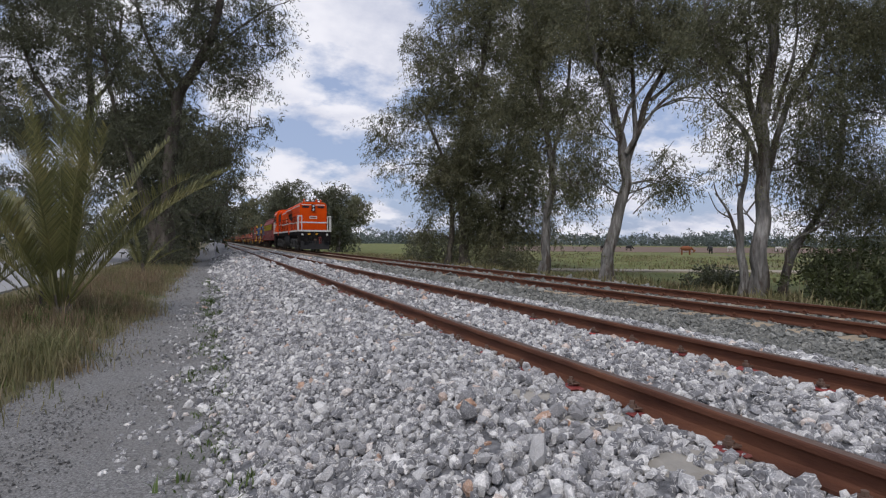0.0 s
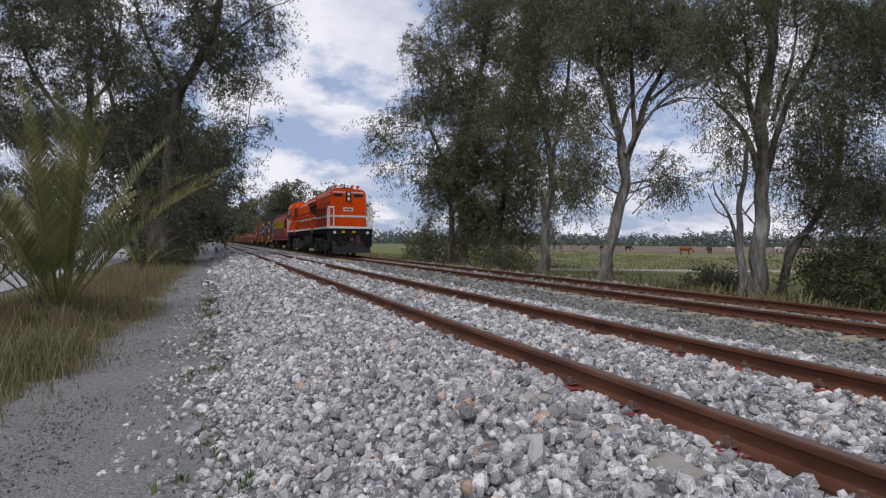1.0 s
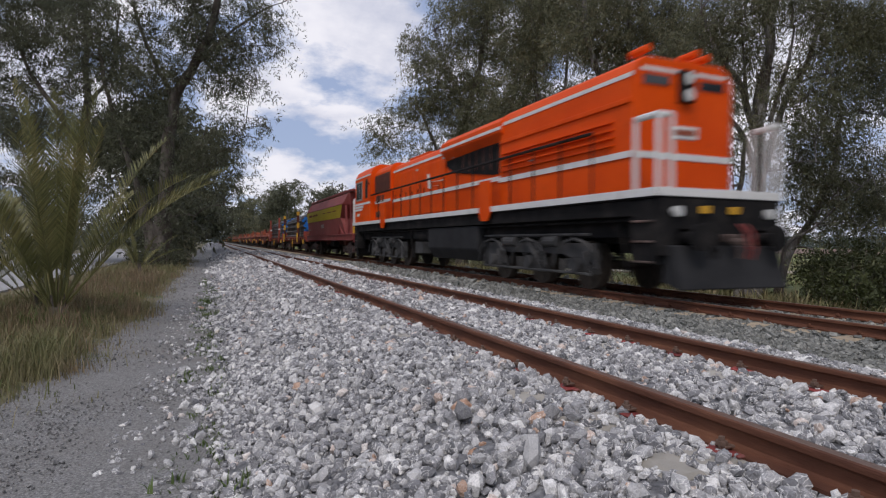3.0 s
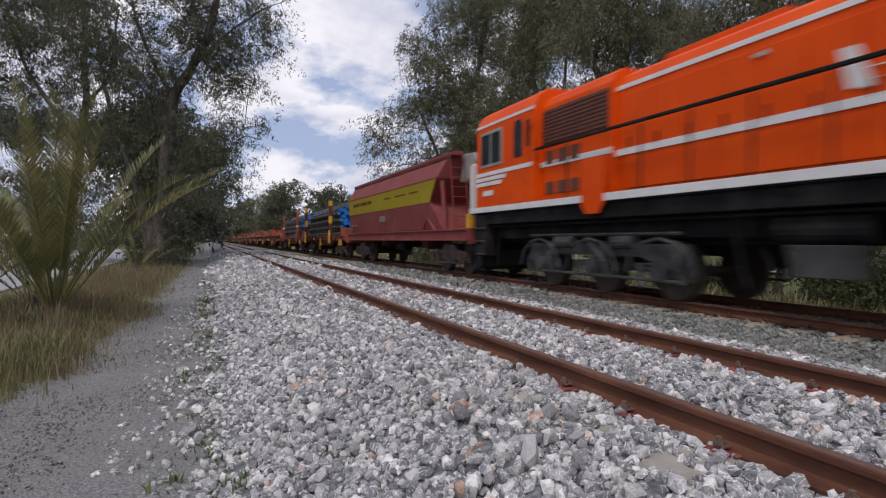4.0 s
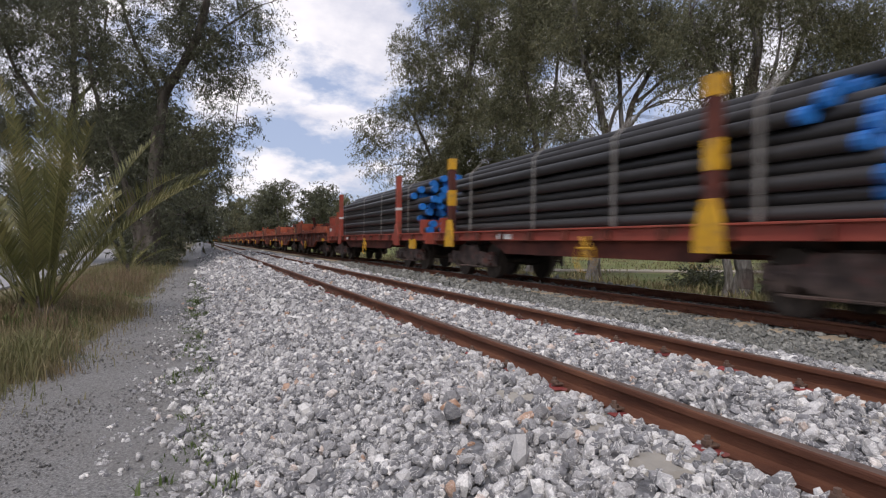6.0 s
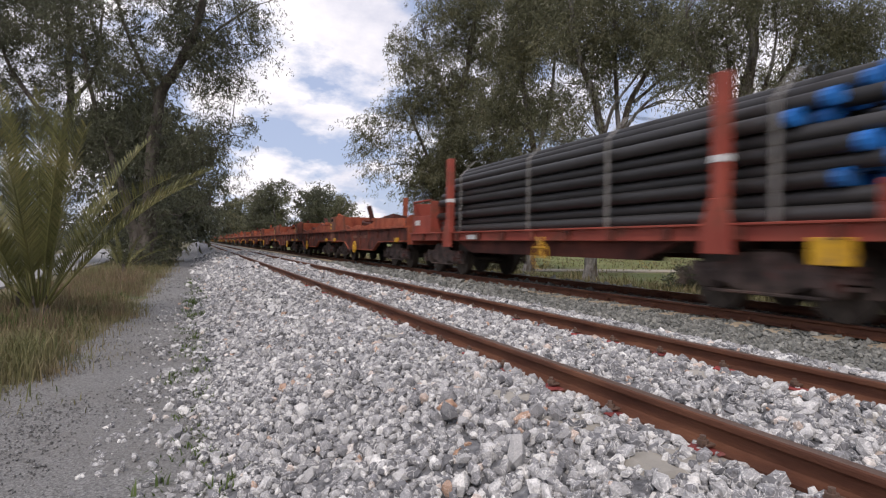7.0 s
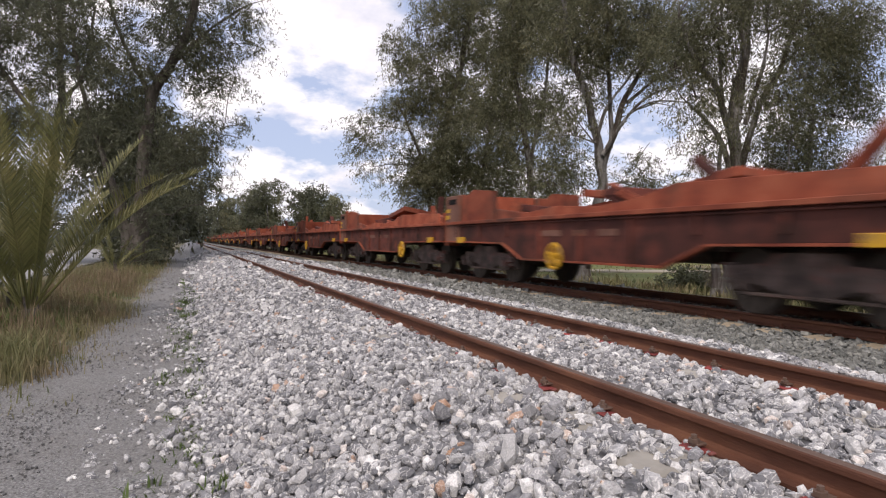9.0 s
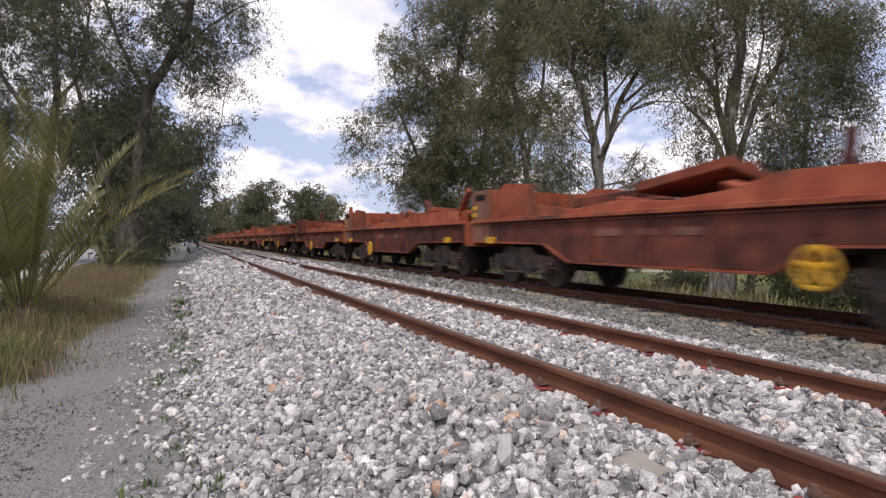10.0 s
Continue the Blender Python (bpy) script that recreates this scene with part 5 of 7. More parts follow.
    ob = part("bogie", bm, mat, parent)
    ob.location = (0, y, 0)
    return [(wheelset(ob, a, radius), radius) for a in axles]


def buffers(parent, y, out, mat):
    """A pair of side buffers and a screw coupling at one end."""
    for s in (-1, 1):
        bm = bmesh.new()
        add_box(bm, s * 0.87 - 0.17, s * 0.87 + 0.17, min(y, y - out * 0.05), max(y, y - out * 0.05) + 0.001, 0.88, 1.22, 0.02)
        add_cyl(bm, (s * 0.87, y, 1.05), (s * 0.87, y + out * 0.38, 1.05), 0.10, 14)
        add_cyl(bm, (s * 0.87, y + out * 0.36, 1.05), (s * 0.87, y + out * 0.42, 1.05), 0.22, 20)
        part("buffer", bm, mat, parent)
    bm = bmesh.new()
    add_box(bm, -0.06, 0.06, min(y, y + out * 0.3), max(y, y + out * 0.3), 0.98, 1.12, 0.02)
    add_cyl(bm, (-0.12, y + out * 0.3, 1.0), (0.12, y + out * 0.3, 1.0), 0.05, 8)
    add_cyl(bm, (0.0, y + out * 0.32, 1.0), (0.0, y + out * 0.36, 0.72), 0.03, 8)
    part("coupling", bm, M_gear, parent)


def hood_outline(hw, z0, z1, chamfer):
    return [(-hw, z0), (-hw, z1 - chamfer * 0.8), (-hw + chamfer * 0.35, z1 - chamfer * 0.3), (-hw + chamfer, z1), (hw - chamfer, z1), (hw - chamfer * 0.35, z1 - chamfer * 0.3), (hw, z1 - chamfer * 0.8), (hw, z0)]


def prism_part(name, outline, axis, c0, c1, mat, parent, label="", bevel=0.0):
    bm = bmesh.new()
    add_prism(bm, outline, axis, c0, c1)
    if bevel:
        bmesh.ops.bevel(bm, geom=bm.edges[:], offset=bevel, segments=1, affect="EDGES")
    return part(name, bm, mat, parent, label)


def build_loco():
    loco = tagged(empty("locomotive"), "orange diesel locomotive with white stripes and black running gear", "locomotive")
    # underframe and running boards
    box("underframe", (-1.34, 1.34, 0.12, 21.98, 1.42, 1.70), M_black, loco)
    box("running_board", (-1.40, 1.40, 0.0, 22.35, 1.70, 1.84), M_black, loco)
    for s in (-1, 1):
        box("sill_stripe", (s * 1.415 - 0.012, s * 1.415 + 0.012, 0.0, 22.35, 1.73, 1.87), M_white, loco, "white painted sill edge", 0.004)
    for y in (-0.014, 22.364):
        box("end_beam", (-1.40, 1.40, y - 0.014, y + 0.014, 1.73, 1.87), M_white, loco, "white painted end beam", 0.004)
    # hood
    prism_part("radiator_hood", hood_outline(1.17, 1.84, 3.86, 0.28), "y", 0.95, 6.2, M_orange, loco, "orange radiator end of the hood", 0.015)
    prism_part("long_hood", hood_outline(1.02, 1.84, 3.74, 0.26), "y", 6.2, 16.4, M_orange, loco, "", 0.012)
    prism_part("short_hood", hood_outline(1.14, 1.84, 3.82, 0.26), "y", 16.4, 18.95, M_orange, loco, "", 0.012)
    for s in (-1, 1):       # radiator wings over the hood side
        prism_part("radiator_wing", [(s * 1.0, 3.28), (s * 1.26, 3.46), (s * 1.24, 3.66), (s * 1.0, 3.8)], "y", 6.0, 10.3, M_orange, loco, "orange overhang above the radiator intake", 0.012)
        prism_part("radiator_intake", [(6.22, 2.7), (6.9, 2.7), (9.6, 2.95), (10.3, 3.15), (10.3, 3.28), (6.22, 3.34)], "x", s * 1.03 - 0.02, s * 1.03 + 0.02, M_black, loco, "dark radiator intake", 0.005)
        for k in range(6):
            rod("intake_bar", (s * 1.06, 6.5 + k * 0.48, 2.78 + k * 0.03), (s * 1.06, 6.5 + k * 0.48, 3.3), 0.012, M_grille, loco, "", 5)
        prism_part("radiator_ledge", [(1.0, 3.22), (6.15, 3.22), (6.15, 3.29), (1.0, 3.29)], "x", s * 1.185 - 0.025, s * 1.185 + 0.025, M_orange, loco, "", 0.008)
        for k in range(9):
            box("louvre", (s * 1.20 - 0.03, s * 1.20 + 0.03, 1.5, 6.0, 2.62 + k * 0.055, 2.645 + k * 0.055), M_orange, loco, bevel=0.004) if k % 2 else None
        y = 10.4
        while y < 16.0:     # engine doors
            box("engine_door", (s * 1.025 - 0.02, s * 1.025 + 0.02, y, y + 0.68, 1.95, 3.38), M_orange, loco, bevel=0.008)
            box("door_handle", (s * 1.055 - 0.012, s * 1.055 + 0.012, y + 0.56, y + 0.6, 2.6, 2.78), M_black, loco, bevel=0.003)
            y += 0.72
        box("hood_stripe", (s * 1.19 - 0.006, s * 1.19 + 0.006, 0.96, 6.2, 2.44, 2.55), M_white, loco, "white stripe", 0)
        box("hood_stripe", (s * 1.06 - 0.006, s * 1.06 + 0.006, 6.2, 16.4, 2.52, 2.63), M_white, loco, "white stripe", 0)
        box("hood_stripe", (s * 1.155 - 0.006, s * 1.155 + 0.006, 16.4, 18.95, 2.58, 2.69), M_white, loco, "white stripe", 0)
        box("roof_line", (s * 1.175 - 0.008, s * 1.175 + 0.008, 0.96, 6.0, 3.57, 3.63), M_white, loco, "thin white roof line", 0)
        box("roof_line", (s * 1.265 - 0.008, s * 1.265 + 0.008, 6.0, 10.3, 3.5, 3.56), M_white, loco, "thin white roof line", 0)
        box("roof_line", (s * 1.03 - 0.008, s * 1.03 + 0.008, 10.3, 16.4, 3.47, 3.53), M_white, loco, "thin white roof line", 0)
        # air intake grille with slats
        box("grille", (s * 1.155 - 0.02, s * 1.155 + 0.02, 16.5, 18.85, 2.98, 3.54), M_grille, loco, "rust-brown air intake grille")
        for k in range(9):
            box("grille_slat", (s * 1.18 - 0.012, s * 1.18 + 0.012, 16.5, 18.85, 3.0 + k * 0.06, 3.03 + k * 0.06), M_grille, loco, bevel=0)
        for k in range(3):
            for z in (2.62, 2.02):
                box("vent", (s * 1.15 - 0.014, s * 1.15 + 0.014, 17.45 + k * 0.48, 17.78 + k * 0.48, z, z + 0.24), M_grille, loco, bevel=0.006)
        for y in (6.55, 16.6):
            prism_part("drop_panel", [(y - 0.34, 2.5), (y + 0.34, 2.5), (y + 0.34, 1.68), (y + 0.2, 1.5), (y - 0.2, 1.5), (y - 0.34, 1.68)], "x", s * 1.43 - 0.02, s * 1.43 + 0.02, M_orange, loco, "orange panel hanging over the sill", 0.008)
        # swoosh mark on the side
        for i, (y0, y1, z0, z1) in enumerate(((10.4, 11.7, 2.84, 2.89), (10.9, 11.6, 2.74, 2.78), (11.7, 12.0, 2.70, 3.12))):
            prism_part("side_mark", [(y0, z0), (y1, z0 + 0.04), (y1 + 0.12, z1), (y0 + 0.2, z1 - 0.02)], "x", s * 1.062 - 0.003, s * 1.062 + 0.003, M_white, loco, "white painted mark")
        for y0, z0 in ((9.6, 3.3), (10.4, 3.36), (13.1, 3.28), (7.6, 3.52), (3.2, 2.9), (4.4, 2.75)):      # worn patches of bare primer
            prism_part("paint_patch", [(y0, z0), (y0 + 0.22, z0 + 0.01), (y0 + 0.26, z0 + 0.05), (y0 + 0.05, z0 + 0.06)], "x", s * (1.062 if y0 > 6.2 else 1.19) - 0.003, s * (1.062 if y0 > 6.2 else 1.19) + 0.003, M_strap, loco, "worn pale paint patch")
        # handrails along the running board
        for k in range(15):
            y = 1.9 + k * 1.12
            if k not in (4, 13):
                rod("handrail_post", (s * 1.36, y, 1.84), (s * 1.36, y, 2.86), 0.019, M_black, loco, seg=6)
        rod("handrail", (s * 1.36, 1.9, 2.9), (s * 1.36, 18.9, 2.9), 0.026, M_black, loco, seg=6)
    # front end
    box("front_stripe", (-1.16, 1.16, 0.93, 0.952, 2.44, 2.55), M_white, loco, "white stripe", 0)
    box("front_line", (-1.0, 1.0, 0.934, 0.953, 3.67, 3.72), M_white, loco, "thin white line", 0)
    box("headlight_box", (-0.16, 0.16, 0.84, 0.96, 3.28, 3.72), M_black, loco, "dark headlight housing")
    for z in (3.38, 3.61):
        rod("headlight", (0, 0.80, z), (0, 0.86, z), 0.09, M_lens, loco, "round headlight lens", 14)
    for s in (-1, 1):
        box("number_board", (s * 0.66 - 0.30, s * 0.66 + 0.30, 0.925, 0.955, 3.48, 3.62), M_glass, loco, "dark glass number board")
        box("number_board_frame", (s * 0.66 - 0.33, s * 0.66 + 0.33, 0.938, 0.958, 3.45, 3.65), M_orange, loco)
    box("name_plate", (-0.32, 0.32, 0.93, 0.955, 2.78, 2.96), M_white, loco, "white plate with a plain bar")
    box("plate_bar", (-0.25, 0.25, 0.922, 0.932, 2.83, 2.91), M_bars, loco, "", 0)
    box("nose_door", (-0.35, 0.35, 0.935, 0.956, 1.9, 2.40), M_orange, loco)
    for end, y, d in (("front", 0.0, 1), ("rear", 22.1, -1)):
        for s in (-1, 1):      # white grab rails at the corners
            for k, (x, yy) in enumerate(((1.37, 0.06), (1.37, 0.62), (1.1, 0.06)) if d > 0 else ((1.37, -0.2), (1.1, -0.2))):
                rod("grab_rail", (s * x, y + d * yy, 1.84), (s * x, y + d * yy, 2.92), 0.045, M_white, loco, "white grab rail", 10)
            if d > 0:
                rod("grab_rail", (s * 1.37, y + 0.06, 2.92), (s * 1.37, y + 0.62, 2.92), 0.045, M_white, loco, "white grab rail", 10)
            else:
                box("rear_shield", (s * 1.24 - 0.17, s * 1.24 + 0.17, y + 0.17, y + 0.21, 1.84, 2.92), M_white, loco, "white plate behind the cab")
            rod("grab_rail", (s * 1.37, y + (0.06 if d > 0 else 0.2), 2.92), (s * 1.1, y + (0.06 if d > 0 else 0.2), 2.92), 0.04, M_white, loco, "white grab rail", 10)
            box("step_well", (s * 1.18 - 0.2, s * 1.18 + 0.2, y + d * 0.1 if d > 0 else y - 0.7, y + 0.7 if d > 0 else y - 0.1, 0.6, 1.68), M_black, loco)
            for k in range(3):
                box("step", (s * 1.34 - 0.08, s * 1.34 + 0.08, min(y + d * 0.15, y + d * 0.65), max(y + d * 0.15, y + d * 0.65), 0.62 + k * 0.34, 0.66 + k * 0.34), M_gear, loco)
        box("pilot_plate", (-1.36, 1.36, min(y, y + d * 0.12), max(y, y + d * 0.12), 0.75, 1.70), M_black, loco)
        prism_part("plough", [(y + d * 0.1, 0.95), (y - d * 0.12, 0.9), (y - d * 0.3, 0.22), (y - d * 0.26, 0.2), (y + d * 0.12, 0.32)], "x", -1.2, 1.2, M_tank, loco, "scraped dark grey snow plough", 0.01)
        buffers(loco, y + d * 0.0, -d, M_black)
        for x in (-0.45, -0.33, 0.36, 0.5):
            bm = bmesh.new()
            for a, b in zip(((0, 0, 1.3), (0, -0.16, 1.15), (0, -0.22, 0.85)), ((0, -0.16, 1.15), (0, -0.22, 0.85), (0, -0.14, 0.65))):
                add_cyl(bm, (x, y + d * a[1], a[2]), (x, y + d * b[1], b[2]), 0.025, 6)
            part("brake_hose", bm, M_red_pad if x > 0 else M_black, loco)
        rod("marker_lamp", (-1.05, y, 1.48), (-1.05, y - d * 0.08, 1.48), 0.09, M_lens, loco, "round white marker lamp", 14)
        rod("marker_lamp", (1.05, y, 1.48), (1.05, y - d * 0.08, 1.48), 0.09, M_lens, loco, "round white marker lamp", 14)
        for x in (-0.6, 0.05):
            box("cock_handle", (x, x + 0.2, y - d * 0.09 - 0.02, y - d * 0.09 + 0.02, 1.45, 1.58), M_yellow_mark, loco, "yellow cock handle")
    # cab
    prism_part("cab", hood_outline(1.36, 1.84, 3.98, 0.42), "y", 18.95, 22.02, M_orange, loco, "orange driver's cab", 0.02)
    for s in (-1, 1):
        box("window_frame", (s * 1.362 - 0.02, s * 1.362 + 0.02, 20.5, 21.72, 2.80, 3.50), M_hood_grey, loco, "grey window frame", 0.01)
        for y in (20.57, 21.16):
            box("window_pane", (s * 1.385 - 0.008, s * 1.385 + 0.008, y, y + 0.5, 2.86, 3.44), M_glass, loco, "dark side window", 0.004)
        prism_part("door_window", [(19.45, 2.85), (19.85, 2.85), (19.85, 3.4), (19.78, 3.5), (19.52, 3.5), (19.45, 3.4)], "x", s * 1.375 - 0.012, s * 1.375 + 0.012, M_glass, loco, "dark door window with rounded top")
        box("cab_door", (s * 1.362 - 0.01, s * 1.362 + 0.01, 19.3, 20.0, 1.9, 3.58), M_orange, loco, "", 0.006)
        for z, y0 in ((2.62, 19.0), (2.50, 20.3), (2.38, 20.5)):
            box("cab_stripe", (s * 1.375 - 0.006, s * 1.375 + 0.006, y0, 22.03, z, z + 0.09), M_white, loco, "white stripe", 0)
        box("roof_line", (s * 1.365 - 0.008, s * 1.365 + 0.008, 18.95, 22.03, 3.60, 3.65), M_white, loco, "thin white roof line", 0)
        box("cab_plate", (s * 1.375 - 0.006, s * 1.375 + 0.006, 21.0, 21.55, 2.14, 2.26), M_white, loco, "white plate", 0)
        rod("mirror_arm", (s * 1.37, 19.15, 3.3), (s * 1.52, 18.95, 3.35), 0.02, M_black, loco, seg=6)
        box("mirror", (s * 1.53 - 0.02, s * 1.53 + 0.02, 18.86, 18.98, 2.95, 3.4), M_black, loco)
        box("rear_window", (s * 0.62 - 0.38, s * 0.62 + 0.38, 22.015, 22.035, 2.9, 3.45), M_glass, loco, "dark rear window")
    # roof
    for y in (2.2, 4.0, 5.6):
        rod("radiator_fan", (0, y, 3.84), (0, y, 3.96), 0.62, M_grille, loco, "round roof fan", 24)
    box("exhaust", (-0.3, 0.3, 11.0, 12.2, 3.7, 4.0), M_black, loco, "sooty exhaust stack")
    box("roof_box", (-0.6, 0.6, 13.2, 15.6, 3.7, 3.86), M_orange, loco)
    for x, y in ((-0.75, 1.3), (0.7, 1.35), (0.3, 1.2)):
        rod("horn", (x, y - 0.25, 4.0), (x, y + 0.25, 4.0), 0.06, M_orange, loco, "orange air horn", 10)
        rod("horn_foot", (x, y, 3.8), (x, y, 4.0), 0.05, M_orange, loco)
    # below the frame
    prism_part("fuel_tank", [(-1.3, 1.40), (-1.3, 0.75), (-1.05, 0.42), (1.05, 0.42), (1.3, 0.75), (1.3, 1.40)], "y", 7.3, 11.3, M_tank, loco, "dark grey fuel tank", 0.03)
    for s in (-1, 1):
        rod("air_reservoir", (s * 1.05, 11.6, 1.15), (s * 1.05, 12.9, 1.15), 0.2, M_black, loco, "", 16)
        rod("cable", (s * 1.2, 0.8, 1.36), (s * 1.2, 21.3, 1.36), 0.03, M_black, loco, "", 6)
        box("battery_box", (s * 1.2 - 0.15, s * 1.2 + 0.15, 11.7, 12.5, 0.55, 0.95), M_loco_gear, loco)
    box("centre_girder", (-0.75, 0.75, 0.4, 21.7, 0.95, 1.45), M_black, loco)
    for y0, y1 in ((0.9, 7.2), (13.2, 21.3)):
        for s in (-1, 1):
            box("apron", (s * 1.0 - 0.05, s * 1.0 + 0.05, y0, y1, 1.05, 1.45), M_black, loco)
            rod("sand_pipe", (s * 1.18, y0 + 0.4, 1.4), (s * 1.12, y0 + 0.15, 0.35), 0.03, M_black, loco, "", 6)
            rod("sand_pipe", (s * 1.18, y1 - 0.4, 1.4), (s * 1.12, y1 - 0.15, 0.35), 0.03, M_black, loco, "", 6)
    WHEELS.extend(bogie(loco, 4.6, (-1.85, 0, 1.85), 0.5, M_loco_gear, True) + bogie(loco, 16.95, (-1.85, 0, 1.85), 0.5, M_loco_gear, True))
    to_scale(loco, lambda z: z if z < 1.88 else z * 1.08 - 0.15 if z < 2.7 else 2.766 + (z - 2.7) * 1.33)
    MOVERS.append((loco, 0.0))


def loft(levels, mat, name, parent, label="", lo=0, hi=99, grow=0.0):
    """A hull from rectangles: (z, half width, y front, y back); only sides between levels lo..hi, closed at both ends."""
    bm = bmesh.new()
    rows = []
    for z, hw, y0, y1 in levels[lo:hi + 1]:
        hw, y0, y1 = hw + grow, y0 - grow, y1 + grow
        rows.append([bm.verts.new(p) for p in ((-hw, y0, z), (hw, y0, z), (hw, y1, z), (-hw, y1, z))])
    bm.faces.new(rows[0][::-1])
    bm.faces.new(rows[-1])
    for a, b in zip(rows, rows[1:]):
        for i in range(4):
            bm.faces.new((a[i], a[(i + 1) % 4], b[(i + 1) % 4], b[i]))
    bmesh.ops.recalc_face_normals(bm, faces=bm.faces)
    bmesh.ops.bevel(bm, geom=bm.edges[:], offset=0.012, segments=1, affect="EDGES")
    return part(name, bm, mat, parent, label)


def build_hopper():
    w = tagged(empty("hopper_wagon"), "maroon covered hopper wagon with a broad yellow band", "wagon")
    levels = [(1.36, 1.22, 2.6, 15.75), (2.25, 1.36, 3.45, 15.6), (2.98, 1.40, 2.75, 15.75), (3.55, 1.12, 2.6, 15.7), (3.72, 0.8, 2.6, 15.7)]
    loft(levels, M_maroon, "hopper_body", w)
    for s in (-1, 1):        # the yellow band, a thin sheet on the side
        bm = bmesh.new()
        x0, x1 = s * 1.371, s * 1.411
        vs = [bm.verts.new(p) for p in ((x0, 3.46, 2.26), (x0, 15.58, 2.26), (x1, 15.74, 2.98), (x1, 2.76, 2.98))]
        bm.faces.new(vs)
        bmesh.ops.solidify(bm, geom=bm.faces[:], thickness=0.008)
        part("yellow_band", bm, M_yellow, w, "yellow painted band")
        box("band_edge", (s * 1.405 - 0.02, s * 1.405 + 0.02, 2.76, 15.74, 2.97, 3.02), M_maroon, w, "", 0.006)
        for y0, y1 in ((4.6, 5.6), (6.0, 7.4), (8.0, 8.9), (11.0, 11.7), (11.85, 12.9), (13.0, 13.2), (13.3, 14.6)):      # lettering as plain bars
            bm = bmesh.new()
            f = lambda z: s * (1.371 + (z - 2.26) / 0.72 * 0.04 + 0.006)
            z0, z1 = (2.62, 2.76) if y0 > 9 else (2.66, 2.72)
            bm.faces.new([bm.verts.new(p) for p in ((f(z0), y0, z0), (f(z0), y1, z0), (f(z1), y1, z1), (f(z1), y0, z1))])
            bmesh.ops.solidify(bm, geom=bm.faces[:], thickness=0.004)
            part("lettering_bar", bm, M_bars, w, "dark red lettering bar")
        for y0, z0 in ((9.0, 1.95), (9.0, 1.87), (9.0, 1.79), (14.2, 1.7)):
            box("data_panel", (s * 1.325 - 0.012, s * 1.325 + 0.012, y0, y0 + 0.9, z0, z0 + 0.05), M_hood_grey, w, "small white data lines", 0)
        box("side_sill", (s * 1.30 - 0.06, s * 1.30 + 0.06, 0.35, 15.95, 1.02, 1.30), M_maroon, w, "maroon side sill")
        box("sill_flange", (s * 1.32 - 0.1, s * 1.32 + 0.1, 0.35, 15.95, 1.29, 1.34), M_maroon, w, "", 0.006)
        box("sill_flange", (s * 1.32 - 0.08, s * 1.32 + 0.08, 0.35, 15.95, 0.99, 1.03), M_maroon, w, "", 0.006)
        for a, b in (((1.25, 3.2, 1.3), (1.25, 4.3, 2.0)), ((1.25, 4.4, 1.3), (1.25, 3.5, 2.3)), ((1.25, 15.2, 1.3), (1.25, 14.6, 2.1)), ((1.2, 2.4, 1.3), (1.2, 2.75, 2.9))):
            rod("strut", (s * a[0], a[1], a[2]), (s * b[0], b[1], b[2]), 0.07, M_maroon, w, "", 6)
        rod("roof_rail", (s * 0.78, 2.4, 3.86), (s * 0.78, 15.8, 3.86), 0.014, M_maroon, w, "", 6)
        for k in range(8):
            rod("roof_rail_post", (s * 0.78, 2.5 + k * 1.88, 3.7), (s * 0.78, 2.5 + k * 1.88, 3.86), 0.012, M_maroon, w, "", 5)
        box("roof_walkway", (s * 0.84 - 0.2, s * 0.84 + 0.2, 2.3, 15.95, 3.68, 3.80), M_maroon, w, "dark maroon roof edge", 0.02)
        box("gutter", (s * 1.03 - 0.03, s * 1.03 + 0.03, 2.4, 15.9, 3.60, 3.66), M_rust_dark, w, "", 0.006)
        box("lamp_bracket", (s * 1.2 - 0.1, s * 1.2 + 0.1, 0.4, 0.55, 1.35, 1.75), M_yellow_mark, w, "yellow bracket")
    for k in range(4):
        rod("hatch", (0, 4.2 + k * 3.2, 3.7), (0, 4.2 + k * 3.2, 3.86), 0.42, M_hood_grey, w, "grey round roof hatch", 20)
    prism_part("filter_hood", [(1.75, 3.05), (1.6, 3.5), (1.75, 3.72), (2.85, 3.78), (2.85, 2.9), (2.3, 2.85)], "x", -0.55, 0.55, M_hood_grey, w, "grey sheet-metal hood on the end", 0.03)
    box("end_post", (-0.12, 0.12, 1.95, 2.2, 1.3, 3.0), M_hood_grey, w, "grey end post")
    for s in (-1, 1):
        rod("ladder_rail", (s * 0.25 - 0.8, 2.0, 1.3), (s * 0.25 - 0.8, 2.45, 3.6), 0.02, M_maroon, w, "", 6)
    for k in range(7):
        rod("ladder_rung", (-1.05, 2.02 + k * 0.06, 1.45 + k * 0.31), (-0.55, 2.02 + k * 0.06, 1.45 + k * 0.31), 0.014, M_maroon, w, "", 5)
    box("end_platform", (-1.3, 1.3, 0.35, 3.0, 1.3, 1.35), M_maroon, w)
    box("headstock", (-1.3, 1.3, 0.3, 0.45, 0.9, 1.34), M_maroon, w)
    box("headstock", (-1.3, 1.3, 15.85, 16.0, 0.9, 1.34), M_maroon, w)
    for y in (6.4, 9.4, 12.4):
        prism_part("discharge_chute", [(-0.6, 1.36), (0.6, 1.36), (0.28, 0.72), (-0.28, 0.72)], "x", -0.5, 0.5, M_rust_dark, w, "", 0.02).location = (0, y, 0)
    rod("brake_cylinder", (0.5, 7.2, 0.8), (0.5, 8.4, 0.8), 0.16, M_gear, w, "", 14)
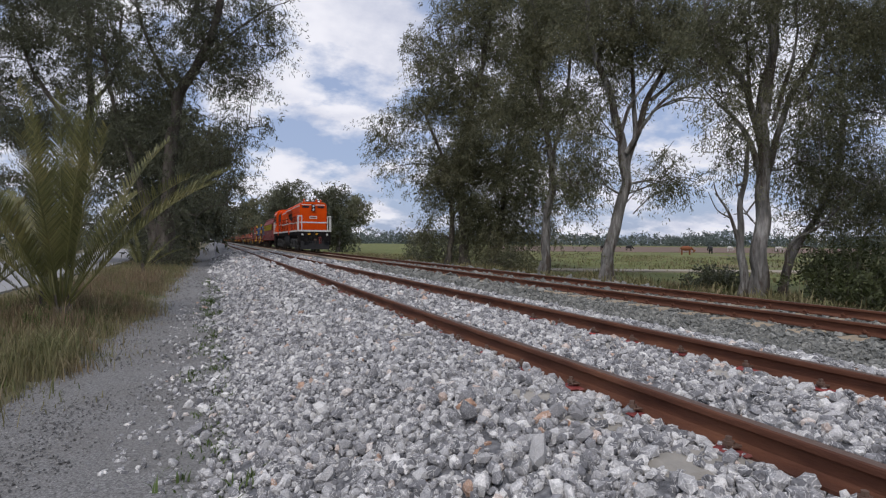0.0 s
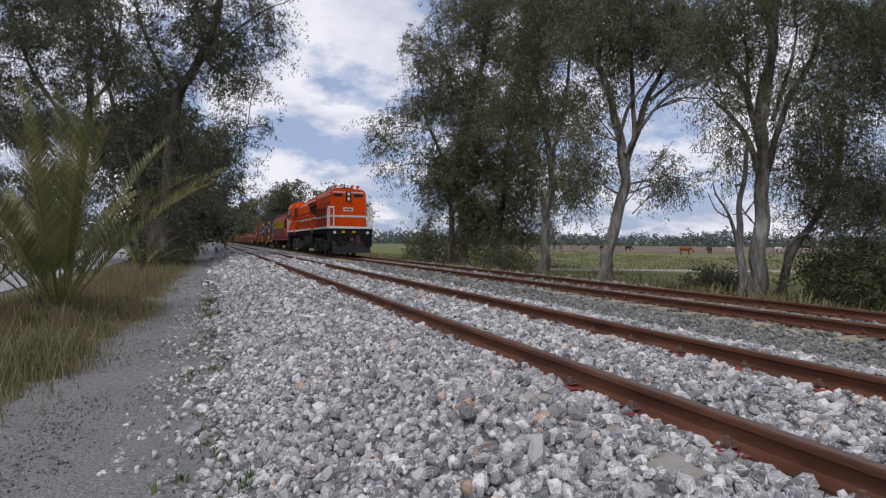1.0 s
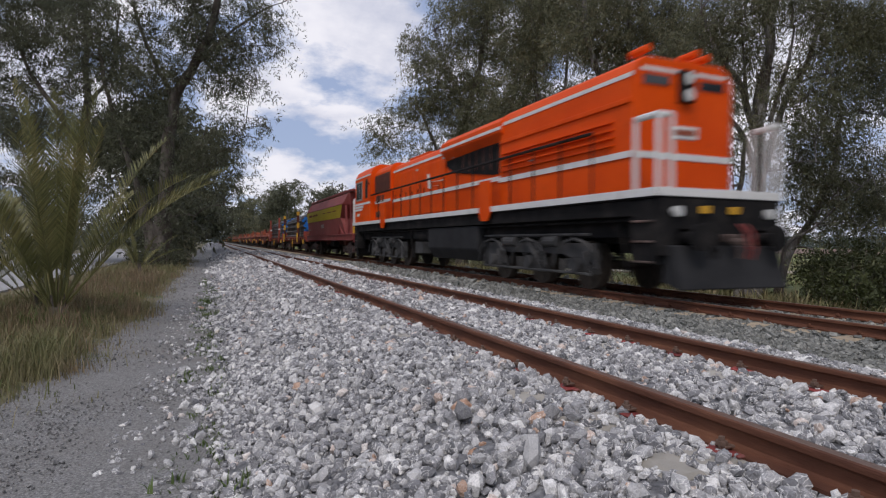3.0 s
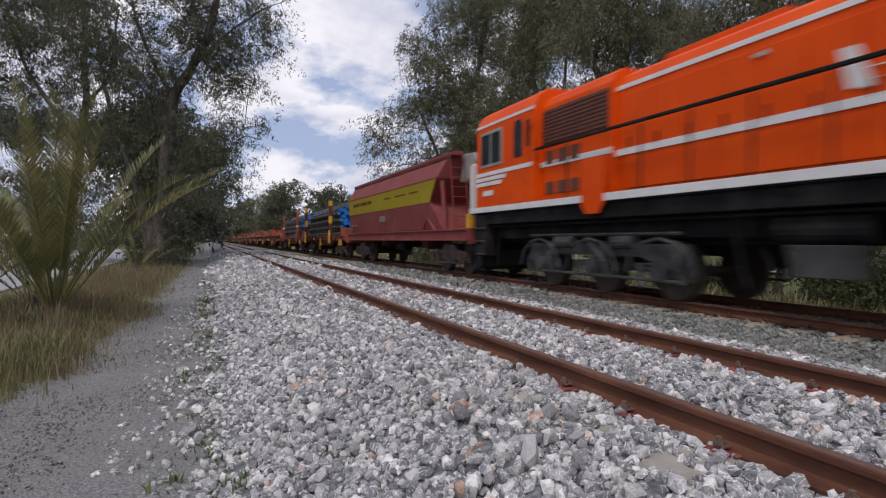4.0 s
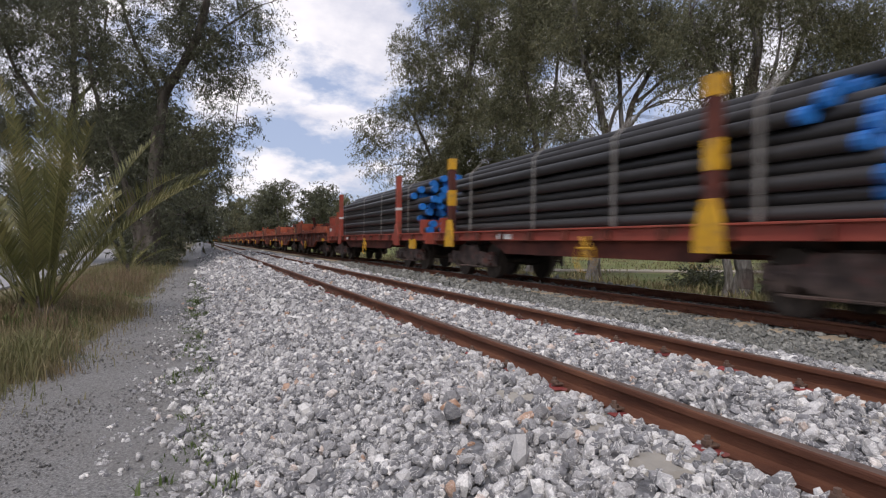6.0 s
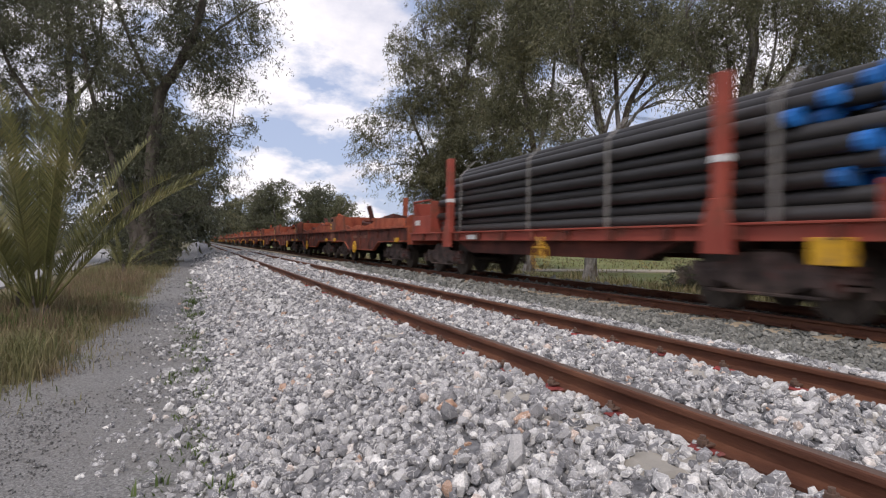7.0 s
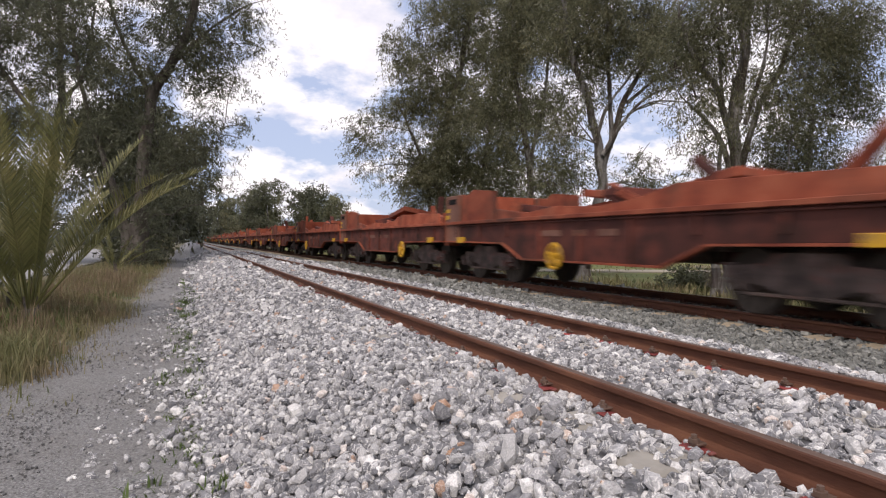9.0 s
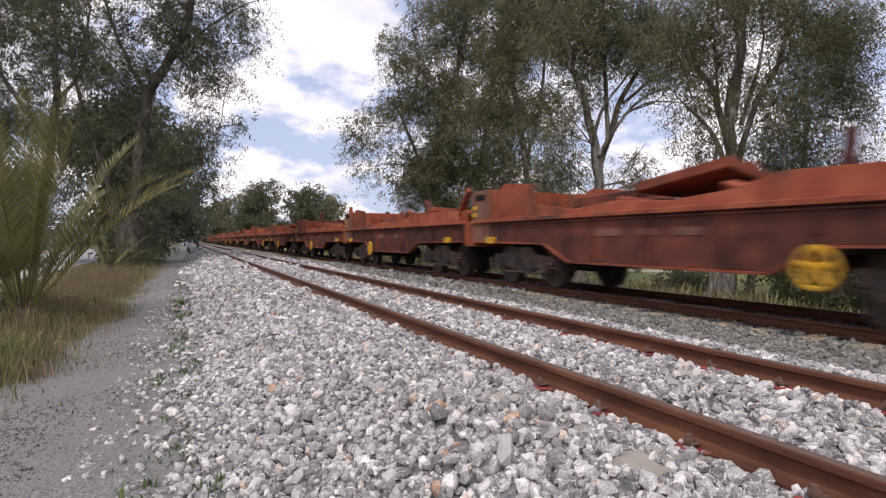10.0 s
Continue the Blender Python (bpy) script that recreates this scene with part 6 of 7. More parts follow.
    rod("brake_reservoir", (-0.8, 7.4, 0.78), (-0.8, 8.5, 0.78), 0.19, M_black, w, "", 14)
    buffers(w, 0.3, -1, M_gear)
    buffers(w, 16.0, 1, M_gear)
    WHEELS.extend(bogie(w, 2.3, (-0.9, 0.9), 0.46, M_gear) + bogie(w, 13.9, (-0.9, 0.9), 0.46, M_gear))
    to_scale(w)
    MOVERS.append((w, 21.45))


def build_flat_wagon(start, length, stakes, stake_mat, bulkhead, label, board):
    w = tagged(empty("flat_wagon"), label, "wagon", "pipe wagons")
    frame_mat = M_red_frame
    box("deck", (-1.28, 1.28, 0.1, length - 0.1, 1.18, 1.24), M_rust_dark, w)
    for s in (-1, 1):
        prism_part("side_sill", [(0.1, 1.24), (0.1, 1.0), (length - 0.1, 1.0), (length - 0.1, 1.24)], "x", s * 1.30 - 0.05, s * 1.30 + 0.05, frame_mat, w, "faded red side sill", 0.01)
        prism_part("truss_beam", [(3.6, 1.02), (4.6, 0.68), (length - 4.6, 0.68), (length - 3.6, 1.02)], "x", s * 1.12 - 0.05, s * 1.12 + 0.05, M_rust_dark, w, "", 0.01)
        box("sill_flange", (s * 1.32 - 0.1, s * 1.32 + 0.1, 0.1, length - 0.1, 1.215, 1.25), frame_mat, w, "", 0.006)
        y = 1.0
        while y < length - 0.6:
            box("lashing_bracket", (s * 1.40 - 0.04, s * 1.40 + 0.04, y, y + 0.1, 1.02, 1.2), M_rust_dark, w)
            y += 1.35
        for y in stakes:
            st = box("stake", (s * 1.36 - 0.09, s * 1.36 + 0.09, y - 0.11, y + 0.11, 1.15, 3.35), stake_mat, w, "", 0.015)
            prism_part("stake_foot", [(y - 0.28, 0.82), (y - 0.24, 1.25), (y - 0.12, 1.6), (y + 0.12, 1.6), (y + 0.24, 1.25), (y + 0.28, 0.82)], "x", s * 1.44 - 0.035, s * 1.44 + 0.035, M_yellow_mark if stake_mat is M_rust_dark else stake_mat, w, "", 0.01)
            bands = ((2.0, 2.45), (3.05, 3.36)) if stake_mat is M_rust_dark else ((2.1, 2.2),)
            for z0, z1 in bands:
                box("stake_band", (s * 1.36 - 0.097, s * 1.36 + 0.097, y - 0.117, y + 0.117, z0, z1), M_yellow_mark if stake_mat is M_rust_dark else M_white, w, "painted band on the stake", 0.004)
        bm = bmesh.new()
        yh = length * 0.46
        add_cyl(bm, (s * 1.44, yh, 0.70), (s * 1.47, yh, 0.70), 0.3, 20)
        bmesh.ops.delete(bm, geom=[f for f in bm.faces if len(f.verts) > 6], context="FACES")
        for k in range(3):
            g = k * math.pi / 3
            add_cyl(bm, (s * 1.455, yh + math.cos(g) * 0.25, 0.86 + math.sin(g) * 0.25), (s * 1.455, yh - math.cos(g) * 0.25, 0.86 - math.sin(g) * 0.25), 0.025, 6)
        part("brake_wheel", bm, M_yellow_mark, w, "yellow brake wheel")
        box("data_plate", (s * 1.36 - 0.006, s * 1.36 + 0.006, length * 0.66, length * 0.66 + 0.7, 1.04, 1.16), M_white, w, "white data plate", 0)
        box("yellow_step", (s * 1.36 - 0.05, s * 1.36 + 0.05, 0.9, 1.4, 0.72, 1.05), M_yellow_mark, w, "yellow shunter's step")
    box("headstock", (-1.3, 1.3, 0.0, 0.14, 0.88, 1.26), frame_mat, w)
    box("headstock", (-1.3, 1.3, length - 0.14, length, 0.88, 1.26), frame_mat, w)
    box("end_board", (-1.28, 1.28, board, board + 0.12, 1.24, 1.70), frame_mat, w, "low red end board")
    if bulkhead:
        box("bulkhead", (-1.3, 1.3, length - 1.9, length - 1.82, 1.24, 2.25), frame_mat, w, "red end bulkhead")
        box("bulkhead", (-1.3, 1.3, length - 0.28, length - 0.2, 1.24, 2.25), frame_mat, w, "red end bulkhead")
        for s in (-1, 1):
            box("bulkhead_side", (s * 1.3 - 0.03, s * 1.3 + 0.03, length - 1.9, length - 0.2, 1.24, 1.8), frame_mat, w, "", 0.006)
            box("bulkhead_label", (s * 1.335 - 0.006, s * 1.335 + 0.006, length - 0.95, length - 0.5, 1.5, 1.66), M_white, w, "white label", 0)
            rod("bulkhead_rail", (s * 1.3, length - 1.86, 2.28), (s * 1.3, length - 0.24, 2.28), 0.03, frame_mat, w, "", 6)
    else:
        box("end_board", (-1.25, 1.25, length - 0.5, length - 0.4, 1.24, 1.7), frame_mat, w, "low red end board")
    box("centre_sill", (-0.25, 0.25, 0.2, length - 0.2, 0.8, 1.18), M_gear, w)
    rod("brake_cylinder", (0.6, 6.0, 0.78), (0.6, 7.1, 0.78), 0.17, M_gear, w, "", 14)
    buffers(w, 0.02, -1, M_gear)
    buffers(w, length - 0.02, 1, M_gear)
    WHEELS.extend(bogie(w, 2.3, (-0.9, 0.9), 0.46, M_gear) + bogie(w, length - 2.3, (-0.9, 0.9), 0.46, M_gear))
    to_scale(w)
    MOVERS.append((w, start))


def build_pipes(start, y0, y1, seed):
    """A load of loose pipes with blue caps at the leading end, tied with straps."""
    rng = random.Random(seed)
    load = tagged(empty("pipe_load"), "stack of black steel pipes with blue end caps, strapped", "pipes", "pipe loads")
    r = 0.112
    bm = bmesh.new()
    bmesh.ops.create_cone(bm, cap_ends=True, segments=12, radius1=r, radius2=r, depth=1.0, matrix=Matrix.Rotation(math.pi / 2, 4, "X"))
    for f in bm.faces:
        f.smooth = len(f.verts) == 4
    first = part("pipe", bm, M_pipe, load)
    bm = bmesh.new()
    add_cyl(bm, (0, -0.02, 0), (0, 0.15, 0), r * 1.07, 12)
    cap = part("cap", bm, M_cap, first, "blue plastic end cap")
    first.location, first.scale = (0, (y0 + y1) / 2, 1.24 + r), (1, y1 - y0, 1)
    cap.matrix_parent_inverse = Matrix.Diagonal((1, 1 / (y1 - y0), 1, 1))
    cap.location = (0, -(y1 - y0) / 2, 0)
    n = 0
    for row in range(10):
        cols = 10 if row % 2 == 0 else 9
        for k in range(cols):
            if row >= 8 and (k < row - 6 or k >= cols - (row - 6)):
                continue
            x = (k - (cols - 1) / 2) * 0.238
            a = y0 + rng.uniform(0, 1) ** 1.2 * 1.4 + 0.12 * row * rng.random()
            b = y1 - rng.uniform(0, 0.8)
            za = 1.24 + r + row * 0.203 + rng.uniform(-0.015, 0.015)
            zb = 1.24 + r + row * 0.198 + rng.uniform(-0.015, 0.015)
            xa, xb = x + rng.uniform(-0.03, 0.03), x * 0.97 + rng.uniform(-0.03, 0.03)
            o = first if n == 0 else new("pipe", first.data)
            o.parent = load
            d = Vector((xb - xa, b - a, zb - za))
            o.location = ((xa + xb) / 2, (a + b) / 2, (za + zb) / 2)
            o.rotation_euler = (math.atan2(d.z, d.y), 0, -math.atan2(d.x, d.y))
            o.scale = (1, d.length, 1)
            c = cap if n == 0 else new("cap", cap.data)
            c.parent = o
            c.matrix_parent_inverse = Matrix.Identity(4)
            c.location, c.scale = (0, -0.5, 0), (1, 1 / d.length, 1)
            tagged(c, "blue plastic end cap")
            n += 1
    top = 1.24 + 8 * 0.2
    for y in (y0 + 2.0, (y0 + y1) / 2 - 1.5, (y0 + y1) / 2 + 1.2, y1 - 2.0):
        bm = bmesh.new()
        k = (y - y0) / (y1 - y0)
        zt = 1.30 + 10 * (0.203 - 0.005 * k)
        pts = [(-1.26, 1.25), (-1.24, zt - 0.45), (-0.8, zt - 0.02), (0.8, zt - 0.02), (1.24, zt - 0.45), (1.26, 1.25)]
        for (xa, za), (xb, zb) in zip(pts, pts[1:]):
            vs = [bm.verts.new(p) for p in ((xa, y - 0.05, za), (xb, y - 0.05 + 0.02, zb), (xb, y + 0.05 + 0.02, zb), (xa, y + 0.05, za))]
            bm.faces.new(vs)
        bmesh.ops.solidify(bm, geom=bm.faces[:], thickness=0.01)
        part("strap", bm, M_strap, load, "grey webbing strap")
    MOVERS.append((load, start))


def build_slab_wagon(length=12.9):
    w = tagged(empty("slab_wagon"), "rusted red-brown low-sided wagon with fish-belly sills", "wagon", "rusted wagons")
    box("deck", (-1.25, 1.25, 0.1, length - 0.1, 1.26, 1.32), M_rust_dark, w)
    for s in (-1, 1):
        prism_part("side_sill", [(0.1, 1.48), (0.1, 1.0), (3.4, 0.97), (4.3, 0.62), (length - 4.3, 0.62), (length - 3.4, 0.97), (length - 0.1, 1.0), (length - 0.1, 1.48)], "x", s * 1.30 - 0.04, s * 1.30 + 0.04, M_rust_dark, w, "deep rust-brown side sill", 0.008)
        box("top_flange", (s * 1.33 - 0.1, s * 1.33 + 0.1, 0.1, length - 0.1, 1.44, 1.52), M_rust, w, "", 0.008)
        box("mid_flange", (s * 1.33 - 0.05, s * 1.33 + 0.05, 0.1, length - 0.1, 1.38, 1.41), M_rust_dark, w, "", 0.004)
        prism_part("lower_flange", [(0.1, 1.0), (3.4, 0.97), (4.3, 0.62), (length - 4.3, 0.62), (length - 3.4, 0.97), (length - 0.1, 1.0), (length - 0.1, 0.96), (length - 3.42, 0.93), (length - 4.32, 0.58), (4.32, 0.58), (3.42, 0.93), (0.1, 0.96)], "x", s * 1.33 - 0.07, s * 1.33 + 0.07, M_rust, w, "", 0.004)
        for k in range(9):
            y = 0.8 + k * (length - 1.6) / 8
            z0 = 0.62 if 4.3 < y < length - 4.3 else 1.1
            box("stiffener", (s * 1.345 - 0.05, s * 1.345 + 0.05, y - 0.03, y + 0.03, z0, 1.45), M_rust_dark, w, "", 0.004)
        prism_part("side_plate", [(0.6, 1.52), (0.75, 1.82), (4.2, 1.9), (5.0, 1.72), (6.1, 1.64), (7.4, 1.72), (8.6, 1.62), (length - 2.9, 1.78), (length - 2.9, 1.52)], "x", s * 1.22 - 0.03, s * 1.22 + 0.03, M_rust, w, "orange-rusted side plate", 0.006)
        prism_part("box_plate", [(length - 2.9, 1.52), (length - 2.85, 2.22), (length - 1.6, 2.34), (length - 1.3, 2.2), (length - 0.95, 2.26), (length - 0.95, 1.52)], "x", s * 1.24 - 0.035, s * 1.24 + 0.035, M_rust, w, "tall orange-rusted side box", 0.006)
        box("end_bracket", (s * 1.25 - 0.13, s * 1.25 + 0.13, length - 0.95, length - 0.08, 0.95, 2.24), M_bracket, w, "brown end bracket", 0.02)
        box("bracket_slot", (s * 1.38 - 0.012, s * 1.38 + 0.012, length - 0.8, length - 0.3, 2.0, 2.14), M_black, w, "", 0)
        for z in (1.6, 1.78):
            box("yellow_mark", (s * 1.385 - 0.01, s * 1.385 + 0.01, length - 0.36, length - 0.14, z, z + 0.1), M_yellow_mark, w, "yellow paint mark", 0)
        for y in (0.9, length - 1.3):
            box("yellow_step", (s * 1.37 - 0.05, s * 1.37 + 0.05, y, y + 0.36, 0.94, 1.1), M_yellow_mark, w, "yellow step block")
        bm = bmesh.new()
        yh = 7.2
        rings = []               # the rim, with spokes and hub as its pieces
        for k in range(18):
            a0 = math.tau * k / 18
            ring = []
            for j in range(6):
                b = math.tau * j / 6
                r = 0.245 + 0.034 * math.cos(b)
                ring.append(bm.verts.new((s * 1.43 + 0.034 * math.sin(b), yh + r * math.cos(a0), 0.70 + r * math.sin(a0))))
            rings.append(ring)
        for k in range(18):
            for j in range(6):
                bm.faces.new((rings[k][j], rings[(k + 1) % 18][j], rings[(k + 1) % 18][(j + 1) % 6], rings[k][(j + 1) % 6]))
        bmesh.ops.recalc_face_normals(bm, faces=bm.faces[:])
        rim = part("brake_wheel", bm, M_yellow_mark, w, "round yellow spoked brake wheel")
        for k in range(5):
            a0 = math.tau * (k + 0.25) / 5
            rod("spoke", (s * 1.43, yh, 0.70), (s * 1.43, yh + 0.24 * math.cos(a0), 0.70 + 0.24 * math.sin(a0)), 0.034, M_yellow_mark, rim, "", 6)
        rod("hub", (s * 1.33, yh, 0.70), (s * 1.48, yh, 0.70), 0.07, M_yellow_mark, rim, "", 10)
        for y, ww in ((5.4, 0.5), (6.3, 0.35), (7.1, 0.7)):
            box("data_plate", (s * 1.345 - 0.006, s * 1.345 + 0.006, y, y + ww, 1.1, 1.22), M_bracket, w, "worn brown data plate", 0)
    box("headstock", (-1.3, 1.3, 0.0, 0.12, 0.86, 1.5), M_rust, w)
    box("headstock", (-1.3, 1.3, length - 0.12, length, 0.86, 1.5), M_rust, w)
    box("end_wall", (-1.25, 1.25, length - 0.8, length - 0.7, 1.5, 2.26), M_rust, w)
    box("end_wall", (-1.2, 1.2, 0.45, 0.53, 1.5, 1.82), M_rust, w)
    box("centre_sill", (-0.25, 0.25, 0.2, length - 0.2, 0.85, 1.26), M_gear, w)
    rod("brake_cylinder", (0.6, 5.0, 0.78), (0.6, 6.1, 0.78), 0.17, M_gear, w, "", 14)
    buffers(w, 0.02, -1, M_gear)
    buffers(w, length - 0.02, 1, M_gear)
    bogie(w, 2.1, (-0.9, 0.9), 0.46, M_gear)
    bogie(w, length - 2.1, (-0.9, 0.9), 0.46, M_gear)
    to_scale(w)
    return w


def build_scrap(seed, length=12.9):
    """Rusty plates, beams and stakes lying on a wagon's deck."""
    rng = random.Random(seed)
    load = tagged(empty("scrap_load"), "rusty steel plates and bent beams lying on a wagon", "scrap steel", "scrap loads")
    for k in range(7):
        bm = bmesh.new()
        L, W, T = rng.uniform(1.3, 2.8), rng.uniform(0.9, 2.0), rng.uniform(0.08, 0.22)
        y = 1.4 + k * 1.25 + rng.uniform(-0.2, 0.2)
        add_prism(bm, [(-W / 2, -L / 2), (W / 2 - 0.2, -L / 2 + rng.uniform(0, 0.3)), (W / 2, L / 2 - rng.uniform(0, 0.5)), (-W / 2 + rng.uniform(0, 0.3), L / 2)], "z", -T / 2, T / 2)
        bmesh.ops.bevel(bm, geom=bm.edges[:], offset=0.015, segments=1, affect="EDGES")
        o = part("plate", bm, M_rust if k % 3 else M_rust_dark, load)
        tilt = rng.uniform(-8, 8)
        o.matrix_basis = pose(rng.uniform(-0.25, 0.25), min(y, length - 2.6), 1.5 + 0.07 * k % 0.3 + rng.uniform(0.02, 0.22), tilt, rng.uniform(-9, 9), rng.uniform(-15, 15))
    for k in range(4):
        bm = bmesh.new()
        L = rng.uniform(0.7, 1.5)
        add_box(bm, -0.08, 0.08, -0.06, 0.06, 0, L, 0.015)
        add_box(bm, -0.1, 0.1, -0.1, -0.06, 0, L, 0.01)
        o = part("beam", bm, M_rust_dark if k % 2 else M_rust, load)
        o.matrix_basis = pose(rng.uniform(-1.0, 0.9), rng.uniform(1.2, 6.5), 1.5, rng.uniform(-75, 60), rng.uniform(-25, 25), 0)
    bm = bmesh.new()
    add_box(bm, -1.15, 1.15, 0.6, length - 0.85, 1.31, 1.5, 0.03)
    part("slab", bm, M_rust, load)
    to_scale(load)
    return load


def build_train():
    build_loco()
    build_hopper()
    build_flat_wagon(37.7, 15.3, (4.1, 13.7), M_rust_dark, False, "flat wagon with brown and yellow stakes under pipes", 1.4)
    build_pipes(37.7, 1.3, 14.15, 3)
    build_flat_wagon(53.1, 16.0, (2.75, 12.45), M_red_frame, True, "faded red flat wagon with tall red stakes", 0.55)
    build_pipes(53.1, -0.1, 13.5, 4)
    proto = build_slab_wagon()
    loads = [build_scrap(s) for s in (1, 2, 3)]
    starts = [68.8, 81.15, 93.6] + [106.4 + 12.94 * k for k in range(22)]
    for i, s in enumerate(starts):
        w = proto if i == 0 else copy_thing(proto, Matrix.Identity(4))
        l = loads[i] if i < 3 else copy_thing(loads[(i * 5 + i // 3) % 3], Matrix.Identity(4))
        for c in w.children:
            if c.name.startswith("brake_wheel"):
                c.location.y = (0.0, 0.0, -3.45, 1.3)[i % 4]
        MOVERS.extend([(w, s), (l, s)])
        if i < 6:
            WHEELS.extend((c, 0.46) for c in w.children_recursive if c.name.startswith("wheelset"))


def motions():
    """The train runs at a steady speed along the far track; its wheels roll."""
    for ob, s in MOVERS:
        walk(ob, [(k * 0.5, pose(XT, FRONT + s - SPEED * k * 0.5, Z3)) for k in range(21)])
    for ob, r in WHEELS:
        x, y, z = ob.location
        walk(ob, [(k / 30, pose(x, y, z, math.degrees(SPEED * k / 30 / r))) for k in range(301)])


build_train()


# ---- palm, grass, field ----
def build_palm(x, y, scale, fronds, seed, label):
    rng = random.Random(seed)
    palm = tagged(empty("palm", Matrix.Translation((x, y, section(x)))), label, "palm")
    foot = Tubes()
    foot.add([Vector((0, 0, -0.1)), Vector((0.02, 0, 0.25)), Vector((0, 0.02, 0.5))], 0.15 * scale, 0.1 * scale, 10, 0.4)
    foot.make("stump", M_bark_dark, palm, "stubby fibrous palm stump")
    for k in range(fronds):
        az = k * 2.399 + rng.uniform(-0.3, 0.3)
        lift = math.radians(rng.uniform(52, 86) if k > fronds * 0.3 else rng.uniform(36, 60))
        L = scale * rng.uniform(2.5, 3.7)
        d = Vector((math.cos(az) * math.cos(lift), math.sin(az) * math.cos(lift), math.sin(lift)))
        pts, p = [], Vector((math.cos(az) * 0.12, math.sin(az) * 0.12, 0.3))
        n = 26
        for i in range(n):
            pts.append(p.copy())
            p = p + d * (L / n)
            d = (d + Vector((0, 0, -0.014 - 0.05 * (i / n) ** 2)) ).normalized()
        rib = Tubes()
        rib.add(pts, 0.022 * scale, 0.004, 5)
        verts, faces = list(rib.v), list(rib.f)
        up = Vector((0, 0, 1))
        for i in range(5, n):
            t = (pts[min(i + 1, n - 1)] - pts[i - 1]).normalized()
            side = t.cross(up)
            side = side.normalized() if side.length > 0.05 else Vector((-math.sin(az), math.cos(az), 0))
            nor = side.cross(t).normalized()
            w = 0.36 * scale * math.sin(math.pi * min(1.0, 0.18 + 0.78 * (i - 4) / (n - 4))) ** 0.7
            for h in (0.0, 0.33, 0.67):
                q = pts[i].lerp(pts[min(i + 1, n - 1)], h)
                for s in (-1, 1):
                    e = (side * s * 0.62 + t * 0.78 + nor * 0.4 + Vector((rng.uniform(-0.1, 0.1), rng.uniform(-0.1, 0.1), rng.uniform(-0.12, 0.08)))).normalized() * w * rng.uniform(0.8, 1.1)
                    b = len(verts)
                    hw = t * 0.0105 * scale
                    verts += [q - hw, q + e * 0.5 - hw * 1.3, q + e, q + e * 0.5 + hw * 1.3, q + hw]
                    faces.append((b, b + 1, b + 2, b + 3, b + 4))
        ob = mesh_object("frond", verts, faces, M_palm)
        ob.parent = palm
    return palm


def blades(name, spots, heights, mat, seed, label, category, width=0.012, lean=0.5, parent=None):
    rng = np.random.default_rng(seed)
    n = len(spots)
    p = np.asarray(spots, float)
    h = np.asarray(heights, float)[:, None]
    a = rng.uniform(0, 2 * np.pi, n)
    out = np.stack([np.cos(a), np.sin(a), np.zeros(n)], 1) * rng.uniform(0.1, lean, n)[:, None]
    side = np.stack([-np.sin(a), np.cos(a), np.zeros(n)], 1) * width * rng.uniform(0.6, 1.4, n)[:, None]
    up = np.array([0, 0, 1.0])
    m = p + (out * 0.35 + up * 0.6) * h
    t = p + (out + up * 0.92) * h
    v = np.stack([p - side, p + side, m + side * 0.7, t, m - side * 0.7], 1).reshape(-1, 3)
    f = (np.array([(0, 1, 2), (0, 2, 4), (4, 2, 3)])[None] + 5 * np.arange(n)[:, None, None]).reshape(-1, 3)
    ob = quads_mesh(name, v, f, mat)
    return tagged(ob, label, category, kind="stuff")


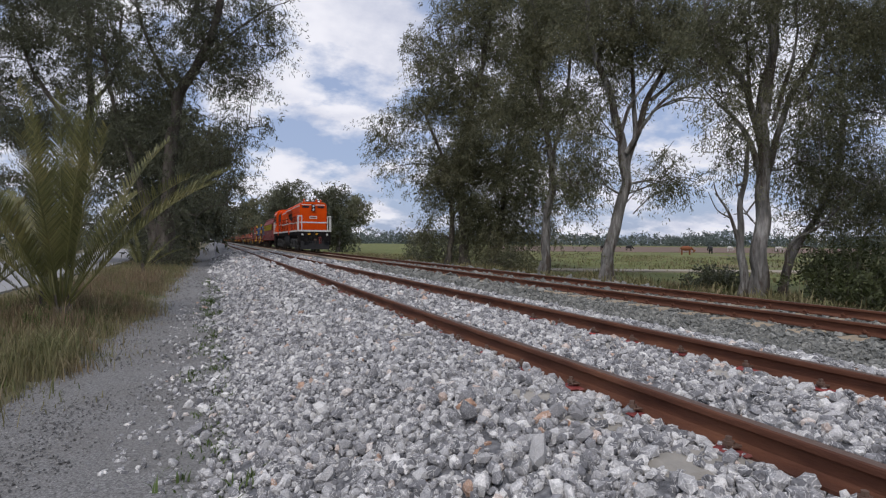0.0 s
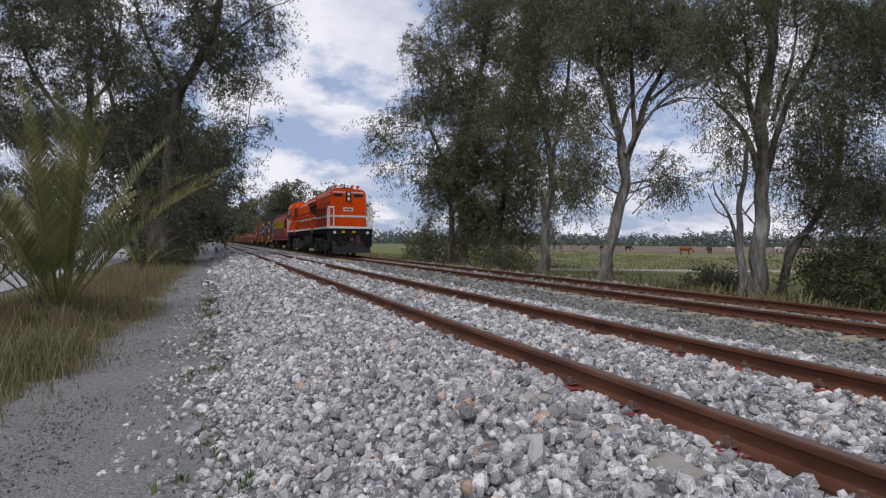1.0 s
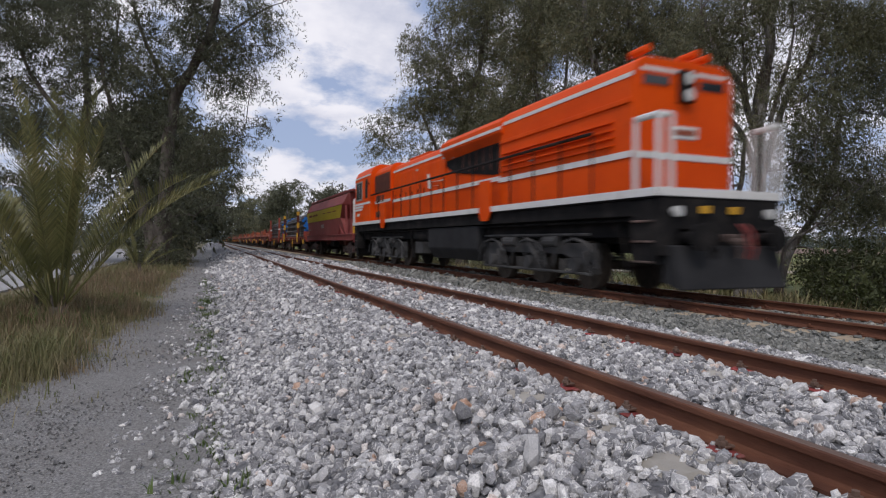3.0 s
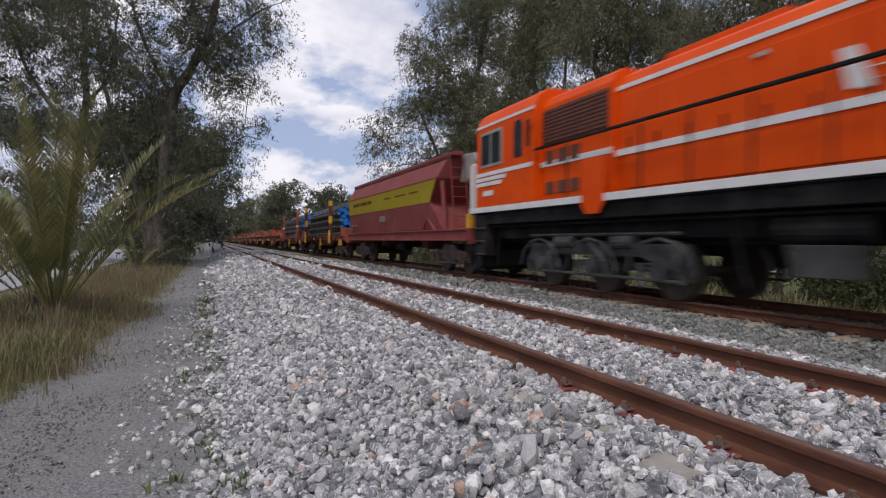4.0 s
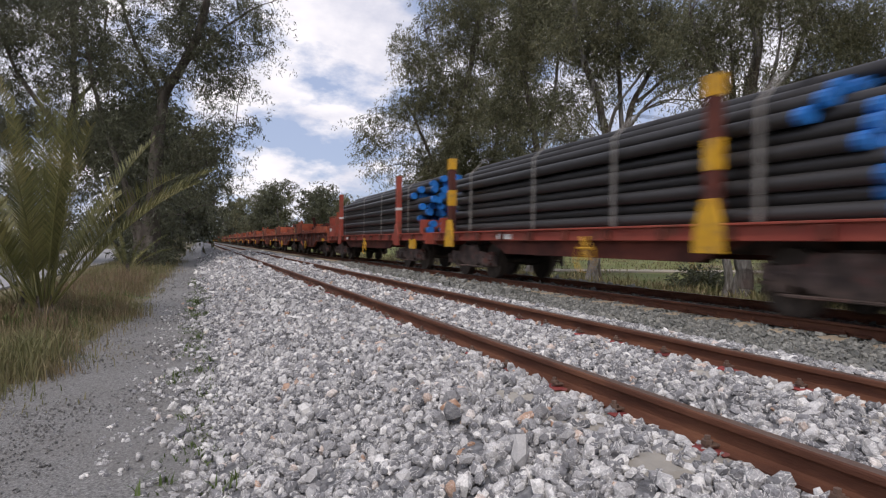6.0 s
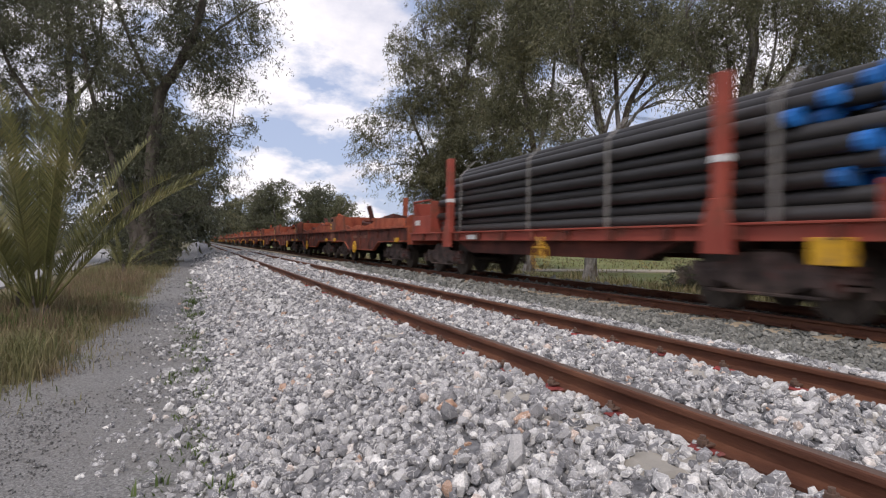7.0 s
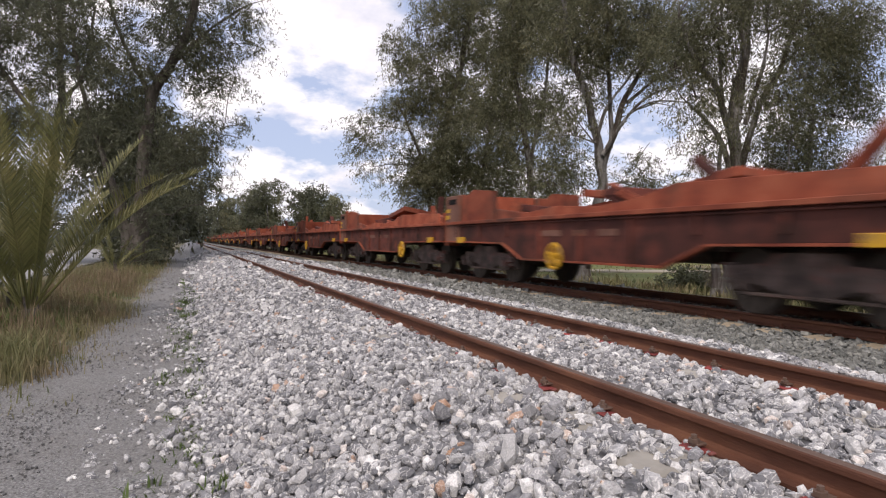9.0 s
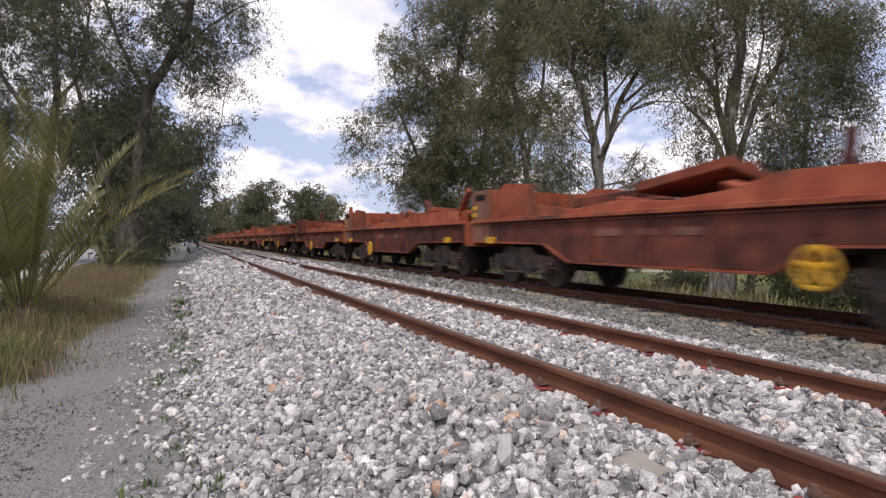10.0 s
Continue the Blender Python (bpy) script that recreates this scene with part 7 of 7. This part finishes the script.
def build_grass():
    rng = np.random.default_rng(2)

    def tufts(n, x0, x1, y0, y1, per, hmin, hmax, edge=None, spread=0.16):
        cx, cy = rng.uniform(x0, x1, n), rng.uniform(y0, y1, n)
        if edge is not None:
            k = rng.random(n) < edge(cx, cy)
            cx, cy = cx[k], cy[k]
        x = np.repeat(cx, per) + rng.normal(size=len(cx) * per) * spread
        y = np.repeat(cy, per) + rng.normal(size=len(cx) * per) * spread
        z = np.array([section(v) for v in cx]).repeat(per) - 0.02
        patch = np.array([0.55 + 0.9 * max(0.0, 0.5 + noise.noise((u * 0.9, v * 0.7, 3.0))) for u, v in zip(cx, cy)])
        hh = np.repeat(rng.uniform(hmin, hmax, len(cx)) * patch, per) * rng.uniform(0.4, 1.1, len(x))
        return np.stack([x, y, z], 1), hh

    edge = lambda x, y: np.clip((np.interp(y, [0, 4, 6, 9, 13, 60], [-1.95, -1.85, -1.65, -1.4, -1.15, -1.25]) + 0.15 * np.sin(y * 1.1) + 0.1 * np.sin(y * 2.7) - x) / 0.4, 0, 1)
    a, ha = tufts(2300, -4.6, -1.0, 2.5, 16, 22, 0.1, 0.42, edge)
    b, hb = tufts(1300, -4.6, -0.9, 16, 45, 16, 0.15, 0.5, edge, 0.25)
    c, hc = tufts(220, -1.7, -1.1, 6, 30, 14, 0.04, 0.12)
    blades("verge_grass", np.concatenate([a, b, c]), np.concatenate([ha, hb, hc]), M_grass, 3, "half-dry grass on the verge", "grass", 0.0055, 0.75)
    tall, ht = tufts(400, -3.6, -1.2, 9.5, 26, 22, 0.25, 0.6, lambda x, y: edge(x + 0.25, y), 0.15)
    blades("dry_grass", tall, ht, M_dry, 13, "tall brownish dry grass on the verge", "grass", 0.0045, 0.55)
    d, hd = tufts(150, -4.4, -1.7, 5, 18, 40, 0.14, 0.38, edge, 0.12)
    blades("green_grass", d, hd, M_weed, 4, "tufts of fresh green grass", "grass", 0.007, 0.6)
    e, he = tufts(210, -0.22, 0.2, 3.0, 24, 20, 0.03, 0.13, None, 0.06)
    blades("path_weeds", e, he, M_weed, 5, "small weeds at the foot of the ballast", "weeds", 0.008, 1.2)
    g, hg = tufts(900, 11.4, 16, 6, 60, 26, 0.15, 0.5, None, 0.3)
    blades("field_edge_grass", g, hg, M_grass, 6, "rough half-dry grass behind the far track", "grass", 0.02, 0.7)
    q, hq = tufts(1000, 14, 55, 14, 75, 14, 0.12, 0.35, None, 0.5)
    blades("pasture_grass", q, hq, M_grass, 8, "rough tufts on the pasture", "grass", 0.03, 0.8)
    k, hk = tufts(60, 4.4, 5.3, 16, 34, 20, 0.05, 0.14, None, 0.16)
    blades("track_weeds", k, hk, M_weed, 7, "low weeds between the tracks", "weeds", 0.014, 1.0)


def build_bush(spots, seed, label, mat, height):
    """A low shrub: leaf clumps on short stems."""
    rng = random.Random(seed)
    x0, y0 = spots[0][0], spots[0][1]
    z0 = section(x0)
    bush = tagged(empty("bush", Matrix.Translation((x0, y0, z0))), label, "bush", "bushes behind the far track")
    stems, centres = Tubes(), []
    for x, y, r in spots:
        for _ in range(int(34 * r)):
            g, q = rng.uniform(0, 6.28), r * math.sqrt(rng.random())
            z = height * rng.uniform(0.1, 1.0) * (1 - 0.5 * (q / r) ** 2)
            c = Vector((x - x0 + q * math.cos(g), y - y0 + q * math.sin(g), z))
            centres.append(tuple(c))
            stems.add([Vector((c.x * 0.8, c.y * 0.8, -0.05)), Vector((c.x * 0.9, c.y * 0.9, z * 0.6)), c], 0.014, 0.005, 4)
    tagged(stems.make("stemwork", M_bark_dark, bush), kind="stuff")
    crown = leaves_mesh("crown", centres, [0.36] * len(centres), 80, 0.13, 0.055, 0.2, mat, bush, seed)
    tagged(crown, kind="stuff")


def build_cow(x, y, turn, mat, label, s=1.0):
    cow = tagged(empty("cow", pose(x, y, section(x), 0, 0, turn)), label, "cow", "cattle on the pasture")
    bm = bmesh.new()
    bmesh.ops.create_uvsphere(bm, u_segments=12, v_segments=8, radius=1, matrix=Matrix.Translation((0, 0, 0.98 * s)) @ Matrix.Diagonal((0.34 * s, 0.85 * s, 0.38 * s, 1)))
    part("body", bm, mat, cow)
    bm = bmesh.new()
    add_cyl(bm, (0, -0.7 * s, 1.1 * s), (0, -1.12 * s, 0.75 * s), 0.2 * s, 10, 0.13 * s)
    part("neck", bm, mat, cow)
    bm = bmesh.new()
    bmesh.ops.create_uvsphere(bm, u_segments=10, v_segments=7, radius=1, matrix=Matrix.Translation((0, -1.22 * s, 0.58 * s)) @ Matrix.Rotation(0.7, 4, "X") @ Matrix.Diagonal((0.13 * s, 0.14 * s, 0.27 * s, 1)))
    part("head", bm, mat, cow)
    for dx in (-0.2, 0.2):
        for dy in (-0.55, 0.6):
            rod("leg", (dx * s, dy * s, 0.75 * s), (dx * s, dy * s, 0.0), 0.075 * s, mat, cow, "", 7)
    rod("tail", (0, 0.84 * s, 1.15 * s), (0, 0.92 * s, 0.5 * s), 0.025 * s, mat, cow, "", 5)


def build_surroundings():
    build_palm(-2.5, 11.9, 1.12, 24, 5, "young feather palm without trunk in the dry grass")
    build_palm(-3.02, 12.92, 0.5, 14, 8, "low palm shoots at the foot of a larger palm")
    build_palm(-3.94, 11.99, 0.8, 16, 6, "small palm shoot beside a larger palm")
    build_palm(-2.72, 26.57, 0.55, 10, 7, "small dark palm at the foot of a tree")
    # road beyond the verge, a thin slab above the soil
    bm = bmesh.new()
    add_box(bm, -12.2, -5.3, -40, 400, -0.25, 0.06)
    road = part("road", bm, M_road, None)
    tagged(road, "pale asphalt road beyond the verge", "road", kind="structure")
    bm = bmesh.new()
    add_prism(bm, [(14.15, 29.8), (60.26, 11.28), (60.33, 14.28), (14.22, 32.6)], "z", -0.4, section(16) + 0.05)
    lane = part("farm_lane", bm, M_lane, None)
    tagged(lane, "pale dirt lane across the pasture", "lane", kind="structure")
    bm = bmesh.new()
    add_prism(bm, [(49.97, 98.53), (124.24, 69.0), (281.73, 167.68), (114.65, 234.15)], "z", -0.5, -0.12)
    plough = part("ploughed_field", bm, material("reddish ploughed soil", [(0.13, 0.085, 0.06), (0.20, 0.13, 0.095)], 0.15, 0.95, 0, 0.3, 2), None)
    tagged(plough, "bare reddish soil strip in the pasture", "field", kind="structure")
    brown = material("brown cow hide", [(0.20, 0.07, 0.03), (0.28, 0.10, 0.045)], 3, 0.8, 0, 0.1, 40)
    dark = material("black cow hide", [(0.015, 0.014, 0.013), (0.03, 0.028, 0.026)], 3, 0.7, 0, 0.1, 40)
    pale = material("white cow hide", [(0.55, 0.53, 0.48), (0.66, 0.63, 0.58)], 3, 0.8, 0, 0.1, 40)
    for x, y, turn, mat, label, s in COWS:
        build_cow(x, y, turn, {"brown": brown, "black": dark, "white": pale}[mat], label, s)
    build_bush([(15.22, 9.87, 1.3), (16.68, 8.24, 1.6), (14.38, 7.99, 1.0), (17.73, 10.11, 1.4), (18.77, 12.09, 1.5)], 31, "dense green bramble bush under the trees", M_weed_leaf, 1.7)
    build_bush([(14.92, 5.28, 1.5), (16.27, 3.14, 1.7)], 32, "dense green bramble bush under the trees", M_weed_leaf, 1.35)
    build_bush([(15.52, 14.26, 0.9), (16.24, 15.25, 0.8)], 33, "low dark bush between tree trunks", M_leaf_dark, 0.7)
    build_bush([(15.2, 27.17, 1.0), (15.87, 30.66, 1.3)], 34, "grey-green shrub beside the far track", M_leaf, 1.5)
    build_bush([(15.87, 39.66, 1.6), (15.56, 43.67, 1.4)], 35, "dark shrub under a large tree", M_leaf_dark, 2.2)
    build_bush([(-2.67, 33.57, 1.2), (-2.39, 37.06, 1.2), (-2.7, 41.07, 1.3)], 36, "dark undergrowth at the foot of roadside trees", M_leaf_dark, 1.4)
    # far woods on the horizon, and the trees across the road
    rng = random.Random(77)
    centres, radii = [], []
    for k in range(1300):
        a = math.radians(rng.uniform(-4, 100))
        d = rng.uniform(420, 520)
        hgt = 6.5 + 5 * noise.noise((a * 14, 1.0, 0)) + 3 * noise.noise((a * 45, 4.0, 0))
        centres.append((d * math.sin(a), d * math.cos(a), rng.uniform(0, 1) * max(hgt, 2.0)))
        radii.append(4.0)
    # the woods' haze is only their leaf colour, the air is clear
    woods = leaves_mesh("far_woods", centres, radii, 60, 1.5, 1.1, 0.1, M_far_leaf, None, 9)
    tagged(woods, "line of woods beyond the pasture, tinted with painted haze", "woods", kind="stuff")
    centres = []
    for k in range(900):
        y = rng.uniform(-10, 190)
        x = -17 - rng.uniform(0, 6)
        if noise.noise((y * 0.09, 3.0, 0)) > -0.25:
            centres.append((x, y, rng.uniform(0.2, 6.0 + 2.5 * noise.noise((y * 0.2, 0, 0)))))
    hedge = leaves_mesh("roadside_hedge", centres, [1.3] * len(centres), 38, 0.46, 0.2, 0.4, M_leaf_dark, None, 12)
    tagged(hedge, "dark hedge and trees across the road", "hedge", kind="stuff")


M_weed_leaf = material("bramble leaves", [(0.045, 0.055, 0.02), (0.07, 0.082, 0.03), (0.105, 0.11, 0.045)], 1.2, 0.6, 0, 0, random_by="island", spread=0.4, translucent=0.2)
COWS = [(67.51, 68.54, 60, "brown", "brown cow grazing on the pasture", 1.0), (79.67, 75.28, -50, "black", "black cow standing on the pasture", 1.0), (85.28, 103.16, 80, "black", "black cow far out on the pasture", 0.9),
        (100.1, 94.83, -70, "black", "black cow far out on the pasture", 0.9), (79.3, 104.29, 20, "black", "black cow far out on the pasture", 0.9), (110.18, 98.61, 90, "white", "white cow far out on the pasture", 0.9),
        (124.16, 97.31, 60, "white", "white cow far out on the pasture", 0.9)]
build_grass()
build_surroundings()
build_stones()
motions()
